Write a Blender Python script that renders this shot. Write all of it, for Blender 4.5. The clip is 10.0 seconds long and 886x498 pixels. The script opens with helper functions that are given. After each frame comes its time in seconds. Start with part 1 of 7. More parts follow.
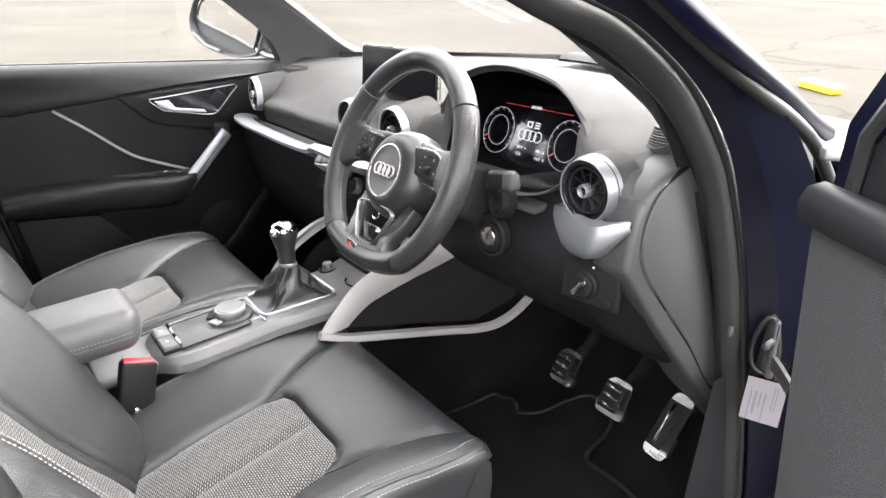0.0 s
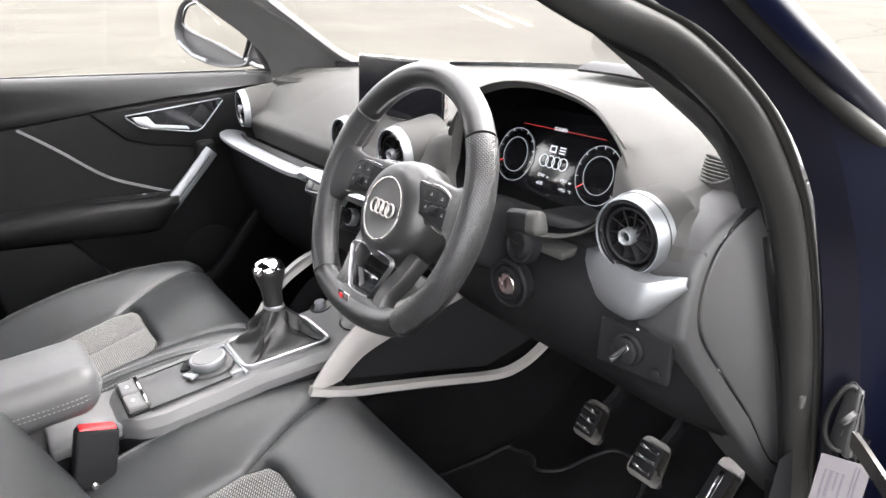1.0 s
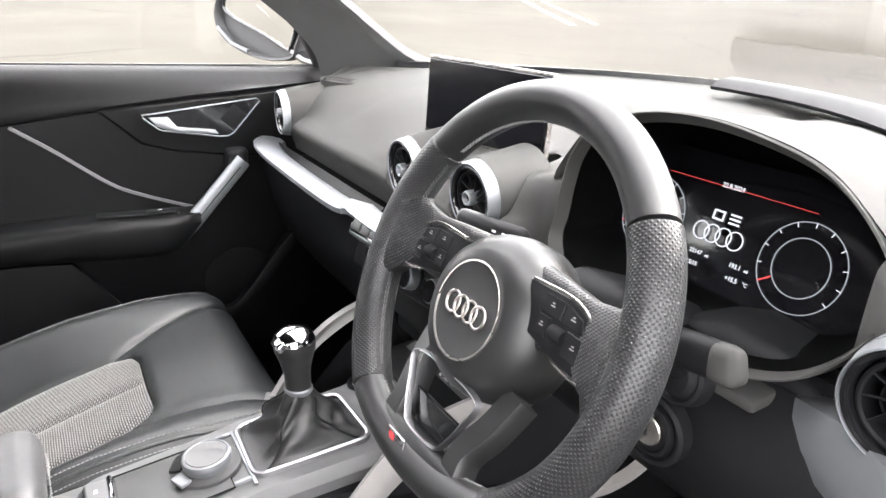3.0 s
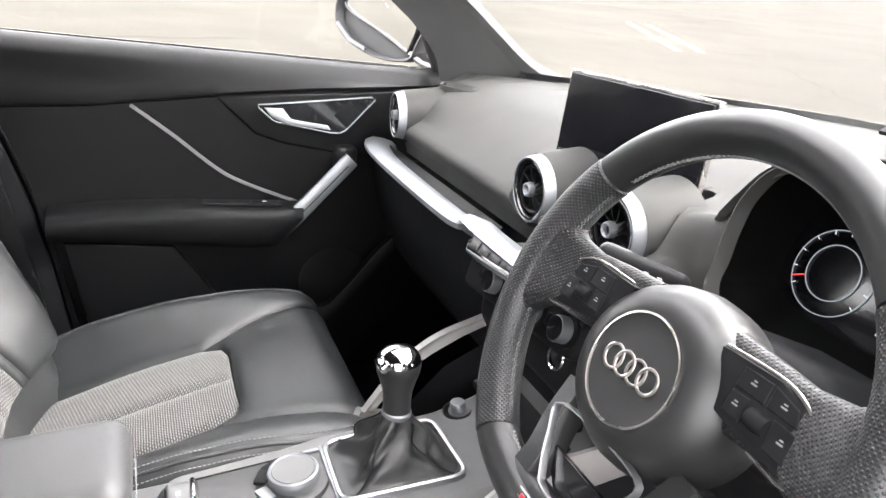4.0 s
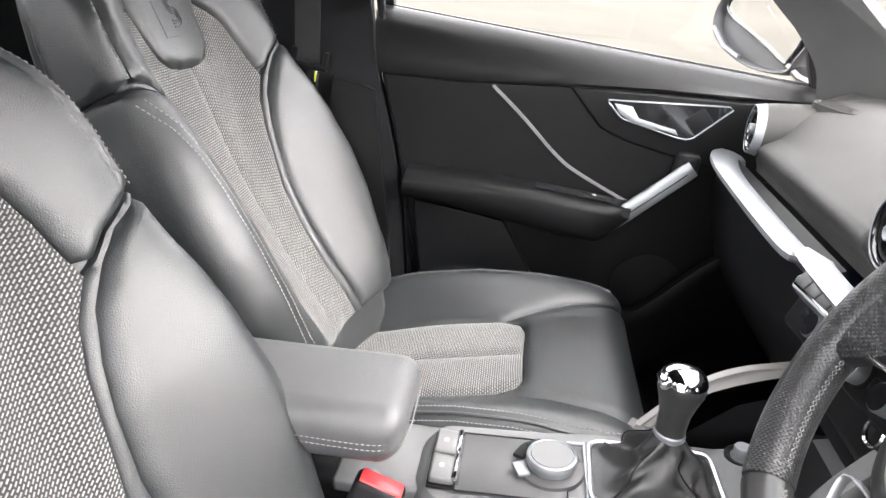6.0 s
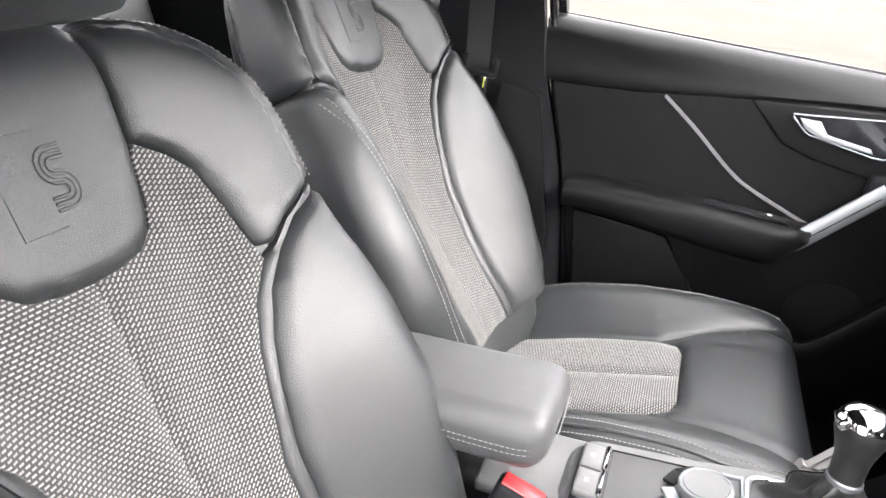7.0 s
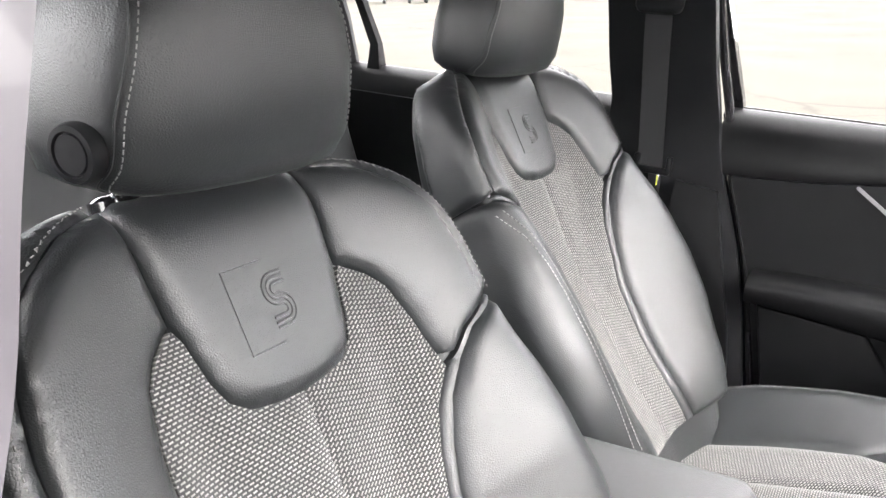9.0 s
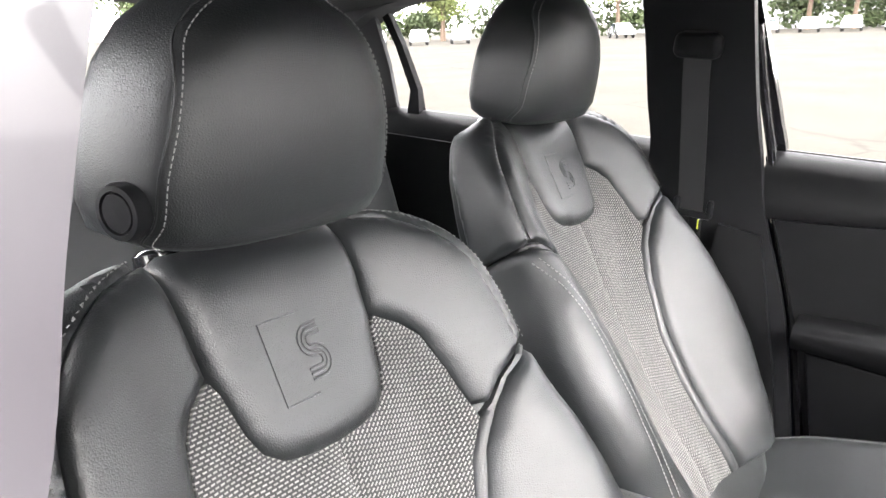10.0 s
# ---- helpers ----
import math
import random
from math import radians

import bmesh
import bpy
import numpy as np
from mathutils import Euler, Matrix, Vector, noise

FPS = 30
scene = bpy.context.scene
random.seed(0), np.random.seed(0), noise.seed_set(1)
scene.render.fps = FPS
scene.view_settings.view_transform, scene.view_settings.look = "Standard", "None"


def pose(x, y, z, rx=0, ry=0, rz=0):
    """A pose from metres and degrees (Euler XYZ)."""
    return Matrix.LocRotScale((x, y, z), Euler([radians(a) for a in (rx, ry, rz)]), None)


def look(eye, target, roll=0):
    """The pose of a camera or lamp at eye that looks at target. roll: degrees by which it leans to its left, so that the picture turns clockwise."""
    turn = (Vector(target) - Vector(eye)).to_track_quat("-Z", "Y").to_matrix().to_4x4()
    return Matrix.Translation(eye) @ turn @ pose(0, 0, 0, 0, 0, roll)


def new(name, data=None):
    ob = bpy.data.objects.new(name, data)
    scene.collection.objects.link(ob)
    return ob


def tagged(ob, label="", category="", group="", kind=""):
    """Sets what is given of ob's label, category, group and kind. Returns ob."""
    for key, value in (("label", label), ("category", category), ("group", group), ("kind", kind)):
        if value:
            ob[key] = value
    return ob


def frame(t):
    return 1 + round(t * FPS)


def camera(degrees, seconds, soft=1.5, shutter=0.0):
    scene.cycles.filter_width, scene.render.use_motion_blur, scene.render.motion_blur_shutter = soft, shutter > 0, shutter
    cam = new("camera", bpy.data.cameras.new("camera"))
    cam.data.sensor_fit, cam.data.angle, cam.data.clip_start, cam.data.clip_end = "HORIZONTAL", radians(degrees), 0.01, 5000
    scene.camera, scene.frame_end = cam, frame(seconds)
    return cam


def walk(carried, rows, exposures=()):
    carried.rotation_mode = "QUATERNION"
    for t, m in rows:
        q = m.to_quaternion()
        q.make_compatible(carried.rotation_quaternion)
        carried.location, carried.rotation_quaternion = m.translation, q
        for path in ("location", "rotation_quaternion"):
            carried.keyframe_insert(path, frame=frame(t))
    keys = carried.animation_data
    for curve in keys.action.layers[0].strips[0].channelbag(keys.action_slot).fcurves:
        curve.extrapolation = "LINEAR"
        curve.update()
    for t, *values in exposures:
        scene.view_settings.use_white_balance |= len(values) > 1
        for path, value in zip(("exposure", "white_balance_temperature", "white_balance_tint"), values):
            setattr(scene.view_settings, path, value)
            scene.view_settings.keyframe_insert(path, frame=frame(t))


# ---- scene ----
cam = camera(63.94, 10.0)
PATH = [
    (0, (1.2479, -0.6702, 1.1771), (0.0047, 0.1904, 0.6538), 1.45),
    (0.5, (1.1848, -0.6377, 1.1762), (-0.0588, 0.2252, 0.6577), 1.39),
    (1, (1.0926, -0.5753, 1.1769), (-0.1569, 0.2818, 0.6631), 1.10),
    (1.5, (1.0239, -0.5179, 1.1784), (-0.2319, 0.3274, 0.6603), 0.75),
    (2, (0.9567, -0.4891, 1.1810), (-0.3047, 0.3410, 0.6520), 0.57),
    (2.2, (0.9203, -0.4776, 1.1828), (-0.3440, 0.3456, 0.6499), 0.57),
    (3.3, (0.7459, -0.4320, 1.1601), (-0.5705, 0.3103, 0.6345), 4.94),
    (3.5, (0.7301, -0.4378, 1.1564), (-0.6011, 0.2802, 0.6345), 5.80),
    (4, (0.6882, -0.4583, 1.1540), (-0.6885, 0.1678, 0.6319), 7.85),
    (4.5, (0.6654, -0.4720, 1.1532), (-0.7635, 0.0141, 0.6223), 9.39),
    (5, (0.6646, -0.4636, 1.1503), (-0.8053, -0.1560, 0.5982), 10.44),
    (5.5, (0.6779, -0.4411, 1.1484), (-0.8064, -0.3310, 0.5612), 10.90),
    (6, (0.6962, -0.4293, 1.1482), (-0.7718, -0.5151, 0.5176), 10.71),
    (6.2, (0.6960, -0.4325, 1.1440), (-0.7582, -0.5852, 0.4944), 10.81),
    (7.3, (0.7039, -0.4367, 1.1401), (-0.6677, -0.9379, 0.4863), 8.27),
    (7.5, (0.7066, -0.4348, 1.1444), (-0.6498, -0.9871, 0.4999), 7.34),
    (8, (0.7148, -0.4328, 1.1598), (-0.6083, -1.0884, 0.5436), 5.95),
    (8.5, (0.7230, -0.4301, 1.1738), (-0.5739, -1.1667, 0.5946), 4.67),
    (9, (0.7285, -0.4298, 1.1855), (-0.5465, -1.2329, 0.6476), 3.57),
    (9.5, (0.7288, -0.4277, 1.1925), (-0.5272, -1.2844, 0.6942), 2.70),
    (10, (0.7248, -0.4242, 1.2007), (-0.5155, -1.3222, 0.7366), 2.56),
]
# the car stands nose down on the lot's slight slope
LEVEL = Matrix.Translation((0, 0, 0.10)) @ Vector((0.049, -0.057, 1.0)).normalized().rotation_difference(Vector((0, 0, 1))).to_matrix().to_4x4()
walk(cam, [(t, LEVEL @ look(eye, target, roll)) for t, eye, target, roll in PATH], [(0.0, 3.16), (5.0, 3.25), (7.5, 3.45), (10.0, 3.45)])

# ---- world, sun and exposure ----
world = bpy.data.worlds.new("overcast_sky")
scene.world = world
world.use_nodes = True
_n, _l = world.node_tree.nodes, world.node_tree.links
_sky = _n.new("ShaderNodeTexSky")
_sky.sky_type = 'NISHITA'
_sky.sun_disc = False
_sky.sun_elevation, _sky.sun_rotation = radians(44), radians(17)
_sky.air_density, _sky.dust_density, _sky.ozone_density = 1.0, 4.0, 1.0
_hsv = _n.new("ShaderNodeHueSaturation")
_hsv.inputs["Saturation"].default_value = 0.35
_l.new(_sky.outputs[0], _hsv.inputs["Color"])
_mix = _n.new("ShaderNodeMix")
_mix.data_type = 'RGBA'
_mix.inputs["Factor"].default_value = 0.5
_mix.inputs["B"].default_value = (13.7, 13.3, 13.2, 1)
_l.new(_hsv.outputs[0], _mix.inputs["A"])
_l.new(_mix.outputs["Result"], _n["Background"].inputs["Color"])
_n["Background"].inputs["Strength"].default_value = 0.155
_sun = bpy.data.lights.new("sun", 'SUN')
_sun.energy, _sun.angle, _sun.color = 0.62, radians(60), (1.0, 0.97, 0.93)
sun = new("sun", _sun)
sun.matrix_basis = look((2.8, 9.2, 9.3), (0, 0, 0))

# ---- helpers for building ----
from mathutils.geometry import delaunay_2d_cdt
from mathutils import kdtree

BASE = {}


def thing(name, base, label, category, group="", kind=""):
    ob = new(name)
    ob.empty_display_size = 0.05
    ob.matrix_basis = LEVEL @ Matrix.Translation(base)
    BASE[ob] = Vector(base)
    tagged(ob, label, category, group, kind)
    return ob


def smooth_mesh(me, angle=35):
    for p in me.polygons:
        p.use_smooth = True
    try:
        me.set_sharp_from_angle(angle=radians(angle))
    except Exception:
        pass


def part(name, vf, mat, parent, label="", m=None, uv=None, flat=False, angle=35, kind=""):
    """Links verts and faces, given in the car's frame (or through m), as one mesh under a thing or part."""
    v, f = vf
    base = BASE[parent]
    m = m or Matrix()
    me = bpy.data.meshes.new(name)
    me.from_pydata([tuple(m @ Vector(p) - base) for p in v], [], f)
    if m.determinant() < 0:
        me.flip_normals()
    if uv:
        lay = me.uv_layers.new(name="cloth")
        for lp in me.loops:
            lay.data[lp.index].uv = uv[lp.vertex_index]
    me.validate()
    if not flat:
        smooth_mesh(me, angle)
    me.materials.append(mat)
    ob = new(name, me)
    ob.parent = parent
    BASE[ob] = base
    tagged(ob, label, kind=kind)
    return ob


def bm_vf(bm):
    bm.verts.index_update()
    r = [tuple(v.co) for v in bm.verts], [[v.index for v in f.verts] for f in bm.faces]
    bm.free()
    return r


def join(*vfs):
    V, F = [], []
    for v, f in vfs:
        k = len(V)
        V += [tuple(p) for p in v]
        F += [[i + k for i in q] for q in f]
    return V, F


def moved(vf, m):
    return [tuple(m @ Vector(p)) for p in vf[0]], vf[1]


def rbox(sx, sy, sz, r=0.005, seg=2, taper=(1, 1)):
    """Rounded box round the origin; taper scales its top in x and y."""
    bm = bmesh.new()
    bmesh.ops.create_cube(bm, size=1)
    for v in bm.verts:
        k = (taper if v.co.z > 0 else (1, 1))
        v.co = (v.co.x * sx * k[0], v.co.y * sy * k[1], v.co.z * sz)
    if r > 0:
        bmesh.ops.bevel(bm, geom=bm.edges[:] , offset=r, segments=seg, profile=0.5, affect='EDGES')
    return bm_vf(bm)


def prism(poly, depth, r=0.0, seg=2):
    """A polygon in x, z pulled along y from 0 to depth, with its front edges (at y = 0) rounded."""
    bm = bmesh.new()
    f = bm.faces.new([bm.verts.new((x, 0, z)) for x, z in poly])
    ex = bmesh.ops.extrude_face_region(bm, geom=[f])
    for g in ex["geom"]:
        if isinstance(g, bmesh.types.BMVert):
            g.co.y += depth
    bmesh.ops.recalc_face_normals(bm, faces=bm.faces[:])
    if r > 0:
        es = [e for e in bm.edges if all(abs(v.co.y) < 1e-6 for v in e.verts)]
        bmesh.ops.bevel(bm, geom=es, offset=r, segments=seg, profile=0.5, affect='EDGES')
    return bm_vf(bm)


def lathe(prof, n=32):
    """Profile of (radius, height) turned round z."""
    V, F = [], []
    for r, h in prof:
        for i in range(n):
            a = 2 * math.pi * i / n
            V.append((r * math.cos(a), r * math.sin(a), h))
    for j in range(len(prof) - 1):
        for i in range(n):
            k = (i + 1) % n
            F.append([j * n + i, j * n + k, (j + 1) * n + k, (j + 1) * n + i])
    if prof[0][0] > 1e-5:
        F.append(list(range(n))[::-1])
    if prof[-1][0] > 1e-5:
        F.append([(len(prof) - 1) * n + i for i in range(n)])
    return V, F


def circle2(r, n=12, sx=1.0, sy=1.0):
    return [(r * sx * math.cos(2 * math.pi * i / n), r * sy * math.sin(2 * math.pi * i / n)) for i in range(n)]


def sweep(path, prof, closed=False, up=(0, 0, 1), scale=None):
    """A closed 2D profile swept along a path; its first axis is sideways, its second along up."""
    P = [Vector(p) for p in path]
    n, k = len(P), len(prof)
    V, F = [], []
    for i, p in enumerate(P):
        a = P[(i - 1) % n] if closed or i > 0 else p
        b = P[(i + 1) % n] if closed or i < n - 1 else p
        t = (b - a).normalized()
        u = Vector(up[i] if isinstance(up, list) else up)
        s = t.cross(u).normalized()
        w = s.cross(t).normalized()
        q = scale[i] if scale else 1.0
        V += [tuple(p + s * x * q + w * y * q) for x, y in prof]
    for i in range(n if closed else n - 1):
        for j in range(k):
            a, b = i * k, ((i + 1) % n) * k
            F.append([a + j, a + (j + 1) % k, b + (j + 1) % k, b + j])
    if not closed:
        F.append(list(range(k))[::-1])
        F.append([(n - 1) * k + j for j in range(k)])
    return V, F


def loft(rings, closed=True, caps=True):
    n, k = len(rings), len(rings[0])
    V = [tuple(p) for r in rings for p in r]
    F = []
    for i in range(n - 1):
        for j in range(k if closed else k - 1):
            a, b = i * k, (i + 1) * k
            F.append([a + j, a + (j + 1) % k, b + (j + 1) % k, b + j])
    if caps and closed:
        F.append(list(range(k))[::-1])
        F.append([(n - 1) * k + j for j in range(k)])
    return V, F


def sheet(rows, thick=0.0):
    """A grid of points as a sheet; thick: pulled along its normals into a slab."""
    v, f = loft(rows, closed=False, caps=False)
    if thick:
        bm = bmesh.new()
        vs = [bm.verts.new(p) for p in v]
        for q in f:
            bm.faces.new([vs[i] for i in q])
        bmesh.ops.recalc_face_normals(bm, faces=bm.faces[:])
        bmesh.ops.solidify(bm, geom=bm.faces[:], thickness=thick)
        return bm_vf(bm)
    return v, f


def interp(x, table):
    if x <= table[0][0]:
        return table[0][1]
    for (a, p), (b, q) in zip(table, table[1:]):
        if x <= b:
            return p + (q - p) * (x - a) / (b - a)
    return table[-1][1]


def sstep(x):
    x = min(max(x, 0.0), 1.0)
    return x * x * (3 - 2 * x)


def spline(pts, n=6, closed=False):
    """Catmull-Rom through points."""
    P = [Vector(p) for p in pts]
    out, m = [], len(P)
    for i in range(m if closed else m - 1):
        p0 = P[(i - 1) % m] if closed or i > 0 else P[i]
        p1, p2 = P[i], P[(i + 1) % m]
        p3 = P[(i + 2) % m] if closed or i < m - 2 else p2
        for k in range(n):
            t = k / n
            out.append(0.5 * ((2 * p1) + (p2 - p0) * t + (2 * p0 - 5 * p1 + 4 * p2 - p3) * t * t + (3 * p1 - p0 - 3 * p2 + p3) * t ** 3))
    if not closed:
        out.append(P[-1])
    return out


def inside(p, poly):
    c, n = False, len(poly)
    for i in range(n):
        (x1, y1), (x2, y2) = poly[i], poly[i - 1]
        if (y1 > p[1]) != (y2 > p[1]) and p[0] < (x2 - x1) * (p[1] - y1) / (y2 - y1) + x1:
            c = not c
    return c


def panel(poly, surf, puff=0.006, edge=0.02, step=0.012, skirt=0.012, turn=0.0):
    """An upholstery panel: a polygon in (u, v) laid on surf(u, v, h), swollen in the middle and tucked in along its seams.
    Returns verts, faces, uv."""
    B = []
    for i in range(len(poly)):
        a, b = Vector(poly[i]), Vector(poly[(i + 1) % len(poly)])
        n = max(1, round((b - a).length / step))
        B += [a + (b - a) * k / n for k in range(n)]
    kd = kdtree.KDTree(len(B) * 3)
    fine = []
    for i, a in enumerate(B):
        b = B[(i + 1) % len(B)]
        fine += [a, a + (b - a) / 3, a + (b - a) * 2 / 3]
    for i, p in enumerate(fine):
        kd.insert((p.x, p.y, 0), i)
    kd.balance()
    P = list(B)
    us, vs = [p.x for p in B], [p.y for p in B]
    pl = [(p.x, p.y) for p in B]
    v, row = min(vs), 0
    while v < max(vs):
        u = min(us) + (row % 2) * step / 2
        while u < max(us):
            if inside((u, v), pl) and kd.find((u, v, 0))[2] > step * 0.55:
                P.append(Vector((u, v)))
            u += step
        v += step * 0.87
        row += 1
    n = len(B)
    pv, _, pf, *_ = delaunay_2d_cdt([p.to_2d() for p in P], [(i, (i + 1) % n) for i in range(n)], [], 1, 1e-6)
    V, UV = [], []
    ca, sa = math.cos(turn), math.sin(turn)
    for p in pv:
        d = kd.find((p.x, p.y, 0))[2]
        q = min(d / edge, 1.0)
        V.append(tuple(surf(p.x, p.y, puff * math.sqrt(max(0.0, 1 - (1 - q) ** 2)))))
        UV.append((p.x * ca - p.y * sa, p.x * sa + p.y * ca))
    F = [list(f) for f in pf]
    # orient outwards, then the tucked rim
    bm = bmesh.new()
    bv = [bm.verts.new(p) for p in V]
    for f in F:
        try:
            bm.faces.new([bv[i] for i in f])
        except ValueError:
            pass
    bm.normal_update()
    c = pv[len(pv) // 2]
    out = Vector(surf(c.x, c.y, 0.01)) - Vector(surf(c.x, c.y, 0.0))
    if sum((f.normal.dot(out) * f.calc_area() for f in bm.faces)) < 0:
        bmesh.ops.reverse_faces(bm, faces=bm.faces[:])
    bm.verts.index_update()
    rim = [e for e in bm.edges if e.is_boundary]
    low = {}
    for e in rim:
        for w in e.verts:
            if w not in low:
                i = w.index
                low[w] = bm.verts.new(surf(pv[i].x, pv[i].y, -skirt))
                UV.append(UV[i])
    for e in rim:
        a, b = e.link_loops[0].vert, e.link_loops[0].link_loop_next.vert
        bm.faces.new([b, a, low[a], low[b]])
    v, f = bm_vf(bm)
    return v, f, UV


def stitches(line, surf, h=0.0015, pitch=0.0062, size=(0.0032, 0.0008), off=0.0):
    """A row of thread stitches along a line in (u, v) on surf."""
    L = [Vector(p) for p in line]
    V, F, run = [], [], 0.0
    for a, b in zip(L, L[1:]):
        d = b - a
        n = d.length
        if n < 1e-6:
            continue
        t = d / n
        s = Vector((-t.y, t.x))
        k = math.ceil(run / pitch) * pitch - run
        while k < n:
            c = a + t * k + s * off
            q = len(V)
            for x, y, z in ((-1, -1, -.3), (1, -1, -.3), (1, 1, -.3), (-1, 1, -.3), (-.7, -.5, 1), (.7, -.5, 1), (.7, .5, 1), (-.7, .5, 1)):
                w = c + t * (x * size[0] / 2) + s * (y * size[1] / 2)
                V.append(tuple(surf(w.x, w.y, h + z * 0.0007)))
            F += [[q + i for i in f] for f in ((4, 5, 6, 7), (0, 1, 5, 4), (1, 2, 6, 5), (2, 3, 7, 6), (3, 0, 4, 7))]
            k += pitch
        run += n
    return V, F


# ---- materials ----
def material(name, colour, rough=0.5, metal=0.0, grain=0.0, scale=900.0, blotch=0.12, coat=0.0, sheen=0.0, spec=0.5, kind="noise", distance=0.0006):
    """Base colour with variation at two scales and a fine relief."""
    m = bpy.data.materials.new(name)
    m.use_nodes = True
    N, L = m.node_tree.nodes, m.node_tree.links
    b = N["Principled BSDF"]
    tc = N.new("ShaderNodeTexCoord")
    big = N.new("ShaderNodeTexNoise")
    big.inputs["Scale"].default_value, big.inputs["Detail"].default_value = 9.0, 4.0
    L.new(tc.outputs["Object"], big.inputs["Vector"])
    ramp = N.new("ShaderNodeMapRange")
    ramp.inputs["To Min"].default_value, ramp.inputs["To Max"].default_value = 1 - blotch, 1 + blotch
    ramp.inputs["From Min"].default_value, ramp.inputs["From Max"].default_value = 0.3, 0.7
    L.new(big.outputs[0], ramp.inputs[0])
    mul = N.new("ShaderNodeVectorMath")
    mul.operation = 'SCALE'
    mul.inputs[0].default_value = colour
    L.new(ramp.outputs[0], mul.inputs["Scale"])
    L.new(mul.outputs[0], b.inputs["Base Color"])
    rr = N.new("ShaderNodeMapRange")
    rr.inputs["To Min"].default_value, rr.inputs["To Max"].default_value = max(0.0, rough - 0.05), min(1.0, rough + 0.05)
    L.new(big.outputs[0], rr.inputs[0])
    L.new(rr.outputs[0], b.inputs["Roughness"])
    b.inputs["Metallic"].default_value = metal
    b.inputs["Coat Weight"].default_value = coat
    b.inputs["Coat Roughness"].default_value = 0.04
    b.inputs["Sheen Weight"].default_value = sheen
    b.inputs["Specular IOR Level"].default_value = spec
    if grain:
        if kind == "cells":
            g = N.new("ShaderNodeTexVoronoi")
            g.feature = 'DISTANCE_TO_EDGE'
        else:
            g = N.new("ShaderNodeTexNoise")
            g.inputs["Detail"].default_value = 3.0
        g.inputs["Scale"].default_value = scale
        L.new(tc.outputs["Object"], g.inputs["Vector"])
        bump = N.new("ShaderNodeBump")
        bump.inputs["Strength"].default_value, bump.inputs["Distance"].default_value = grain, distance
        L.new(g.outputs[0], bump.inputs["Height"])
        L.new(bump.outputs[0], b.inputs["Normal"])
    return m


def cloth_material():
    m = bpy.data.materials.new("seat_cloth")
    m.use_nodes = True
    N, L = m.node_tree.nodes, m.node_tree.links
    b = N["Principled BSDF"]
    uvn = N.new("ShaderNodeUVMap")
    uvn.uv_map = "cloth"
    warp = N.new("ShaderNodeTexNoise")
    warp.inputs["Scale"].default_value = 40.0
    L.new(uvn.outputs[0], warp.inputs["Vector"])
    add = N.new("ShaderNodeVectorMath")
    add.operation = 'MULTIPLY_ADD'
    L.new(warp.outputs["Color"], add.inputs[0])
    add.inputs[1].default_value = (0.002, 0.002, 0)
    L.new(uvn.outputs[0], add.inputs[2])
    br = N.new("ShaderNodeTexBrick")
    br.offset, br.squash = 0.5, 1.0
    for k, v in (("Scale", 1.0), ("Mortar Size", 0.0013), ("Mortar Smooth", 0.35), ("Bias", 0.0), ("Brick Width", 0.0064), ("Row Height", 0.0036)):
        br.inputs[k].default_value = v
    br.inputs["Color1"].default_value = (0.25, 0.242, 0.232, 1)
    br.inputs["Color2"].default_value = (0.165, 0.160, 0.152, 1)
    br.inputs["Mortar"].default_value = (0.016, 0.0155, 0.016, 1)
    L.new(add.outputs[0], br.inputs["Vector"])
    L.new(br.outputs["Color"], b.inputs["Base Color"])
    b.inputs["Roughness"].default_value = 0.85
    b.inputs["Sheen Weight"].default_value = 0.25
    bump = N.new("ShaderNodeBump")
    bump.inputs["Strength"].default_value, bump.inputs["Distance"].default_value = 0.6, 0.0012
    bump.invert = True
    L.new(br.outputs["Fac"], bump.inputs["Height"])
    L.new(bump.outputs[0], b.inputs["Normal"])
    return m


LEATHER = material("black_leather", (0.0105, 0.0116, 0.0126), 0.43, grain=0.50, scale=440, kind="cells", distance=0.0009, spec=0.68)
# lighter than LEATHER: the sheen from the windscreen is put into the base colour
ARM_LEATHER = material("armrest_sheen_leather", (0.055, 0.055, 0.057), 0.42, grain=0.45, scale=700, kind="cells", distance=0.0008, spec=0.5)
LEATHER_FINE = material("wheel_leather", (0.013, 0.013, 0.0135), 0.40, grain=0.25, scale=1100, kind="cells", distance=0.0004)
CLOTH = cloth_material()
# near black for recesses: their shade is put into the colour
VOID = material("recess_shade_black", (0.002, 0.002, 0.002), 0.9, spec=0.02)
SOFT = material("soft_dash_plastic", (0.044, 0.0435, 0.0425), 0.66, grain=0.4, scale=700, kind="cells", distance=0.0005, spec=0.13)
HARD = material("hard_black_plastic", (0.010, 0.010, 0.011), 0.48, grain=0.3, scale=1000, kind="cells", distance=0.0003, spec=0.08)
DECK = material("satin_grey_console_plastic", (0.092, 0.092, 0.094), 0.42, grain=0.2, scale=900, kind="cells", distance=0.0003, spec=0.4)
SOFT_DARK = material("dark_grey_plastic", (0.040, 0.040, 0.041), 0.45, grain=0.2, scale=900, kind="cells", distance=0.0003)
HARD_GREY = material("grained_grey_plastic", (0.027, 0.027, 0.0283), 0.52, grain=0.5, scale=520, kind="cells", distance=0.0008)
DOORSKIN = material("door_card_vinyl", (0.0038, 0.0038, 0.0042), 0.42, grain=0.3, scale=850, kind="cells", distance=0.0004, spec=0.13)
WEAVE = material("door_insert_weave", (0.004, 0.004, 0.0044), 0.7, grain=0.7, scale=420, kind="cells", distance=0.0008, spec=0.1)
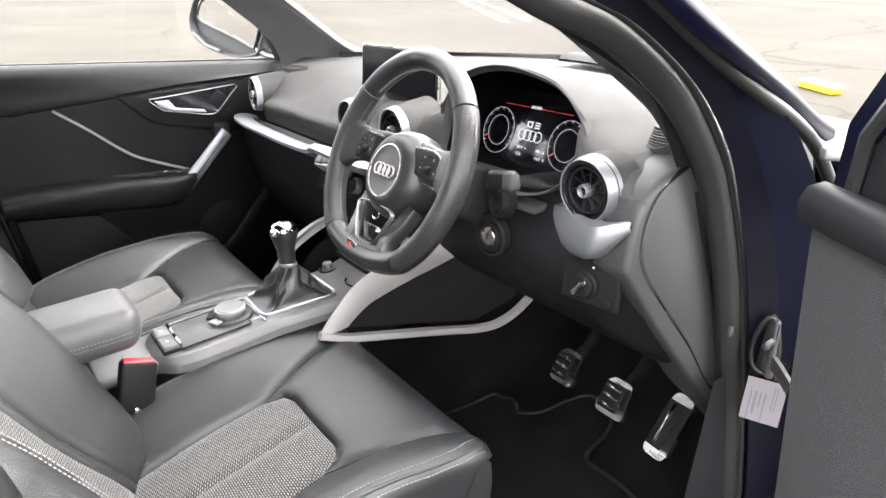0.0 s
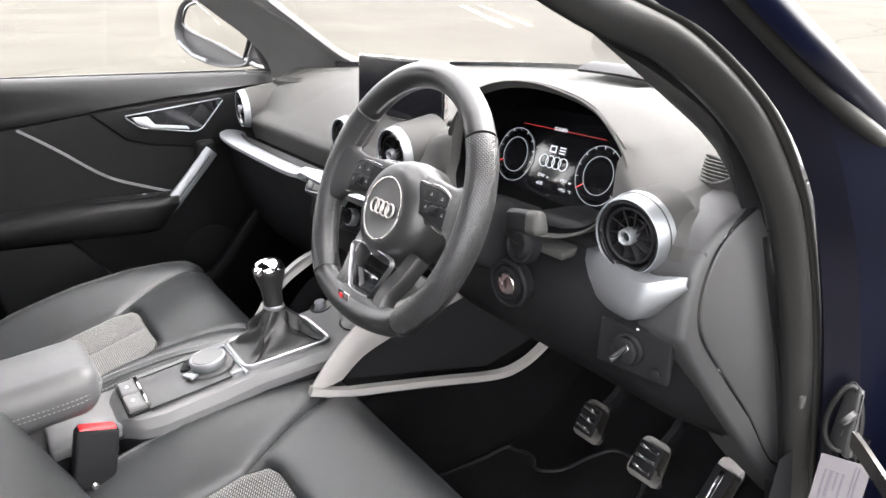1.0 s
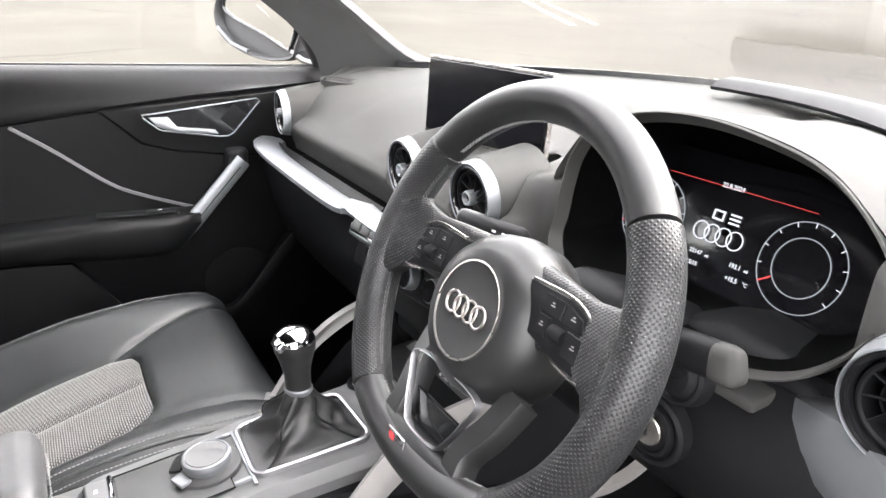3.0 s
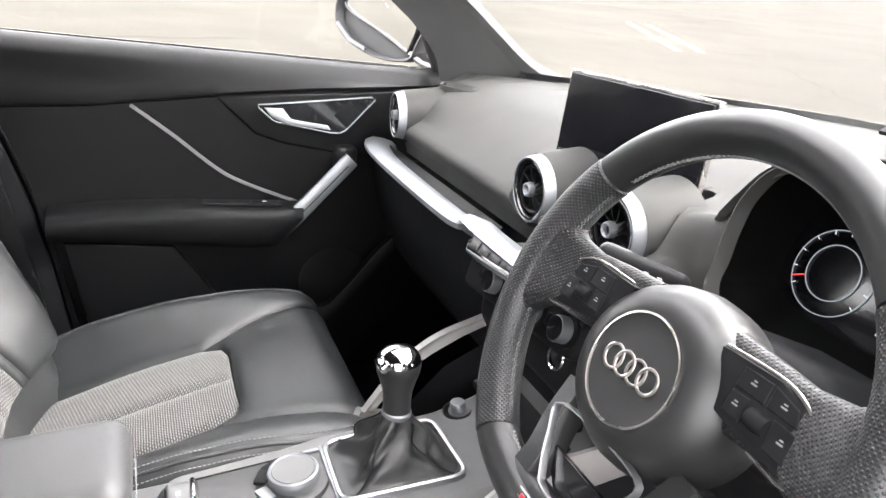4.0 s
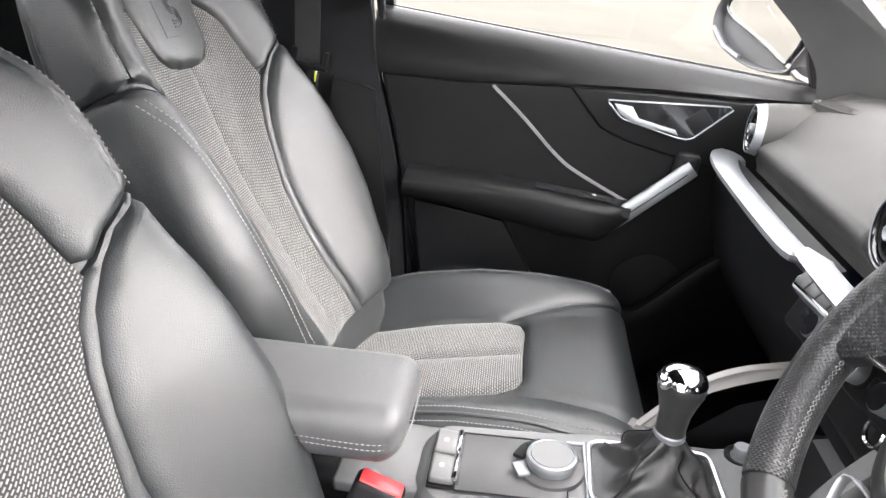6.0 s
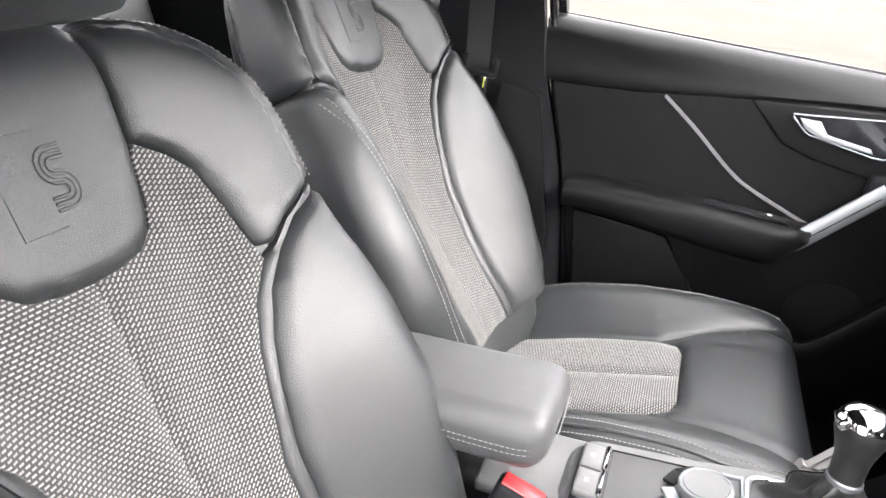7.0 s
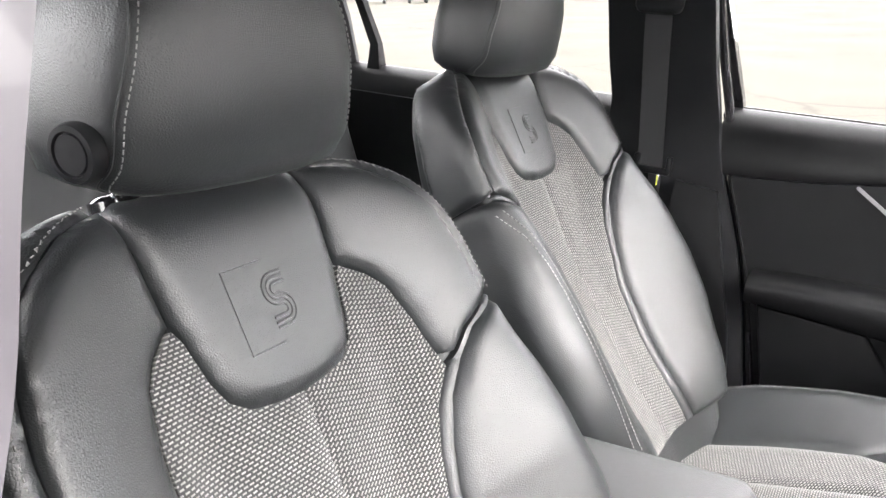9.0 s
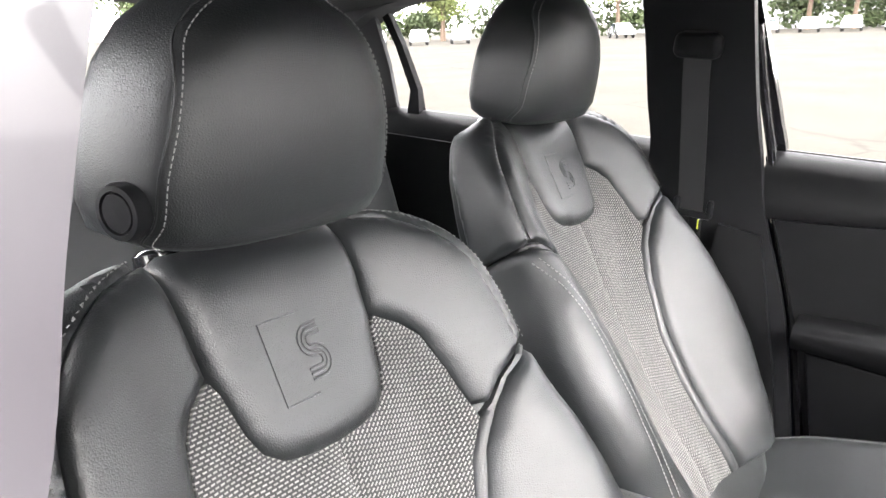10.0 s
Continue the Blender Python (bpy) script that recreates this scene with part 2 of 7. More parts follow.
SATIN = material("satin_aluminium", (0.25, 0.26, 0.275), 0.46, metal=0.75, blotch=0.03, grain=0.05, scale=1500, distance=0.0002)
CHROME_SATIN = material("satin_chrome", (0.34, 0.34, 0.35), 0.40, metal=1.0, blotch=0.02)
CHROME = material("chrome", (0.56, 0.56, 0.57), 0.10, metal=1.0, blotch=0.02)
# satin paled and warmed: the ground's reflection is put into its colour
STRUT = material("ground_lit_satin_trim", (0.31, 0.297, 0.29), 0.5, metal=0.3, blotch=0.04)
STEEL = material("brushed_steel", (0.50, 0.48, 0.46), 0.27, metal=1.0, blotch=0.08)
GLOSS = material("gloss_black", (0.008, 0.008, 0.009), 0.09, blotch=0.02, coat=0.5)
SCREEN = material("screen_glass_black", (0.004, 0.004, 0.005), 0.12, blotch=0.02)
RUBBER = material("door_seal_rubber", (0.007, 0.007, 0.007), 0.48, grain=0.2, scale=500)
CARPET = material("black_carpet", (0.0045, 0.0045, 0.005), 0.95, grain=1.0, scale=500, blotch=0.35, distance=0.003, spec=0.05)
PAINT = material("navy_metallic_paint", (0.0016, 0.0022, 0.0075), 0.32, metal=0.0, blotch=0.05, coat=0.10, spec=0.12)
PAINT_INNER = material("navy_inner_paint", (0.0026, 0.0028, 0.0065), 0.42, blotch=0.10, coat=0.06, spec=0.2)
RED = material("red_button_plastic", (0.55, 0.03, 0.035), 0.35, blotch=0.05)
WHITE = material("white_print", (0.75, 0.75, 0.75), 0.5, blotch=0.04)
TRIM_LINE = material("grey_trim_line", (0.14, 0.14, 0.145), 0.4, metal=0.3, blotch=0.05)
THREAD = material("pale_thread", (0.22, 0.217, 0.21), 0.7, blotch=0.1)
THREAD_DARK = material("grey_thread", (0.20, 0.20, 0.20), 0.7, blotch=0.1)
STRAP = material("belt_webbing", (0.012, 0.012, 0.013), 0.75, grain=0.5, scale=900, distance=0.0006)
LINING = material("dark_headlining", (0.030, 0.030, 0.032), 0.9, grain=0.4, scale=600)
LINING_GREY = material("pillar_fabric", (0.070, 0.070, 0.070), 0.85, grain=0.5, scale=700)
# paler than PAINT_INNER: sky light on the jamb is put into the colour
PILLAR_SKYLIT = material("sky_lit_pillar_paint", (0.054, 0.0495, 0.056), 0.40, blotch=0.06, coat=0.3)
STICKER = material("paper_label", (0.15, 0.14, 0.15), 0.45, blotch=0.03)
PRINT = material("grey_print", (0.10, 0.095, 0.11), 0.5, blotch=0.05)


def glow(name, colour, strength):
    m = bpy.data.materials.new(name)
    m.use_nodes = True
    b = m.node_tree.nodes["Principled BSDF"]
    b.inputs["Base Color"].default_value = (0.02, 0.02, 0.02, 1)
    b.inputs["Emission Color"].default_value = (*colour, 1)
    b.inputs["Emission Strength"].default_value = strength
    return m


LIT = glow("display_white", (0.9, 0.92, 1.0), 0.13)
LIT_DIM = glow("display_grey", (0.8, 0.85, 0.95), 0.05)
LIT_RED = glow("display_red", (1.0, 0.08, 0.08), 0.12)


def glass_material(name, tint=(1, 1, 1)):
    m = bpy.data.materials.new(name)
    m.use_nodes = True
    b = m.node_tree.nodes["Principled BSDF"]
    b.inputs["Base Color"].default_value = (*tint, 1)
    b.inputs["Roughness"].default_value = 0.0
    b.inputs["IOR"].default_value = 1.25
    b.inputs["Transmission Weight"].default_value = 1.0
    return m


GLASS = glass_material("window_glass")

# ---- seats ----
BACK_LINE = [(-0.0, .045), (-.022, .085), (-.048, .122), (-.077, .155), (-.117, .205), (-.167, .274), (-.209, .335), (-.243, .39),
             (-.294, .474), (-.345, .56), (-.369, .600), (-.386, .619), (-.408, .628), (-.436, .622), (-.456, .598), (-.466, .55)]
PAN_LINE = [(-.10, -.035), (0, 0.0), (.05, .017), (.125, .047), (.216, .077), (.281, .098), (.36, .12), (.42, .130), (.452, .124),
            (.474, .103), (.484, .07), (.483, .02), (.475, -.04)]
WIDTH = [(-.05, .205), (.04, .228), (.11, .254), (.19, .275), (.28, .283), (.36, .279), (.42, .268), (.46, .259), (.50, .255), (.535, .254), (.58, .253), (.62, .245), (.65, .233), (.675, .213),
         (.695, .184), (.71, .156), (.725, .130), (.74, .114), (.80, .105)]
BOLSTER_HEIGHT = [(-.05, .04), (.03, .054), (.1, .070), (.2, .087), (.28, .092), (.36, .089), (.42, .080), (.47, .067), (.51, .059), (.54, .055), (.57, .053), (.60, .051), (.63, .047), (.66, .038), (.69, .022), (.715, .007), (.73, 0), (.8, 0)]
BOLSTER_IN = [(.0, .045), (.35, .048), (.42, .065), (.47, .088), (.505, .095), (.55, .090), (.8, .08)]
DEPTH = [(-.06, .15), (.3, .14), (.46, .11), (.55, .085), (.65, .065), (.70, .045), (.735, .03)]


def smooth_interp(v, table, reach=.016):
    return sum(interp(v + reach * k, table) * q for k, q in ((-1, 1), (-.5, 2), (0, 2), (.5, 2), (1, 1))) / 8


def curve_at(line):
    """Place and tangent on a line of (y, z) by its length."""
    P = spline([(0, a, b) for a, b in line], 5)
    run = [0.0]
    for a, b in zip(P, P[1:]):
        run.append(run[-1] + (b - a).length)

    def at(v):
        if v <= 0:
            t = (P[1] - P[0]).normalized()
            return P[0] + t * v, t
        for i in range(len(P) - 1):
            if v <= run[i + 1] or i == len(P) - 2:
                k = (v - run[i]) / (run[i + 1] - run[i])
                p = P[i] + (P[i + 1] - P[i]) * k
                a = P[max(i - 1, 0)]
                b = P[min(i + 2, len(P) - 1)]
                return p, (b - a).normalized()
    return at


BACK_AT, PAN_AT = curve_at(BACK_LINE), curve_at(PAN_LINE)


def wrap(a, uc, hc, r, d):
    """Beyond the crest at uc the cover turns round a radius r and runs back."""
    q = a - uc
    if q < r * math.pi / 2:
        return uc + r * math.sin(q / r), d - r * (1 - math.cos(q / r)), math.sin(q / r)
    return uc + r, d - r - (q - r * math.pi / 2), 1.0


def make_seat(name, org, pan_org, label, head=(-.343, .645), button=0):
    seat = thing(name, (org[0], org[1] + 0.15, org[2] - 0.16), label, "car seat", "front seats")
    po = Vector(pan_org)
    bx = Matrix.Translation(org)
    sgn = lambda u: 1.0 if u >= 0 else -1.0

    def normal_at(v):
        t = BACK_AT(v)[1]
        return Vector((0, t.z, -t.y))

    def crest(v):
        """Half width, edge radius and the length round to the start of the side."""
        w = smooth_interp(v, WIDTH)
        r = interp(v, [(0, .050), (.34, .050), (.46, .032), (.54, .021), (.74, .020)])
        return w, r, w - r + r * math.pi / 2

    def both(u, v, h):
        """The cover: dished middle, raised bolsters, sides running back."""
        c, n = BACK_AT(v)[0], normal_at(v)
        back = normal_at(min(v, .60))
        a = abs(u)
        w, r, e = crest(v)
        uc = w - r
        ui = min(smooth_interp(v, BOLSTER_IN), uc - .012)
        hc = smooth_interp(v, BOLSTER_HEIGHT)
        k = sstep((v - .38) / .12)
        q = min(a, uc)
        x = min(max((q - ui) / (uc - ui), 0.0), 1.0)
        b = .5 * (1 - sstep((v - .38) / .12))
        d = hc * (b * x + (1 - b) * sstep(x)) - .004 * (1 - k) - .004 * (q / .2) ** 2 * k
        if a <= uc:
            return bx @ (Vector((u, 0, 0)) + c + n * (d + h))
        g = a - uc
        ang = min(g / r, math.pi / 2)
        x = uc + (r + h) * math.sin(ang)
        drop = r * (1 - math.cos(ang)) + max(0.0, g - r * math.pi / 2)
        return bx @ (Vector((sgn(u) * x, 0, 0)) + c + n * (d + h * math.cos(ang)) - back * drop)

    def flat_back(u, v, h):
        """The dished middle of the backrest."""
        c, t = BACK_AT(v)
        n = Vector((0, t.z, -t.y))
        return bx @ (Vector((u, 0, 0)) + c + n * (h - 0.010 * (abs(u) / 0.2) ** 2))

    # backrest: a dark inner shell, then the cover panel by panel
    rings = []
    for i in range(40):
        v = -0.06 + 0.79 * i / 39
        w, r, e = crest(v)
        depth = interp(v, DEPTH)
        u = [(e + depth) * (2 * k / 40 - 1) for k in range(41)]
        ring = [both(q, v, -0.012) for q in u]
        dn = bx.to_3x3() @ normal_at(min(v, .60))
        e0, e1 = ring[0], ring[-1]
        mid = (e0 + e1) / 2
        for k in (.97, .85, .5, 0, -.5, -.85, -.97):
            ring.append(mid + (e1 - mid) * k - dn * .035 * (1 - k * k) ** .5)
        rings.append(ring)
    part("backrest_shell", loft(rings), LEATHER, seat, "black leather seat shell", angle=50)
    half = [(.0, .03), (.0, .517), (.03, .519), (.058, .524), (.074, .537), (.083, .558), (.091, .597), (.097, .608), (.121, .591), (.137, .571), (.149, .527), (.155, .480), (.156, .468),
            (.130, .434), (.112, .393), (.098, .345), (.083, .285), (.078, .20), (.076, .10), (.08, .03)]
    SEAM = [(.50, .243), (.533, .240), (.57, .238), (.60, .233), (.63, .226), (.65, .214), (.67, .196), (.69, .163), (.70, .143), (.717, .108), (.74, .100)]
    for s in (1, -1):
        v, f, uv = panel([(s * a, b) for a, b in half], both, 0.004, 0.012, 0.012, turn=0.0 if s > 0 else 0.55)
        part("backrest_cloth", (v, f), CLOTH, seat, "black cloth with pale dashes", uv=uv, angle=60)
        strip = [(.262, .512), (.240, .517), (.192, .494), (.172, .476), (.158, .468), (.132, .434), (.114, .393), (.100, .345), (.085, .285), (.080, .20), (.078, .10), (.082, .03),
                 (.097, .03), (.093, .10), (.094, .20), (.098, .285), (.111, .35), (.126, .395), (.146, .438), (.173, .471), (.199, .494), (.246, .510)]
        v, f, uv = panel([(s * a, b) for a, b in strip], both, 0.0022, 0.004, 0.005)
        part("cover_strip", (v, f), LEATHER, seat, angle=60)
        bol = [(.099, .03), (.095, .10), (.096, .20), (.100, .285), (.113, .35), (.128, .395), (.148, .438), (.175, .470), (.201, .493), (.248, .509), (.29, .511), (.33, .506), (.36, .496),
               (.395, .45), (.405, .30), (.395, .02)]
        v, f, uv = panel([(s * a, b) for a, b in bol], both, 0.007, 0.013, 0.008)
        bo_part = part("backrest_bolster", (v, f), LEATHER, seat, "padded black leather bolster", angle=60)
        line = [(s * a, b) for a, b in ((.250, .490), (.237, .452), (.233, .40), (.233, .36), (.234, .28), (.231, .20), (.222, .12), (.208, .04))]
        for k in (-0.005, 0.005) if s > 0 else ():
            part("stitching", stitches(line, both, 0.0088, size=(.0038, .0013), off=k), THREAD, bo_part, "pale twin stitching", flat=True)
        rim = [(smooth_interp(q, SEAM, .010), q) for q in (.717, .711, .704, .697, .69, .682, .674, .664, .652, .64, .625, .61, .595, .58, .565, .55, .535, .522)]
        sh = [(.104, .720)] + [(a - .002, b) for a, b in rim] + [(.234, .517), (.190, .497), (.170, .479), (.158, .482), (.151, .529), (.139, .573), (.123, .594), (.099, .612), (.102, .66)]
        v, f, uv = panel([(s * a, b) for a, b in sh], both, 0.007, 0.012, 0.008)
        part("shoulder_panel", (v, f), LEATHER, seat, "grained black leather shoulder", angle=60)
        out = [(.108, .735)] + rim + [(.262, .516), (.285, .514), (.33, .509)]
        out += [(crest(q)[2] + .8 * interp(q, DEPTH), q) for q in (.505, .53, .56, .59, .62, .645, .665, .68, .695, .71, .725)]
        v, f, uv = panel([(s * a, b) for a, b in out], both, 0.006, 0.010, 0.007)
        sp = part("shoulder_side_panel", (v, f), LEATHER, seat, angle=60)
        seam = [(s * (a + .0055), b + .001) for a, b in rim]
        part("stitching", stitches(seam, both, 0.0066), THREAD, sp, "pale stitching along the shoulder seam", flat=True)
    tong = [(.099, .738), (.101, .712), (.098, .66), (.092, .607), (.088, .593), (.080, .557), (.071, .535), (.055, .522), (.03, .517), (.0, .515)]
    tong = tong + [(-a, b) for a, b in tong[-2::-1]]
    v, f, uv = panel(tong, flat_back, 0.010, 0.022, 0.010)
    tg = part("neck_panel", (v, f), LEATHER, seat, "grained black leather neck panel with an embossed mark", angle=60)
    # the embossed mark: a slanted open frame and two rounded hooks, as plain shapes
    def emb(pts, r):
        p3 = [flat_back(a, b, 0.0100) for a, b in pts]
        return sweep(p3, circle2(r, 6), up=(0, -.9, -.4))
    mark = [emb([(.000, .638), (.042, .638), (.042, .563), (.006, .563)], .0012)]
    for k in (-1, 0, 1):
        r_, o_ = .0105 + .0052 * k, .0052 * k
        S_ = [(-.036, .634 + o_), (-.024, .634 + o_)] + [(-.022 + r_ * math.sin(a), .6235 + r_ * math.cos(a)) for a in [math.pi * q / 8 for q in range(9)]]
        r_ = .0105 - .0052 * k
        S_ += [(-.024 - r_ * math.sin(a), .6025 + r_ * math.cos(a)) for a in [math.pi * q / 8 for q in range(9)]] + [(-.022, .592 + o_), (-.008, .592 + o_)]
        mark.append(emb([(a * .86 + .014, .6 + (b - .613) * .92) for a, b in S_], .0015))
    part("embossed_mark", join(*mark), LEATHER, tg, "plain embossed hook shapes")
    # headrest
    hm = bx @ Matrix.Translation((0, *head)) @ Matrix.Rotation(radians(-8), 4, 'X')
    def head_ring(z, w, d, yc, n=40):
        r = []
        for i in range(n):
            a = 2 * math.pi * i / n
            c, s_ = math.cos(a), math.sin(a)
            e = 0.42 if s_ > 0 else 0.55
            x = w * math.copysign(abs(c) ** 0.40, c)
            y = d * math.copysign(abs(s_) ** e, s_)
            y += 0.010 * (1 - (x / w) ** 2) * (1 if s_ > 0 else -0.5)
            x *= 0.96 - 0.15 * y / d
            r.append(hm @ Vector((x, yc + y, z)))
        return r
    tab = [(0.0, .105, .026, -.054), (.004, .122, .036, -.053), (.014, .137, .049, -.051), (.035, .143, .056, -.050), (.07, .143, .057, -.051), (.105, .138, .056, -.052),
           (.137, .127, .052, -.054), (.165, .110, .046, -.056), (.184, .088, .038, -.058), (.196, .062, .027, -.060), (.203, .030, .013, -.062)]
    hr = part("headrest", loft([head_ring(*q) for q in tab]), LEATHER, seat, "black leather headrest", angle=70)
    for s in (1, -1):
        rows, thread = [], []
        for q in tab[1:-1]:
            goal = s * min(q[1] * .90, interp(q[0], [(0, .124), (.08, .120), (.16, .101), (.20, .075)]))
            ring_ = [hm.inverted() @ p for p in head_ring(*q, n=480)]
            best = min((p for p in ring_ if p.y > q[3]), key=lambda p: abs(p.x - goal))
            rows.append(hm @ best)
            b2 = min((p for p in ring_ if p.y > q[3]), key=lambda p: abs(p.x - goal + s * .0045))
            away = Vector((b2.x, b2.y - q[3], 0)).normalized()
            thread.append(hm @ (b2 + away * .0007))
        rows, thread = spline(rows, 6), spline(thread, 6)
        V, F = [], []
        run = 0.0
        part("headrest_seam", sweep(rows, circle2(.0011, 6), up=(0, 1, 0.01)), LEATHER, hr)
        for a, b in zip(thread, thread[1:]):
            L_ = (b - a).length
            k = math.ceil(run / .0056) * .0056 - run
            while k < L_:
                c = a + (b - a) * (k / L_)
                t = (b - a).normalized()
                v, f = sweep([c - t * .0017, c + t * .0017], circle2(.0006, 5), up=(0, 1, 0.01))
                f = [[i + len(V) for i in q] for q in f]
                V += v
                F += f
                k += .0056
            run += L_
        part("stitching", (V, F), THREAD, hr, "pale stitching", flat=True)
    bm_ = hm @ Matrix.Translation((button * .135, -.036, .040)) @ Matrix.Rotation(radians(12 * button), 4, 'Z') @ Matrix.Rotation(radians(90 * button), 4, 'Y')
    part("release_button", lathe([(.0, -.006), (.022, -.006), (.0222, .002), (.0205, .0065), (.0165, .007), (.0158, .0045), (.0150, .0045), (.0142, .0065), (.0, .0072)], 36), HARD, hr, "round black push button", m=bm_)
    for s in (1, -1):
        g = bx @ Matrix.Translation((s * .0715, -.433, .628)) @ Matrix.Rotation(radians(18), 4, 'X')
        part("headrest_post", lathe([(.0062, -.02), (.0062, .07)], 14), CHROME, seat, "chrome post", m=g)
        part("post_guide", lathe([(.0, -.006), (.024, -.006), (.0235, .004), (.018, .0075), (.010, .008), (.009, .004), (.0, .004)], 24), GLOSS, seat, "black post guide", m=g)

    # cushion
    def pan(u, v, h):
        a = abs(u)
        k = min(1.0, (v / 0.57) ** 4) if v > 0 else 0.0
        c, t = PAN_AT(v + 1.05 * min(a, .24) ** 2 * k)
        n = Vector((0, -t.z, t.y))
        hc = interp(v, [(-.02, .03), (.08, .052), (.2, .058), (.33, .052), (.43, .035), (.52, .012), (.6, 0)])
        uc = 0.228
        side = 0.0
        if a <= uc:
            kk = sstep((a - .110) / (uc - .110)) if a > .110 else 0.0
            x, d = a, hc * kk
        else:
            x, d, side = wrap(a, uc, hc, 0.020, hc)
        x += h * side
        d += h * (1 - side)
        return po + Vector((sgn(u) * x, 0, 0)) + c + n * d

    rings = []
    for i in range(26):
        v = -0.05 + 0.76 * i / 25
        ring = [pan(0.33 * (2 * k / 22 - 1), min(v, .70), -0.010) for k in range(23)]
        ring = [Vector(p) for p in ring]
        lo = po.z - 0.10
        ring += [Vector((ring[-1].x - .01, ring[-1].y, min(lo, ring[-1].z - .01))), Vector((ring[0].x + .01, ring[0].y, min(lo, ring[0].z - .01)))]
        rings.append(ring)
    part("cushion_shell", loft(rings), LEATHER, seat, "black leather seat base", angle=50)
    ins = [(0, .068), (0, .416), (.075, .416), (.100, .406), (.116, .372), (.120, .30), (.120, .068)]
    for s in (1, -1):
        v, f, uv = panel([(s * a, b) for a, b in ins], pan, 0.005, 0.012, 0.012, turn=0.0 if s > 0 else 0.55)
        part("cushion_cloth", (v, f), CLOTH, seat, "black cloth with pale dashes", uv=uv, angle=60)
        bol = [(.122, .04), (.122, .30), (.118, .373), (.178, .52), (.205, .575), (.25, .54), (.335, .50), (.335, .0), (.13, .0)]
        v, f, uv = panel([(s * a, b) for a, b in bol], pan, 0.007, 0.025, 0.012)
        cb = part("cushion_bolster", (v, f), LEATHER, seat, "creased black leather side bolster", angle=60)
        line = [(s * a, b) for a, b in ((.238, .05), (.236, .2), (.236, .3), (.238, .4), (.243, .46), (.242, .50), (.234, .53))]
        bead = [pan(p.x, p.y, .0072) for p in spline([(a, b, 0) for a, b in line], 8)]
        part("piping", sweep(bead, circle2(.0024, 8)), LEATHER, cb, "leather piping along the edge", angle=60)
        for k in (-.0075, .0075):
            part("stitching", stitches(line, pan, 0.0078, pitch=.0052, size=(.0034, .0010), off=k), THREAD_DARK, cb, "pale twin stitching", flat=True)
    thigh = [(.116, .376), (.101, .409), (.076, .419), (-.076, .419), (-.101, .409), (-.116, .376), (-.176, .522), (-.205, .60), (-.20, .69), (.20, .69), (.205, .60), (.176, .522)]
    v, f, uv = panel(thigh, pan, 0.008, 0.03, 0.012)
    part("thigh_panel", (v, f), LEATHER, seat, "smooth black leather thigh panel", angle=60)
    v, f, uv = panel([(-.118, -.02), (.118, -.02), (.118, .066), (-.118, .066)], pan, 0.007, 0.02, 0.012)
    part("cushion_rear_panel", (v, f), LEATHER, seat, angle=60)
    # trim round the base and runners
    sb = po + Vector((0, .17, -.11))
    part("seat_valance", moved(rbox(.50, .50, .09, .02, 3), Matrix.Translation(sb)), HARD, seat, "black plastic valance")
    for s in (1, -1):
        part("seat_runner", moved(rbox(.035, .58, .04, .006), Matrix.Translation(po + Vector((s * .19, .15, -.165)))), STEEL, seat)
    return seat


make_seat("passenger_seat", (-.331, -.62, .44), (-.338, -.62, .446), "black leather and flecked cloth sports seat beside the passenger door", head=(-.343, .625), button=-1)
make_seat("driver_seat", (.324, -.53, .378), (.322, -.568, .432), "black leather and flecked cloth sports seat facing the steering wheel", head=(-.343, .645), button=1)

# ---- dashboard ----
def text_vf(body, size, align='CENTER', bold=0.0):
    cu = bpy.data.curves.new("txt", 'FONT')
    cu.body, cu.size, cu.align_x, cu.align_y = body, size, align, 'CENTER'
    cu.extrude, cu.offset, cu.resolution_u = 0.0002, bold, 2
    ob = bpy.data.objects.new("txt", cu)
    me = bpy.data.meshes.new_from_object(ob)
    vf = [tuple(v.co) for v in me.vertices], [list(p.vertices) for p in me.polygons]
    bpy.data.objects.remove(ob)
    bpy.data.meshes.remove(me)
    return vf


def tube(prof, n=32):
    v, f = lathe(prof, n)
    return v, f[:len(f) - (prof[0][0] > 1e-5) - (prof[-1][0] > 1e-5)]


def ring_vf(r, w, h=0.0006, n=48):
    return lathe([(r - w, 0), (r - w, h), (r, h), (r, 0)], n)[0], lathe([(r - w, 0), (r - w, h), (r, h), (r, 0)], n)[1][:-2]


def bar(x, y, w, h, z=0.0004, turn=0.0):
    return moved(rbox(w, h, z, 0), Matrix.Translation((x, y, 0)) @ Matrix.Rotation(turn, 4, 'Z'))


HOOD = [(p.x, p.y) for p in spline([(.10, 0, 0), (.126, 0, 0), (.150, 0, 0), (.174, .003, 0), (.188, .014, 0), (.207, .040, 0), (.238, .072, 0), (.30, .093, 0), (.365, .100, 0), (.43, .094, 0), (.49, .078, 0), (.535, .045, 0), (.56, .022, 0), (.585, .008, 0), (.615, .001, 0), (.64, 0, 0), (.70, 0, 0)], 6)]


def arch(x):
    """Height line of the binnacle's hood."""
    return .99 + max(0.0, interp(x, HOOD))


def y_front(x):
    return interp(x, [(-.70, .10), (-.62, .085), (-.5, .085), (.10, .085), (.15, .075), (.19, .05), (.55, .05), (.60, .034), (.66, .034), (.69, .05)])


def z_front(x):
    return interp(x, [(-.70, .955), (-.62, .970), (-.5, .976), (.10, .978), (.17, .984), (.54, .994), (.58, .989), (.61, .986), (.64, .974), (.66, .955), (.69, .94)]) + arch(x) - .99


def y_glass(x):
    return max(.14, .665 - 1.2 * x * x)


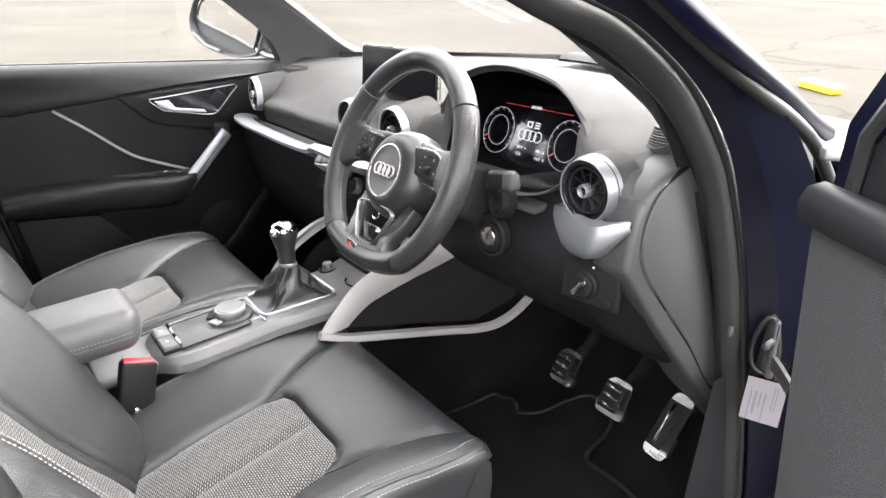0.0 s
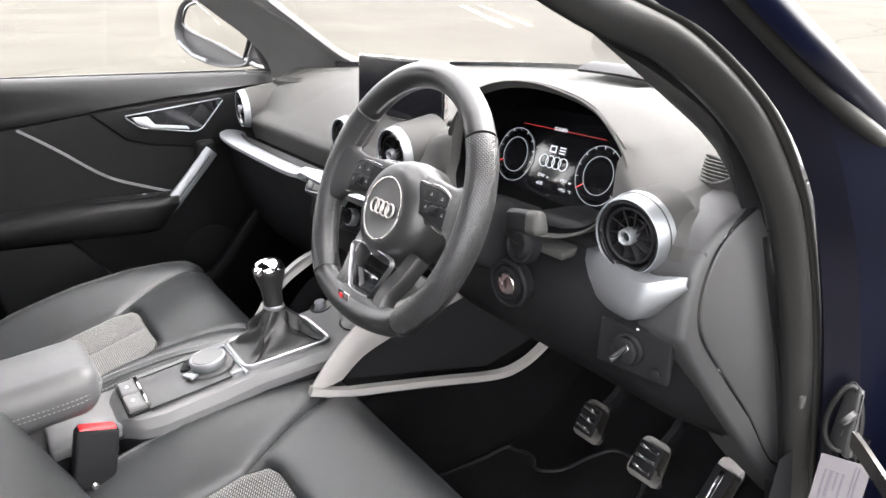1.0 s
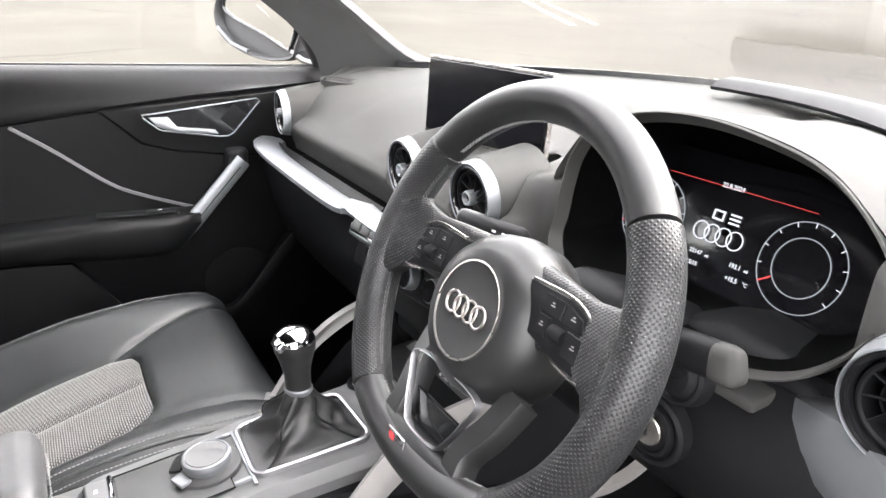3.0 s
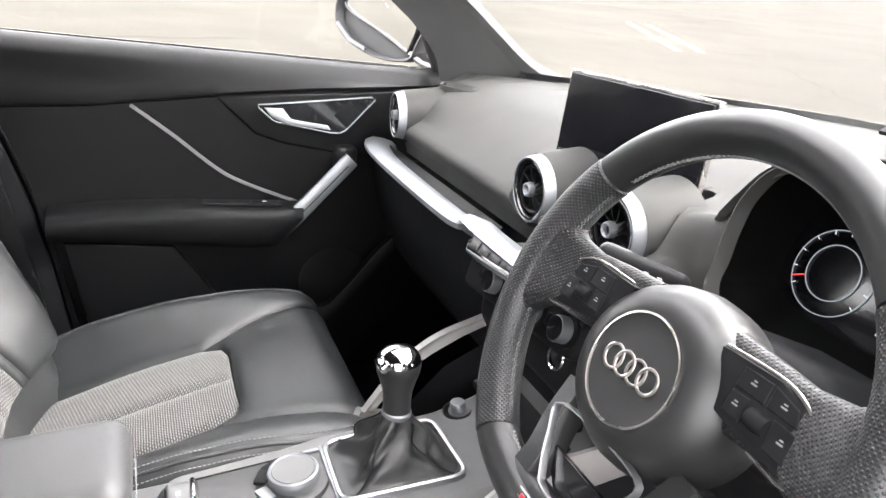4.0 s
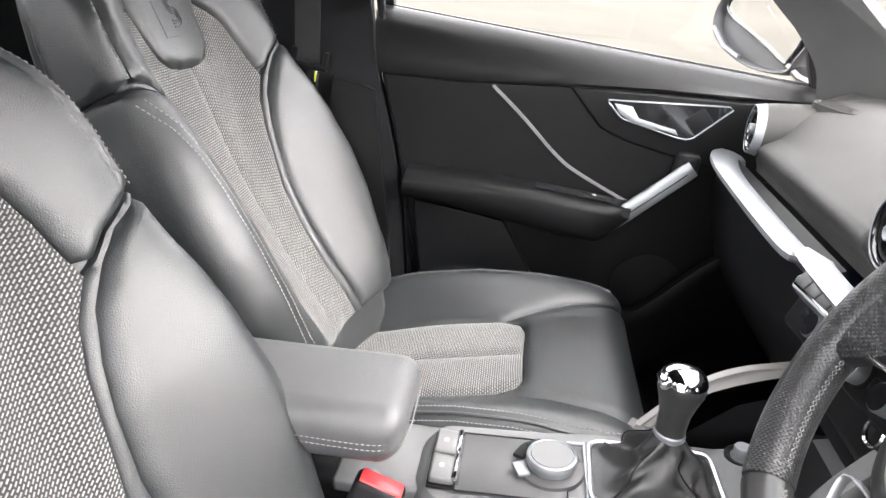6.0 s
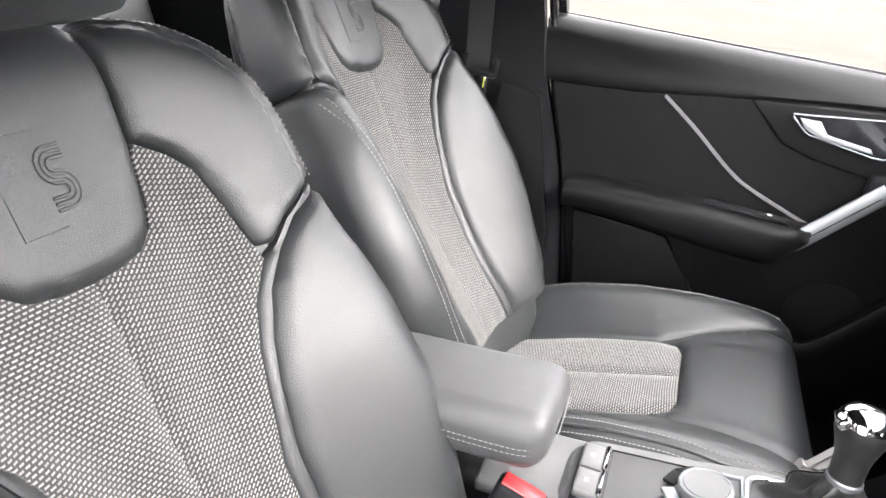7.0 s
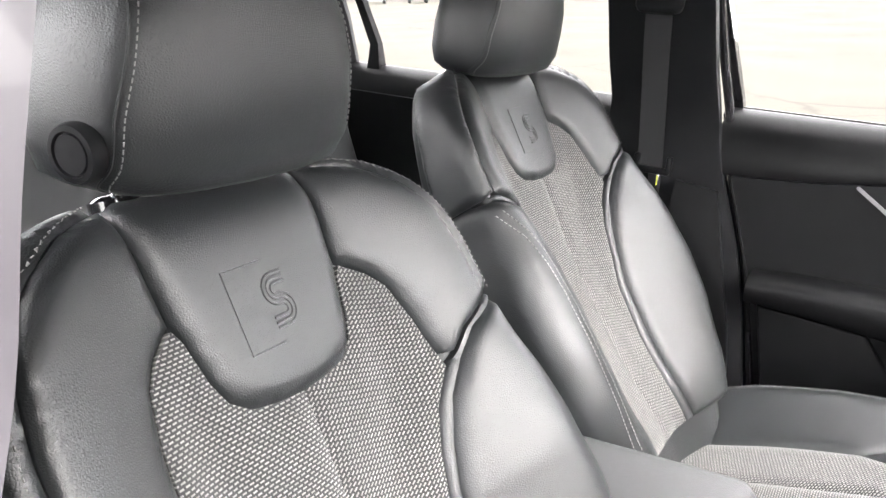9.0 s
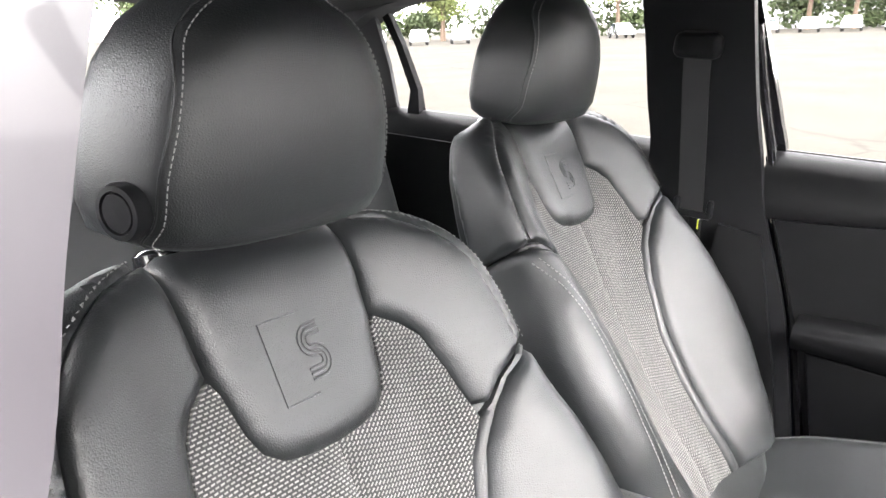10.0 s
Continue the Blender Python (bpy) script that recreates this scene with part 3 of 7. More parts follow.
VENTS = ((.601, .006, .947, 4), (.088, .010, .947, 2), (-.088, .008, .941, 0), (-.608, -.004, .939, -6))


def dense(prof, n=40):
    out = []
    L_ = [0.0]
    for a, b in zip(prof, prof[1:]):
        L_.append(L_[-1] + math.hypot(b[0] - a[0], b[1] - a[1]))
    for k in range(n + 1):
        q = L_[-1] * k / n
        out.append((interp(q, list(zip(L_, [p[0] for p in prof]))), interp(q, list(zip(L_, [p[1] for p in prof])))))
    return out


def vent_hole(x, y, z):
    """The pads dip behind the vents."""
    for vx, vy, vz, _ in VENTS:
        r2 = ((x - vx) ** 2 + (z - vz) ** 2) / (.0405 if vx < .5 else .0370) ** 2
        if r2 < 3:
            y += .075 * math.exp(-r2 ** 5)
    return (x, y, z)


dash = thing("dashboard", (0, 0.2, 0.6), "dark grey soft-touch dashboard with satin aluminium trim", "dashboard")


def top_z(x, y):
    y0, z0, y1 = y_front(x), z_front(x), y_glass(x)
    back = 1.052 - .02 * (abs(x) / .6) ** 2
    q = min(1.0, max(0.0, (y - y0) / (y1 - y0)))
    return z0 + (back - z0) * sstep(q ** (1 + .7 * sstep((x - .5) / .08)))


cols = []
for i in range(121):
    x = .180 + .365 * i / 120
    y0, y1 = y_front(x), y_glass(x)
    cols.append([(x, y0 + .006, z_front(x) - .010)] + [(x, y0 + (y1 - y0) * k / 16, top_z(x, y0 + (y1 - y0) * k / 16)) for k in range(17)])
part("dash_top", sheet([c[::-1] for c in cols]), SOFT, dash, "grained dark grey dash top", angle=60)
# passenger side: one skin from the windscreen down to the blade, swelling into pods behind the vents


def pod(x, y, z):
    for vx, vy, vz, _ in VENTS[1:]:
        d = y - vy
        if -.005 < d < .16:
            big = (.0450 + .10 * d) * (1 - .25 * sstep((d - .05) / .11))
            rx, rz = x - vx, z - vz
            rr = math.hypot(rx, rz)
            if 1e-4 < rr < .14:
                q = (big - rr) / .007
                grow = .007 * (math.log1p(math.exp(q)) if q < 30 else q) * (1 - sstep((d - .055) / .10))
                x, z = x + rx / rr * grow, z + rz / rr * grow
    return (x, y, z)


def dash_line(x):
    kl, kc, kr = sstep((-.40 - x) / .16), sstep((x + .20) / .07), sstep((x - .09) / .06)
    back = 1.052 - .02 * (abs(x) / .6) ** 2
    y1 = y_glass(x)
    up_ = []
    for k, (zm, zl, zc) in ((.055, (.957, .976, .969)), (.085, (.974, .997, .982)), (.12, (.991, 1.011, .989)), (.16, (1.006, 1.018, .999)), (.22, (1.018, 1.024, 1.013)), (.32, (1.032, 1.030, 1.030))):
        z = zm + (zl - zm) * kl + (zc - zm) * kc
        up_.append((k, z + (.974 + .05 * (k - .055) / .27 + .004 - z) * kr))
    up_ = [p for p in up_ if p[0] < y1 - .06]
    end = .024 * sstep((-.60 - x) / .06)
    kf = sstep((x - .13) / .05)
    low_ = [(.028, .941), (.006, .926), (.001, .919), (.001, .913), (.006, .905), (.016, .892), (.022, .878), (.024, .868)]
    low_ = [(a + (.047 - a) * kf, b) for a, b in low_]
    up_ = [(a, b + (top_z(max(x, .18), a) - .003 - b) * kf) if a > .06 else (a, b + .012 * kf) for a, b in up_]
    top_ = [(y1, back - .002, 0), (y1 * .6 + up_[-1][0] * .4, back * .62 + up_[-1][1] * .38, 0)] + [(a, b, 0) for a, b in up_[::-1]] + [(low_[0][0], low_[0][1], 0)]
    top_ = [(p.x, p.y) for p in spline(top_, 5)]
    return [(y + end, z) for y, z in dense(top_, 44) + dense(low_, 26)[1:]]


cols = []
for i in range(251):
    x = -.675 + .882 * i / 250
    cols.append([pod(*vent_hole(x, y, z)) for y, z in dash_line(x)])
part("passenger_pad", sheet(cols), SOFT, dash, "soft grained pad", angle=70)
# aluminium blade under the passenger pad
path = [(-.668, .014, .866), (-.64, -.006, .864), (-.55, -.018, .862), (-.40, -.023, .862), (-.25, -.026, .863), (-.16, -.028, .866), (-.115, -.03, .872)]
blade = [(-.010, -.012), (.0, -.015), (.008, -.013), (.011, -.007), (.008, .003), (-.002, .009), (-.022, .012), (-.045, .011), (-.045, .004), (-.020, .0)]
tr = part("trim_blade", sweep(spline(path, 5), [(-a, b) for a, b in blade], up=(0, 0, 1)), SATIN, dash, "satin aluminium trim blade", angle=40)
part("trim_mark", moved(rbox(.060, .0015, .010, .0005), Matrix.Translation((-.262, -.0375, .857)) @ Matrix.Rotation(radians(18), 4, 'X')), CHROME, tr, "plain embossed plate")
# shelf of aluminium round the middle vents
path = [(-.135, -.018, .868), (-.10, -.030, .875), (-.05, -.037, .878), (.05, -.038, .878), (.13, -.034, .879), (.18, -.022, .882), (.205, .0, .888)]
shelf = [(-.010, -.014), (.0, -.018), (.008, -.016), (.012, -.008), (.010, .004), (.0, .012), (-.03, .02), (-.045, .014), (-.030, .0)]
part("centre_trim", sweep(spline(path, 5), [(-a, b) for a, b in shelf], up=(0, 0, 1)), SATIN, dash, "satin aluminium shelf below the middle vents", angle=40)
# right-hand end: one skin from the windscreen over the outer vent, rolling over towards the door
cols = []
for i in range(101):
    x = .545 + .137 * i / 100
    yf, zf, y1 = y_front(x), z_front(x), y_glass(x)
    u = min(1.0, max(0.0, (x - .625) / .058))
    ke = 1 - math.sqrt(1 - u * u)
    end_y = lambda z: interp(z, [(.842, .015), (.866, .009), (.917, .016), (.945, .028), (.970, .048), (.99, .085), (1.01, .13)]) + .004
    knots = [(y1 + (yf + .02 - y1) * k / 6, 0) for k in range(7)]
    knots = [(y, top_z(x, y), 0) for y, _ in knots] + [(yf - .004, zf - .008, 0), (yf - .012, zf - .022, 0), (yf - .014, .947, 0), (yf - .013, .918, 0), (yf - .004, .900, 0), (yf + .03, .890, 0)]
    line = [(p.x, p.y) for p in spline(knots, 5)]
    cols.append([vent_hole(x, y + ke * (1 - sstep((y - .08) / .06)) * (max(end_y(z), y) - y), z - .012 * ke * sstep((y - .05) / .05)) for y, z in dense(line, 64)])
part("driver_pad", sheet(cols), SOFT, dash, "soft grained pad", angle=70)
# aluminium wing under the driver's vent
low = spline([(.441, .071, .869), (.485, .048, .859), (.56, .018, .856), (.611, -.002, .861), (.636, -.010, .870), (.660, .0, .894), (.679, .009, .914)], 6)
upp = spline([(.443, .073, .874), (.501, .043, .896), (.566, .016, .909), (.612, -.004, .906), (.643, -.013, .907), (.662, .0, .914), (.679, .010, .920)], 6)
cols = []
for a, b in zip(low, upp):
    k_ = min(1.0, (a - b).length / .035)
    n_, lip = Vector((0, -.005, -.001)) * k_, Vector((0, .022, 0)) * k_ * k_
    cols.append([a + lip + Vector((0, 0, -.003)) * k_, a, a.lerp(b, .12) + n_ * .7, a.lerp(b, .4) + n_, a.lerp(b, .75) + n_ * .7, b, b + lip + Vector((0, 0, .003)) * k_])
part("trim_wing", sheet(cols, -.004), SATIN, dash, "satin aluminium wing below the vent", angle=50)
# black block put in as the shade in the gap between wing and pad
part("wing_gap_shade", moved(rbox(.22, .03, .06, .008), Matrix.Translation((.565, .060, .892))), HARD, dash)


def make_vent(x, y, z, turn):
    vent = thing("air_vent", (x, y, z), "round black air vent in a satin metal ring", "air vent", "dashboard vents")
    m = Matrix.Translation((x, y, z)) @ Matrix.Rotation(radians(turn), 4, 'Z') @ Matrix.Rotation(radians(90 + 4), 4, 'X')
    part("outer_ring", tube([(.0405, -.02), (.0405, .004), (.0412, .0056), (.0424, .0050), (.0442, -.004), (.0462, -.014), (.0462, -.020)], 64), SATIN, vent, "satin metal ring", m=m)
    part("vent_pod", tube([(.0462, -.010), (.0478, -.020), (.051, -.05), (.055, -.085)] if x < .55 else [(.0458, -.010), (.0465, -.03), (.0465, -.06)], 56), SOFT, vent, "dash-coloured pod", m=m, angle=60)
    part("dark_collar", tube([(.0345, -.06), (.0345, .0005), (.0365, .0042), (.0392, .0048), (.0405, .003), (.0405, -.03)], 56), GLOSS, vent, "gloss black collar", m=m)
    # barrel end in VOID, which paints the shade of its depth
    part("barrel", lathe([(.0, -.075), (.0345, -.075), (.0345, -.055), (.0, -.055)], 40), VOID, vent, "inner barrel, its deep shade painted near black", m=m)
    hub = part("hub", lathe([(.0, .001), (.0052, .002), (.0060, .0075), (.0072, .0088), (.0088, .0082), (.0096, .004), (.0092, -.006), (.0075, -.010), (.0075, -.055), (.0, -.055)], 32), SATIN, vent, "metal hub knob", m=m)
    part("hub_hole", lathe([(.0, .0032), (.0050, .0032), (.0052, .0020)], 24), GLOSS, hub, m=m)
    part("inner_ring", tube([(.0285, -.020), (.0285, -.001), (.0300, .0008), (.0320, .0), (.0328, -.004), (.0328, -.020), (.0285, -.020)], 48), HARD, vent, "black cage ring", m=m)
    part("inner_ring", tube([(.0185, -.022), (.0185, -.007), (.0195, -.006), (.0205, -.007), (.0205, -.022), (.0185, -.022)], 36), HARD, vent, "black cage ring", m=m)
    for k in range(10):
        a = k * math.pi / 5 + .2
        b = moved(rbox(.0215, .0016, .018, .0005, 1), Matrix.Rotation(a, 4, 'Z') @ Matrix.Translation((.0185, 0, -.009)) @ Matrix.Rotation(radians(24), 4, 'X'))
        part("vane", b, HARD, vent, m=m)
    return vent


for v_ in VENTS:
    make_vent(*v_)

# instrument binnacle
loop = [(.365, .05, 1.088), (.30, .05, 1.080), (.245, .05, 1.058), (.217, .05, 1.024), (.209, .048, .990), (.209, .044, .957), (.217, .032, .932), (.265, .008, .915), (.33, .0, .912),
        (.42, .0, .910), (.48, .003, .913), (.525, .015, .930), (.553, .035, .966), (.558, .045, 1.0), (.535, .05, 1.034), (.49, .05, 1.068), (.43, .05, 1.083)]
L0 = spline(loop, 5, closed=True)
mid = Vector((.365, .0, .985))


def grown(k, dy, kz=None, dz=0.0):
    return [Vector((mid.x + (p.x - mid.x) * k, p.y + dy, mid.z + (p.z - mid.z) * (kz or k) + dz)) for p in L0]


part("binnacle_hood", loft([grown(.995, .045, .985), grown(1.012, .022, 1.008), grown(1.018, .008, 1.014), grown(1.012, -.003, 1.01), grown(1.0, -.004), grown(.985, .004), grown(.96, .03), grown(.92, .085, .93), grown(.90, .13, .90)], closed=True, caps=False), SOFT, dash, "hooded instrument surround", angle=50)
# dark grey lining painted near black for the shade under the hood
part("binnacle_lining", loft([grown(.975, .012), grown(.915, .06, .90), grown(.86, .11, .85), grown(.84, .118, .83), grown(.02, .118, .02)], caps=False), VOID, dash, "inner lining, blackened for the hood's shade", angle=50)
dm = Matrix(((1, 0, 0, .3605), (0, .27, -.963, .116), (0, .963, .27, .972), (0, 0, 0, 1)))
disp = part("instrument_display", moved(rbox(.335, .148, .006, .002), Matrix.Translation((0, 0, -.004))), SCREEN, dash, "black digital instrument display", m=dm)
for sx, red in ((-.0855, 205), (.0855, 215)):
    part("dial_ring", ring_vf(.0405, .0009), LIT_DIM, disp, "thin white dial ring", m=dm @ Matrix.Translation((sx, -.002, 0)))
    part("dial_ring", ring_vf(.0265, .0010), LIT_DIM, disp, "thin white dial ring", m=dm @ Matrix.Translation((sx, -.002, 0)))
    ticks = [bar(.0382 * math.cos(a), .0382 * math.sin(a), .0045, .0008, turn=a) for a in [radians(215 - 250 * k / 10) for k in range(11)]]
    part("dial_marks", join(*ticks), LIT, disp, "white dial marks", m=dm @ Matrix.Translation((sx, -.002, .0005)))
    a = radians(red)
    part("needle", bar(.0335 * math.cos(a), .0335 * math.sin(a), .013, .0014, turn=a), LIT_RED, disp, "red needle", m=dm @ Matrix.Translation((sx, -.002, .0008)))
part("display_line", bar(0, .052, .165, .0005), LIT_RED, disp, "thin red line", m=dm @ Matrix.Translation((0, -.006, .0005)))
for body, size, x, y, mt in (("22.8.2024", .0064, -.004, .047, LIT), ("22147", .0060, -.019, -.0215, LIT), ("mi", .0042, -.0055, -.022, LIT), ("193.1", .0060, .027, -.0215, LIT), ("mi", .0042, .0395, -.022, LIT), ("15:15", .0060, -.019, -.033, LIT), ("+15.5", .0060, .028, -.034, LIT), ("°C", .0050, .043, -.034, LIT)):
    part("display_text", text_vf(body, size, bold=.0001), mt, disp, "white figures", m=dm @ Matrix.Translation((x, y, .0006)), flat=True)
part("display_mark", join(*[moved(ring_vf(.0092, .0012), Matrix.Translation((-.0215 + .013 * k, .0, 0))) for k in range(4)]), LIT, disp, "four plain linked rings", m=dm @ Matrix.Translation((0, 0, .0005)))
part("display_bars", join(bar(-.008, .0145, .012, .002), bar(-.008, .0225, .012, .002), bar(-.014, .0185, .002, .009), bar(-.003, .0185, .002, .009), bar(.010, .0145, .012, .002), bar(.010, .0225, .012, .002), bar(.010, .0185, .012, .002)), LIT, disp, "plain pale bars", m=dm @ Matrix.Translation((0, 0, .0005)))
part("warning_marks", join(*[bar(.092 + .013 * k, -.062 + .002 * k, .006, .0035) for k in range(4)]), LIT_RED, disp, "small red warning marks", m=dm @ Matrix.Translation((0, 0, .0006)))
# ledge below the display and the trip button
part("display_ledge", moved(rbox(.30, .10, .012, .004), Matrix.Translation((.352, .055, .899)) @ Matrix.Rotation(radians(8), 4, 'X')), SOFT, dash, "curved ledge below the display")
part("trip_button", moved(rbox(.022, .010, .008, .002), Matrix.Translation((.30, -.002, .912))), HARD, dash, "small push button")

# demister grille on the end of the dash top
gm = Matrix.Translation((.597, .140, 1.0055)) @ Matrix.Rotation(radians(-26), 4, 'Z') @ Matrix.Rotation(radians(30), 4, 'X') @ Matrix.Diagonal((.95, .85, 1, 1))


def make_grille(m):
    g = thing("demister_grille", m.translation, "slatted black demister grille in the dash top", "air vent", "demister grilles")
    w, h = .096, .042
    quad = [(-w / 2, -h * .12), (-w / 2 + .010, h / 2), (w / 2 - .012, h / 2 - .004), (w / 2, h * .12), (w / 2 - .012, -h / 2), (-w / 2 + .014, -h / 2 + .003)]
    P = [(p.x, p.y) for p in spline([(a, b, 0) for a, b in quad], 5, closed=True)]
    part("grille_frame", sweep([(x, y, .0) for x, y in P], [(-.0030, -.012), (.0030, -.012), (.0030, .0004), (.0010, .0018), (-.0020, .0012)], closed=True), SOFT, g, m=m, angle=50)
    # flat plate whose black paints the shade between the slats
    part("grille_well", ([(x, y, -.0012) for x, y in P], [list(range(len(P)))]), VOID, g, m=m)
    for k in range(6):
        y = -.0155 + .0062 * k
        part("slat", moved(rbox(w * (.80 - .10 * abs(k - 2.5) / 2.5), .0030, .003, .0006, 1), Matrix.Translation((-.010 * (k - 2.5) / 2.5, y, -.0004)) @ Matrix.Rotation(radians(7), 4, 'Z')), SOFT, g, m=m)
    return g


make_grille(gm)
make_grille(Matrix.Translation((-.560, .099, 1.0075)) @ Matrix.Rotation(radians(33), 4, 'Z') @ Matrix.Rotation(radians(14), 4, 'X') @ Matrix.Diagonal((.84, .62, 1, 1)))
# raised mat in front of the windscreen
cols = []
for i in range(25):
    x = -.02 + .52 * i / 24
    y1 = y_glass(x) - .05
    cols.append([(x, y1 - d, 1.060 + .010 * math.sin(math.pi * min(1, d / .09)) - .004 * (d > .085)) for d in (0, .02, .045, .07, .09)])
part("sensor_cover", sheet(cols, -.006), HARD, dash, "slightly raised dark cover by the windscreen")

# central screen on its foot
screen = thing("display_screen", (.008, .09, .98), "thin black display screen standing on the dashboard, switched off", "screen")
sm = Matrix.Translation((-.0235, .0925, 1.0385)) @ Matrix.Rotation(radians(7), 4, 'Z') @ Matrix.Rotation(radians(-1), 4, 'X')
part("screen_body", moved(rbox(.249, .011, .106, .003, 3), Matrix()), HARD, screen, "thin black casing with a metal edge", m=sm)
part("screen_glass", moved(rbox(.243, .002, .100, .0006, 1), Matrix.Translation((0, -.0062, 0))), SCREEN, screen, "dark glossy glass", m=sm)
part("screen_edge", sweep([(-.1245, -.001, -.053), (.1245, -.001, -.053), (.1245, -.001, .053), (-.1245, -.001, .053)], [(-.0016, -.004), (.0016, -.004), (.0016, .004), (-.0016, .004)], closed=True, up=(0, 1, 0)), STEEL, screen, "thin metal edge", m=sm)
part("screen_foot", moved(rbox(.08, .03, .05, .006), Matrix.Translation((0, .02, -.045))), HARD, screen, m=sm)

# lower dash on the driver's side
cols = []
for i in range(25):
    x = .20 + .476 * i / 24
    prof = [(.034, .905), (.016, .872), (.008, .848), (.010, .81), (.026, .772), (.055, .740), (.10, .700), (.16, .665), (.24, .65)]
    ke = sstep((x - .615) / .06)
    cols.append([(x, y + ke * (interp(z, [(.50, .33), (.578, .253), (.685, .148), (.779, .064), (.842, .018), (.90, .018)]) + .003 - y), z) for y, z in prof])
part("knee_panel", sheet(cols, -.01), HARD, dash, "hard black knee panel", angle=50)
# end of the dash towards the door, with its lid
END = [(.125, .996), (.085, .982), (.048, .965), (.028, .943), (.016, .917), (.009, .866), (.015, .842), (.064, .779), (.148, .685), (.253, .578), (.40, .50), (.40, 1.0), (.20, 1.03)]


def side_plate(pts, x, d, r):
    """A plate across the car's side, with a rounded outer edge."""
    P = [(p.x, p.y) for p in spline([(a, b, 0) for a, b in pts], 4, closed=True)]
    a0, b0 = sum(p[0] for p in P) / len(P), sum(p[1] for p in P) / len(P)
    rings = []
    for dx, k in ((d, 0.0), (r, 0.0), (r * .5, .12), (r * .15, .5), (0.0, 1.0)):
        f = 1 - k * r / .20
        rings.append([(x - dx, a0 + (a - a0) * f, b0 + (b - b0) * f) for a, b in P])
    return loft(rings)


part("dash_end", side_plate(END, .684, .060, .012), HARD_GREY, dash, "dark grey end of the dashboard", angle=50)
LID = [(.140, .998), (.118, .991), (.066, .966), (.040, .938), (.029, .895), (.040, .851), (.090, .791), (.160, .714), (.258, .606), (.40, .62), (.40, .98)]
cx, cz = .19, .83
part("lid_gap", side_plate([(cx + (a - cx) * 1.02, cz + (b - cz) * 1.015) for a, b in LID], .6848, .012, 0.0), GLOSS, dash, "dark joint round the lid")
part("end_lid", side_plate(LID, .6865, .012, .005), HARD_GREY, dash, "removable side lid", angle=45)

# light switch
lsm = Matrix.Translation((.618, .006, .819)) @ Matrix.Rotation(radians(10), 4, 'Z') @ Matrix.Rotation(radians(88), 4, 'X')
sw = thing("light_switch", (.622, -.01, .82), "black rotary headlight switch with a metal-edged knob", "switch")
part("switch_plate", moved(rbox(.092, .056, .010, .004, 3), Matrix.Translation((.004, -.002, -.006))), HARD, sw, "black plate", m=lsm)
kn = part("knob", lathe([(.0195, -.003), (.019, .004), (.0165, .0065), (.016, .0125), (.013, .0145), (.0, .0145)], 32), HARD, sw, "round knob", m=lsm)
part("knob_grip", moved(rbox(.030, .008, .010, .002), Matrix.Translation((0, 0, .017)) @ Matrix.Rotation(radians(50), 4, 'Z')), CHROME, kn, "metal grip bar", m=lsm)
part("switch_marks", join(*[bar(.026 * math.cos(a), .026 * math.sin(a), .0032, .0022, .0008) for a in (radians(175), radians(125), radians(75), radians(30), radians(-5))]), WHITE, sw, "small white marks", m=lsm @ Matrix.Translation((0, 0, -.0018)))
part("fog_button", lathe([(.007, -.003), (.007, .003), (.005, .004), (0, .004)], 20), HARD, sw, "small round button", m=lsm @ Matrix.Translation((.036, -.018, 0)))

# passenger side lower dash, glovebox and centre stack
cols = []
for i in range(15):
    x = -.70 + .56 * i / 14
    cols.append([(x, y, z) for y, z in ((.012, .862), (-.002, .85), (.0, .80), (.02, .73), (.05, .66), (.10, .60), (.25, .56), (.40, .50))])
part("glovebox_lid", sheet(cols, -.012), HARD, dash, "black glovebox lid", angle=50)
rm = Matrix.Translation((-.032, -.055, .867)) @ Matrix.Rotation(radians(-5), 4, 'Y') @ Matrix.Rotation(radians(-40), 4, 'X')
row = part("button_panel", moved(prism([(-.070, -.002), (-.056, .0155), (.067, .0155), (.067, -.0155), (-.058, -.0155)], .024, .003), Matrix.Translation((0, -.012, 0))), SATIN, dash, "metal-edged button row", m=rm)
part("row_face", moved(prism([(-.064, -.003), (-.053, .0105), (.064, .0105), (.064, -.0125), (-.056, -.0125)], .004, .001), Matrix.Translation((0, -.0128, 0))), GLOSS, row, m=rm)
for k in range(4):
    part("push_key", moved(rbox(.0285, .006, .018, .002), Matrix.Translation((-.0425 + .0305 * k, -.0135, -.001)) @ Matrix.Rotation(radians(8), 4, 'X')), SOFT_DARK, row, "dark push key", m=rm)
stack = thing("climate_panel", (0, 0, .80), "black climate control panel with satin-edged knobs", "climate panel")
cm = Matrix.Translation((.0, -.040, .832)) @ Matrix.Rotation(radians(-5), 4, 'Y') @ Matrix.Rotation(radians(90 - 16), 4, 'X')
part("panel_face", moved(rbox(.270, .056, .03, .008, 3), Matrix.Translation((0, 0, -.012))), HARD, stack, m=cm)
for x in (-.045, .055, .118):
    k = part("climate_knob", lathe([(.0150, 0), (.0150, .015), (.0142, .0170), (.0136, .0172), (.0, .0172)], 32), SATIN, stack, "satin-edged rotary knob", m=cm @ Matrix.Translation((x, 0, .002)))
    part("knob_base", lathe([(.0195, -.002), (.0195, .002), (.0175, .0032), (.0, .0032)], 32), HARD, k, m=cm @ Matrix.Translation((x, 0, .002)))
    part("knob_face", lathe([(.0134, .0168), (.0134, .0176), (.0, .0180)], 28), GLOSS, k, m=cm @ Matrix.Translation((x, 0, .002)))
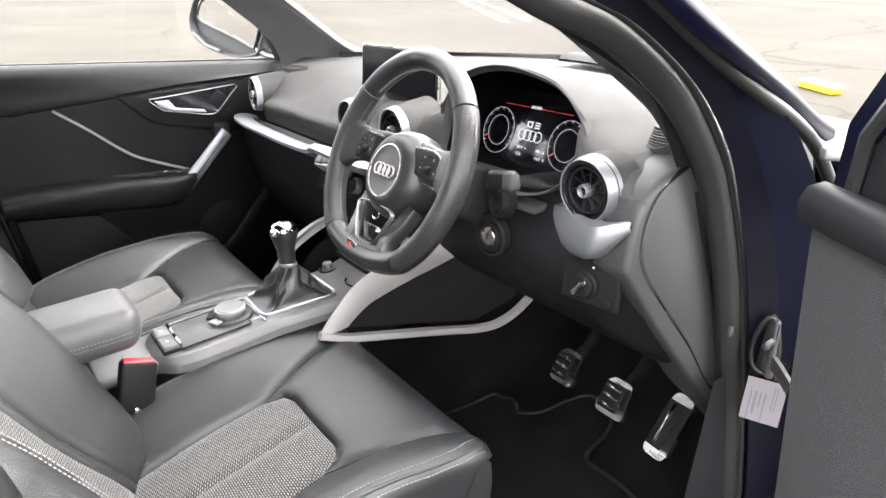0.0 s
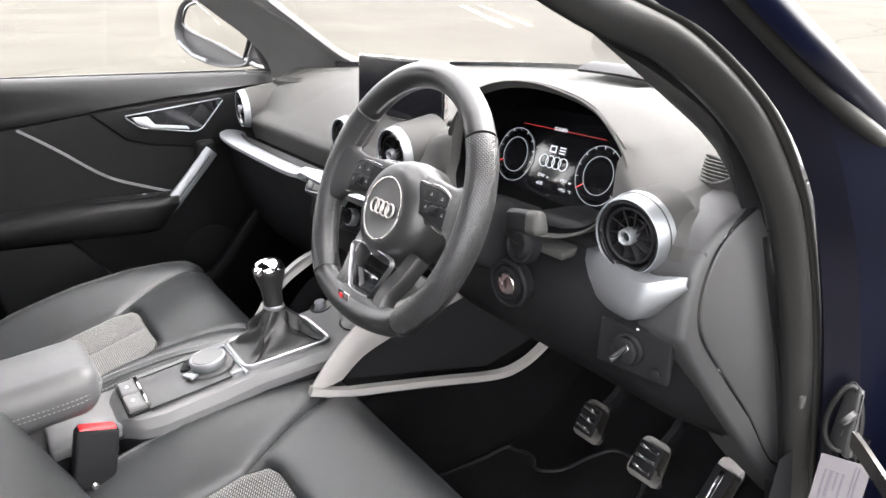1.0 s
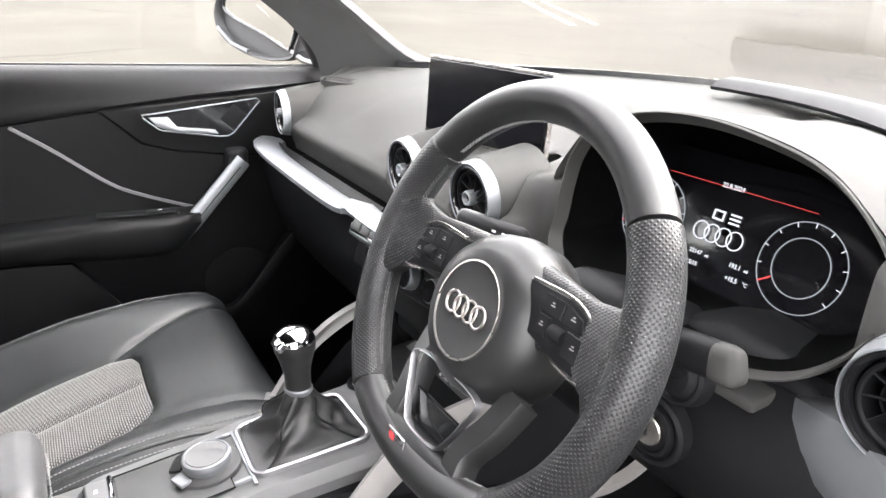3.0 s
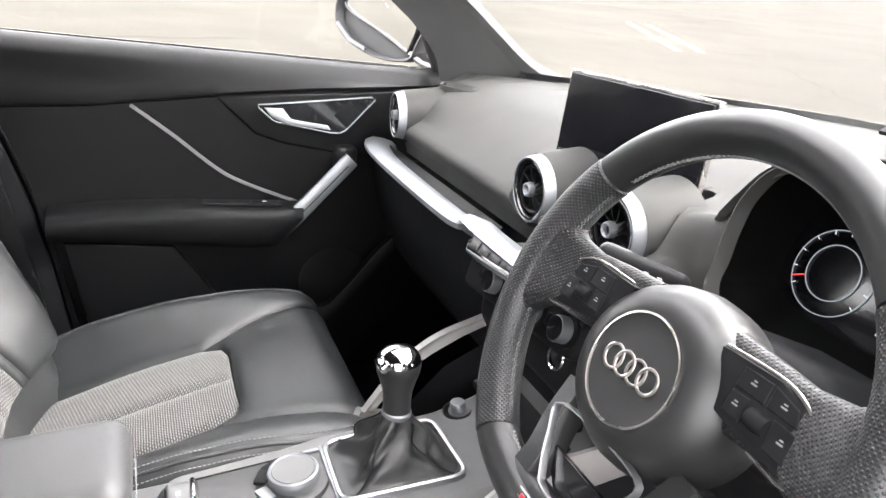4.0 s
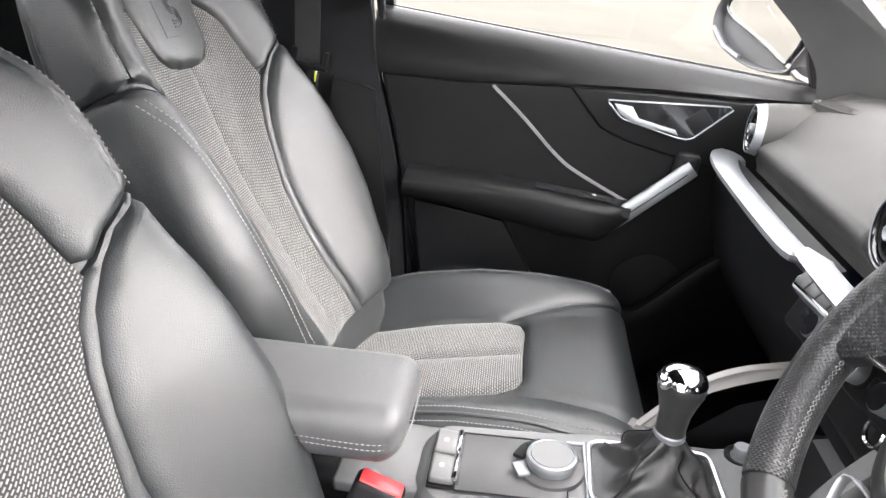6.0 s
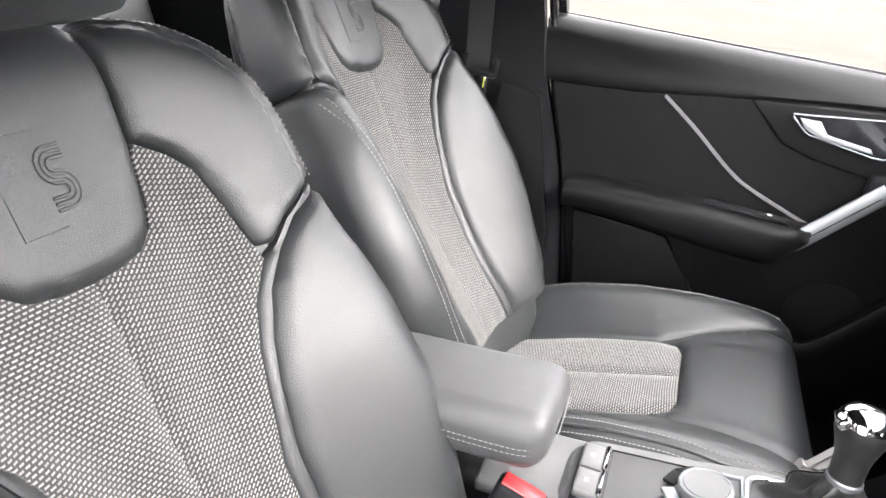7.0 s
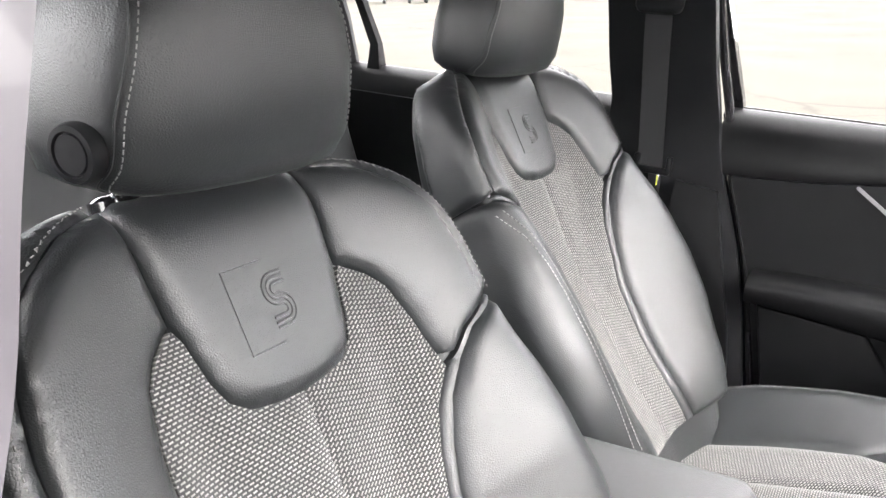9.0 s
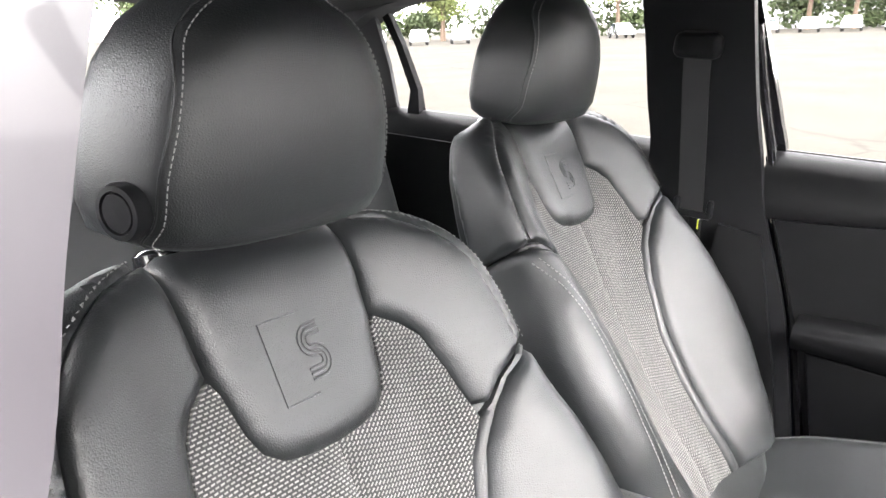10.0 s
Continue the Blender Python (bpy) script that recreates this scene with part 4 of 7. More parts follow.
for x in (-.090, .005, .087):
    part("climate_key", moved(rbox(.018, .014, .006, .002), Matrix.Translation((x, .0, .004))), HARD, stack, m=cm)
part("stack_body", moved(rbox(.25, .16, .12, .02, 3), Matrix.Translation((.0, .055, .80))), HARD, stack)
tray = thing("storage_tray", (.0, .03, .66), "dark open storage tray with a power socket below the climate panel", "storage tray")
part("tray_floor", moved(rbox(.19, .16, .012, .004), Matrix.Translation((0, .05, .665)) @ Matrix.Rotation(radians(8), 4, 'X')), HARD, tray)
skm = Matrix.Translation((.085, -.022, .792)) @ Matrix.Rotation(radians(80), 4, 'X')
part("power_socket", lathe([(.016, -.01), (.016, .004), (.0145, .006), (.012, .005), (.011, -.008), (.0, -.008)], 28), CHROME, tray, "chrome-rimmed power socket", m=skm)
part("socket_plug", lathe([(.0105, -.004), (.0105, .003), (.0, .004)], 24), HARD, tray, m=skm)
part("tray_back", moved(rbox(.2, .01, .10, .003), Matrix.Translation((0, .018, .745))), HARD, tray)

# ---- steering wheel ----
CW = Vector((.362, -.149, .954))
WM = Matrix(((1, 0, 0, CW.x), (0, .375, -.927, CW.y), (0, .927, .375, CW.z), (0, 0, 0, 1))) @ Matrix.Scale(.925, 4)
HM = WM @ Matrix.Translation((0, -.015, -.006))
wheel = thing("steering_wheel", CW, "flat-bottomed black leather steering wheel with metal details", "steering wheel")


def rim_pt(a):
    r = .171
    x, y = r * math.cos(a), r * math.sin(a)
    if y < -.138:
        y = -.138 + (y + .138) * .55
    return Vector((x, y, 0))


def rim(a0, a1, n, fat=1.0):
    pts = [rim_pt(radians(a0 + (a1 - a0) * i / n)) for i in range(n + 1)]
    up = [(0, 0, 1)] * (n + 1)
    prof = [(.0176 * fat * math.cos(2 * math.pi * k / 18), .0196 * fat * math.sin(2 * math.pi * k / 18)) for k in range(19)]
    return sweep(pts, prof, up=up)


def rim_uv(a0, a1, n):
    return [(radians(a1 - a0) * .171 * i / n, .117 * k / 18) for i in range(n + 1) for k in range(19)]


def perforated():
    m = material("perforated_leather", (0.014, 0.014, 0.015), 0.38)
    N, L = m.node_tree.nodes, m.node_tree.links
    b = N["Principled BSDF"]
    v = N.new("ShaderNodeTexVoronoi")
    v.voronoi_dimensions = '2D'
    v.inputs["Scale"].default_value, v.inputs["Randomness"].default_value = 340.0, 0.0
    tc = N.new("ShaderNodeUVMap")
    tc.uv_map = "cloth"
    turn = N.new("ShaderNodeVectorRotate")
    turn.rotation_type = 'Z_AXIS'
    turn.inputs["Angle"].default_value = radians(45)
    L.new(tc.outputs[0], turn.inputs["Vector"])
    L.new(turn.outputs[0], v.inputs["Vector"])
    bump = N.new("ShaderNodeBump")
    bump.inputs["Strength"].default_value, bump.inputs["Distance"].default_value = 0.9, 0.0011
    hole = N.new("ShaderNodeMapRange")
    hole.interpolation_type = 'SMOOTHSTEP'
    hole.inputs["From Min"].default_value, hole.inputs["From Max"].default_value = 0.16, 0.36
    L.new(v.outputs["Distance"], hole.inputs["Value"])
    L.new(hole.outputs["Result"], bump.inputs["Height"])
    L.new(bump.outputs[0], b.inputs["Normal"])
    return m


PERF = perforated()
part("rim_top", rim(38, 142, 40), LEATHER_FINE, wheel, "smooth black leather rim", m=WM, angle=60)
for a0, a1 in ((143, 232), (-52, 37)):
    part("rim_grip", rim(a0, a1, 34, 1.04), PERF, wheel, "perforated leather grip", m=WM, uv=rim_uv(a0, a1, 34), angle=60)
part("rim_base", rim(233, 307, 30), LEATHER_FINE, wheel, "smooth black leather rim", m=WM, angle=60)
# cross-stitching along the inner rim
for a0, a1 in ((42, 138), (146, 229), (-49, 34), (236, 304)):
    n = int((a1 - a0) / 1.7)
    V, F = [], []
    for i in range(n):
        a = radians(a0 + (a1 - a0) * i / n)
        p = rim_pt(a)
        r = p.normalized()
        t = Vector((-r.y, r.x, 0))
        for sgn_ in (1, -1):
            c = p - r * .0178
            d = t * .0022 + Vector((0, 0, .0018 * sgn_))
            v, f = sweep([c - d, c + d], circle2(.0006, 4), up=tuple(r))
            F += [[k + len(V) for k in q] for q in f]
            V += v
    part("rim_stitching", (V, F), THREAD_DARK, wheel, "grey cross-stitching", m=WM, flat=True)
# airbag cover: a round face on a deep body
def hub_ring(r, z, kx=1.0, ky=1.0, dx=0.0, dy=0.0, n=48):
    return [(dx + r * kx * math.cos(2 * math.pi * i / n), dy + r * ky * math.sin(2 * math.pi * i / n), z) for i in range(n)]


hub = part("airbag_cover", loft([hub_ring(.060, -.06), hub_ring(.073, -.048, 1, .97), hub_ring(.0775, -.028, 1, .95), hub_ring(.0765, -.012, 1, .94), hub_ring(.072, .000, 1, .94), hub_ring(.065, .009, 1, .95), hub_ring(.056, .0150), hub_ring(.048, .0178), hub_ring(.0445, .0185), hub_ring(.0425, .0178), hub_ring(.02, .0184)]), LEATHER_FINE, wheel, "domed black airbag cover", m=HM, angle=50)
part("hub_ring", ring_vf(.0430, .0018, .0025, 64), STEEL, hub, "thin metal ring", m=HM @ Matrix.Translation((0, 0, .0168)))
for k in range(4):
    tor = lathe([(.0092 + .0013 * math.cos(t), .0012 * math.sin(t)) for t in [2 * math.pi * j / 8 for j in range(9)]], 40)
    part("linked_ring", (tor[0], tor[1][:-2]), STEEL, hub, "plain metal ring", m=HM @ Matrix.Translation((-.0195 + .013 * k, 0, .0190 + .0004 * (k % 2))))
# side spokes with key pads
for s in (1, -1):
    def section(x, yc, hy, hz, zc):
        P = []
        for k in range(20):
            a = 2 * math.pi * k / 20
            P.append((s * x, yc + hy * math.copysign(abs(math.cos(a)) ** .55, math.cos(a)), zc + hz * math.copysign(abs(math.sin(a)) ** .6, math.sin(a))))
        return P[::s]
    sp = loft([section(.040, .028, .034, .012, -.014), section(.075, .030, .030, .011, -.008), section(.110, .029, .028, .010, -.004), section(.138, .027, .034, .013, .000), section(.152, .024, .046, .016, .003), section(.166, .022, .056, .015, .004)])
    spoke = part("spoke", sp, PERF, wheel, "black perforated leather spoke", m=HM, uv=[(p[0], p[1]) for p in sp[0]], angle=60)
    pad = [(s * a, b) for a, b in ((.046, .049), (.095, .050), (.116, .044), (.124, .036), (.136, .012), (.134, .004), (.126, .001), (.100, .004), (.058, .012))]
    if s < 0:
        pad = pad[::-1]
    pm = HM @ Matrix.Translation((0, 0, .0075)) @ Matrix.Rotation(radians(-90), 4, 'X')
    part("key_pad", prism(pad, .012, .002), HARD, spoke, "black key pad", m=pm)
    edge = [(.050, .0505), (.095, .0515), (.117, .0452), (.1255, .0365), (.1375, .012), (.1355, .003), (.126, -.0005), (.100, .003)]
    part("key_pad_edge", sweep(spline([(s * x, y, .0072) for x, y in edge], 5), circle2(.0013, 8)), STEEL, spoke, "metal edge", m=HM)
    for q in (((.070, .046), (.092, .046), (.093, .032), (.070, .032)), ((.094, .046), (.114, .041), (.119, .031), (.095, .032)),
              ((.070, .030), (.084, .030), (.084, .014), (.070, .015)), ((.104, .029), (.120, .028), (.129, .009), (.106, .010))):
        q = [(s * a, b) for a, b in q]
        part("key", prism(q if s > 0 else q[::-1], .002, .0006, 1), HARD, spoke, m=HM @ Matrix.Translation((0, 0, .0086)) @ Matrix.Rotation(radians(-90), 4, 'X'))
        cx_, cy_ = sum(a for a, b in q) / 4, sum(b for a, b in q) / 4
        part("key_mark", join(bar(cx_, cy_, .0046, .0011, .0004), bar(cx_, cy_ + .0022, .0026, .0010, .0004)), THREAD_DARK, spoke, "small pale mark", m=HM @ Matrix.Translation((0, 0, .0088)))
    part("thumb_wheel", moved(lathe([(.0, -.0075), (.0062, -.0075), (.0068, -.004), (.0068, .004), (.0062, .0075), (0, .0075)], 20), Matrix.Translation((s * .095, .0215, .0060)) @ Matrix.Rotation(radians(90), 4, 'Y')), HARD, spoke, "ribbed thumb wheel", m=HM)
# lower spoke: two arms with a gap edged in metal
for s in (1, -1):
    arm = sweep(spline([(s * .066, -.058, -.022), (s * .060, -.090, -.012), (s * .050, -.120, -.003), (s * .056, -.150, .0)], 4), [(-.014, -.010), (.010, -.010), (.013, .0), (.010, .009), (-.010, .010), (-.014, .004)], up=(0, 0, 1))
    part("lower_arm", arm, LEATHER_FINE, wheel, "black lower spoke", m=WM, angle=40)
GAP = [(-.046, -.072), (.046, -.072), (.044, -.098), (.031, -.124), (.020, -.132), (-.020, -.132), (-.031, -.124), (-.044, -.098)]
gp = spline([(a, b, .007) for a, b in GAP], 5, closed=True)
part("spoke_trim", sweep(gp, [(-.0010, -.006), (.0010, -.006), (.0010, .0006), (.0004, .0014), (-.0006, .0012)], closed=True), CHROME_SATIN, wheel, "metal-edged gap", m=WM, angle=50)
part("gap_panel", moved(prism([(a * .97, b * .985) for a, b in GAP[3:7]] + [(-.040, -.104), (.040, -.104)], .004, .001), Matrix.Translation((0, 0, -.002)) @ Matrix.Rotation(radians(-90), 4, 'X')), GLOSS, wheel, "gloss black panel in the gap", m=WM)
part("spoke_foot", moved(rbox(.150, .034, .026, .011, 4), Matrix.Translation((0, -.148, -.001))), LEATHER_FINE, wheel, "flat lower bridge", m=WM)
bg = part("rim_badge", moved(rbox(.030, .0165, .003, .001), Matrix.Translation((-.014, -.147, .0160)) @ Matrix.Rotation(radians(14), 4, 'X')), CHROME, wheel, "small metal plate with a red bar", m=WM)
part("badge_bar", moved(rbox(.008, .009, .001, .0002, 1), Matrix.Translation((-.020, -.147, .0178)) @ Matrix.Rotation(radians(14), 4, 'X')), RED, bg, "plain red bar", m=WM)

# column shroud, stalks and key slot
col_ = thing("steering_column", (.36, .02, .86), "black plastic steering column shroud with a key slot", "steering column")
cmx = Matrix(((1, 0, 0, .362), (0, .375, -.927, -.02), (0, .927, .375, .885), (0, 0, 0, 1)))
part("shroud", moved(rbox(.115, .115, .17, .022, 4, (.86, .82)), Matrix.Translation((-.008, .012, -.055))), HARD, col_, "black shroud", m=cmx, angle=45)
sv_, sf_ = prism([(.372, .806), (.395, .788), (.50, .792), (.548, .812), (.556, .86), (.545, .905), (.50, .925), (.44, .930), (.385, .915)], .09, .018, 4)
part("shroud_side", ([(x, y + .032 + .05 * max(0, x - .44), z) for x, y, z in sv_], sf_), HARD, col_, "black lower shroud", angle=45)
km = Matrix.Translation((.428, -.0145, .838)) @ Matrix.Rotation(radians(6), 4, 'Z') @ Matrix.Rotation(radians(92), 4, 'X')
ks = part("key_slot", lathe([(.034, -.012), (.034, .001), (.031, .0035), (.0285, .003), (.027, -.001), (.0245, -.0015), (.0235, .0035), (.0205, .0045), (.0195, .001), (.0, .001)], 44), HARD, col_, "round key slot", m=km)
part("key_barrel", lathe([(.0145, -.002), (.0145, .0045), (.0135, .0055), (.0, .0055)], 32), STEEL, ks, "metal key barrel", m=km)
part("key_hole", moved(rbox(.0035, .010, .001, 0), Matrix.Translation((0, 0, .0058))), GLOSS, ks, m=km)
part("stalk_boot", moved(lathe([(.026, -.012), (.025, .002), (.022, .004), (.019, .001), (.014, .006), (.0, .008)], 32), Matrix.Translation((.447, -.014, .898)) @ Matrix.Rotation(radians(80), 4, 'X')), HARD, col_, "rubber stalk boot")


def stalk(name, root, a, b, lab, end_mat):
    st = thing(name, root, lab, "stalk")
    R_, A, B = Vector(root), Vector(a), Vector(b)
    part("stalk_arm", sweep(spline([R_, R_.lerp(A, .6) + Vector((0, -.006, 0)), A.lerp(B, .22)], 5), circle2(.0095, 14, 1, .8), up=(0, 1, 0)), HARD, st)
    t = (B - A).normalized()
    s_ = t.cross(Vector((0, 0, 1))).normalized()
    u_ = s_.cross(t)
    m = Matrix(((t.x, s_.x, u_.x, 0), (t.y, s_.y, u_.y, 0), (t.z, s_.z, u_.z, 0), (0, 0, 0, 1)))
    m.translation = (A + B) / 2
    n = (B - A).length
    part("stalk_paddle", moved(rbox(n, .022, .028, .008, 4, (.95, .75)), Matrix()), HARD, st, "dark paddle", m=m)
    part("stalk_end", moved(rbox(n * .42, .0225, .0285, .008, 4, (.92, .72)), Matrix.Translation((n * .31, .001, 0))), end_mat, st, "grey metal-look end", m=m)
    part("stalk_marks", join(*[moved(rbox(.006, .0008, .0022, 0), Matrix.Translation((-n * .3 + .009 * k, -.0108, .005 - .006 * (k % 2)))) for k in range(3)]), WHITE, st, "small white marks", m=m)


stalk("wiper_stalk", (.447, -.010, .898), (.458, -.044, .938), (.523, -.048, .949), "grey wiper stalk on the steering column", SOFT)
stalk("indicator_stalk", (.285, -.010, .905), (.262, -.034, .950), (.140, -.036, .939), "grey indicator stalk on the steering column", SOFT_DARK)

# ---- centre console ----
console = thing("centre_console", (0, -.25, .35), "black centre console with metal-edged controls", "centre console")


def z_top(y):
    return interp(y, [(-.47, .572), (-.44, .577), (-.30, .599), (-.24, .612), (-.09, .627), (-.04, .640), (.02, .668), (.10, .69)])


# a raised island with chamfered edges and a rounded rear end, on a dark skirt
def island(y, drop):
    w = interp(y, [(-.452, .066), (-.43, .074), (-.1, .082), (.10, .095)])
    return w - .030 * max(0.0, (-.415 - y) / .037) ** 2, z_top(y) - drop


rings, skirt = [], []
for i in range(41):
    y = -.452 + .56 * (i / 40) ** 1.5
    w, z = island(y, .012 * max(0.0, (-.435 - y) / .017) ** 2)
    wr = w + .016 * sstep((y + .46) / .08)
    rings.append([(-w - .004, y, z - .026), (-w - .003, y, z - .012), (-w + .002, y, z - .006), (-w + .010, y, z), (wr - .010, y, z), (wr - .002, y, z - .006), (wr + .003, y, z - .012), (wr + .004, y, z - .026)])
    skirt.append([(-w - .014, y, z - .115), (-w - .001, y, z - .026), (wr + .001, y, z - .026), (wr + .010, y, z - .115)])
part("console_top", loft(rings), DECK, console, "grey satin plastic top", angle=30)
part("console_skirt", loft(skirt), HARD, console, "dark skirt below the top", angle=40)
part("tunnel_trim", moved(rbox(.215, .62, .16, .02, 3, (.86, 1)), Matrix.Translation((.005, -.18, .455)) @ Matrix.Rotation(radians(4), 4, 'X')), HARD, console, "black tunnel side trim")
part("console_rear", moved(rbox(.11, .42, .15, .018, 3, (.9, 1)), Matrix.Translation((-.012, -.63, .475))), HARD, console, "black console body under the armrest")
part("console_rear_deck", moved(rbox(.125, .12, .02, .006, 3), Matrix.Translation((-.012, -.485, .552)) @ Matrix.Rotation(radians(7), 4, 'X')), DECK, console, "grey deck in front of the armrest")
# control island
im = Matrix.Translation((.006, -.36, .5915)) @ Matrix.Rotation(radians(8.5), 4, 'X')
part("island_well", moved(rbox(.104, .128, .006, .002, 2), Matrix.Translation((.002, .020, .0))), SOFT_DARK, console, "recessed dark grey well", m=im)
part("well_edge", sweep([(-.051, -.044, .0030), (.055, -.044, .0030), (.055, .084, .0030), (-.051, .084, .0030)], circle2(.0012, 6), closed=True), HARD, console, "dark joint round the well", m=im)
for k in range(2):
    kx = -.022 + .047 * k
    part("toggle_switch", moved(rbox(.044, .030, .012, .004, 3), Matrix.Translation((kx, -.060, .006)) @ Matrix.Rotation(radians(-7), 4, 'X')), DECK, console, "grey toggle switch with a metal edge", m=im)
    part("toggle_edge", moved(rbox(.044, .006, .012, .002), Matrix.Translation((kx, -.044, .0080)) @ Matrix.Rotation(radians(20), 4, 'X')), CHROME, console, "metal edge", m=im)
    part("toggle_mark", bar(kx, -.062, .006, .005, .0006), WHITE, console, "small white mark", m=im @ Matrix.Translation((0, 0, .0122)))
part("toggle_gap", moved(rbox(.100, .036, .003, .001), Matrix.Translation((.0015, -.059, .0010))), HARD, console, "dark gap round the switches", m=im)
dial = thing("rotary_controller", (.010, -.305, .605), "round satin metal rotary controller on the console", "rotary knob")
dmx = Matrix.Translation((.006, -.296, .606)) @ Matrix.Rotation(radians(8), 4, 'X')
part("controller_base", lathe([(.040, -.004), (.039, .002), (.034, .004), (.0, .004)], 40), SOFT_DARK, dial, "gloss black base", m=dmx)
part("controller_ring", lathe([(.0275, .003), (.0295, .010), (.0302, .015), (.0290, .0185), (.0265, .0195), (.0255, .0185), (0, .0185)], 48), SATIN, dial, "satin metal knob", m=dmx)
part("controller_cap", lathe([(.0252, .0186), (.0245, .0196), (.0, .0198)], 48), DECK, dial, "flat grey cap", m=dmx)
for a, mk in ((212, HARD), (243, HARD), (292, SATIN)):
    part("controller_key", moved(rbox(.024, .015, .005, .0015), Matrix.Rotation(radians(a), 4, 'Z') @ Matrix.Translation((.038, 0, .004)) @ Matrix.Rotation(radians(90), 4, 'Z')), mk, dial, "small key beside the controller", m=dmx)
for s in (-1, 1):
    part("metal_flag", moved(rbox(.005, .020, .005, .0012), Matrix.Translation((.012 + s * .050, -.272 + .004, .613)) @ Matrix.Rotation(radians(8), 4, 'X')), SATIN, console, "small metal tab")
part("cross_trim", moved(rbox(.120, .005, .004, .001), Matrix.Translation((.012, -.255, .6115))), SATIN, console, "thin metal strip")
# start button
sbm = Matrix.Translation((-.062, -.062, .633)) @ Matrix.Rotation(radians(10), 4, 'X')
sb_ = thing("volume_knob", (-.045, -.066, .636), "small metal volume knob in a dark dish", "knob")
part("dish", lathe([(.021, -.002), (.021, .002), (.019, .003), (.013, .0), (0, .0)], 32), HARD, sb_, m=sbm)
part("knob", lathe([(.0095, 0), (.0105, .003), (.0105, .013), (.0095, .0148), (.0, .0150)], 28), SATIN, sb_, "ribbed metal knob", m=sbm)
# cup holder ahead of the lever
part("cup_holder", moved(lathe([(.036, -.05), (.036, .003), (.040, .003), (.040, -.052)], 32), Matrix.Translation((.040, -.03, .637)) @ Matrix.Rotation(radians(9), 4, 'X')), GLOSS, console, "dark cup holder")
for k in range(3):
    part("tray_key", moved(rbox(.008, .040, .004, .001), Matrix.Translation((.03 + .014 * k, .035, .682)) @ Matrix.Rotation(radians(25), 4, 'X')), SATIN, console, "metal rib")

# gear lever
lever = thing("gear_lever", (.002, -.165, .62), "black leather gear lever with a chrome-topped knob", "gear lever")
fr = [(-.050, -.250, .6145), (.062, -.253, .6145), (.065, -.102, .6305), (-.054, -.104, .6300)]
fr2 = []
for i, p in enumerate(fr):
    a, b, c = Vector(fr[i - 1]), Vector(p), Vector(fr[(i + 1) % 4])
    for k in range(5):
        t = k / 4
        q = (b + (a - b).normalized() * .018 * (1 - t) ** 2 + (c - b).normalized() * .018 * t ** 2)
        fr2.append(q)
part("gaiter_frame", sweep(fr2, [(-.0034, -.006), (.0034, -.006), (.0030, .002), (0, .0034), (-.0030, .002)], closed=True), CHROME_SATIN, lever, "satin metal frame")
top = Vector((.010, -.181, .690))
rings = []
random.seed(4)
for j in range(13):
    t = j / 12
    ring = []
    for i in range(40):
        a = 2 * math.pi * i / 40
        sq = [Vector((.056 * math.copysign(abs(math.cos(a)) ** .35, math.cos(a)) + .005, -.177 + .072 * math.copysign(abs(math.sin(a)) ** .35, math.sin(a)), .620 + .0095 * math.sin(a)))][0]
        rr = Vector((top.x + .016 * math.cos(a), top.y + .017 * math.sin(a), top.z))
        k = t ** .75
        p = sq.lerp(rr, k)
        p.z = sq.z + .002 + (rr.z - sq.z - .002) * (t ** 1.35)
        fold = .009 * math.sin(3 * a + 1.0 + 4 * t) * math.sin(math.pi * t) + .0055 * math.sin(7 * a - 9 * t) * math.sin(math.pi * t)
        d = (sq - rr)
        d.z = 0
        p += d.normalized() * fold
        p.z += .003 * math.sin(5 * a + 3 * t) * math.sin(math.pi * t)
        ring.append(p)
    rings.append(ring)
gait = part("gaiter", loft(rings, caps=False), LEATHER_FINE, lever, "folded black leather gaiter", angle=70)
for ang in (215, 325, 40):
    a = radians(ang)
    pts = [rings[j][int(ang / 9) % 40] + Vector((math.cos(a), math.sin(a), .3)) * .0012 for j in range(12)]
    part("gaiter_seam", sweep(pts, circle2(.0011, 5), up=(.3, .2, 1)), HARD, gait)
part("collar", moved(lathe([(.0165, -.004), (.018, -.001), (.018, .003), (.0165, .005)], 28), Matrix.Translation(top)), SATIN, lever, "metal collar")
neck = [(.0165, .0), (.0165, .015), (.0175, .030), (.0215, .046), (.0255, .058), (.0265, .068), (.025, .076), (.020, .082), (.010, .0855), (.0, .086)]
nm = Matrix.Translation(top) @ Matrix.Rotation(radians(4), 4, 'X')
part("knob", moved(lathe(neck[:6] + [(.0255, .0725), (.0, .0725)], 40), Matrix()), LEATHER_FINE, lever, "black leather knob", m=nm)
part("knob_cap", lathe([(.0250, .0700), (.0262, .0715), (.0245, .0775), (.0195, .0830), (.010, .0860), (.0, .0865)], 40), CHROME, lever, "polished chrome cap", m=nm)
part("knob_window", moved(rbox(.026, .014, .012, .004, 3), Matrix.Translation((.006, -.021, .072)) @ Matrix.Rotation(radians(35), 4, 'X')), CHROME, lever, "chrome-framed front window", m=nm)

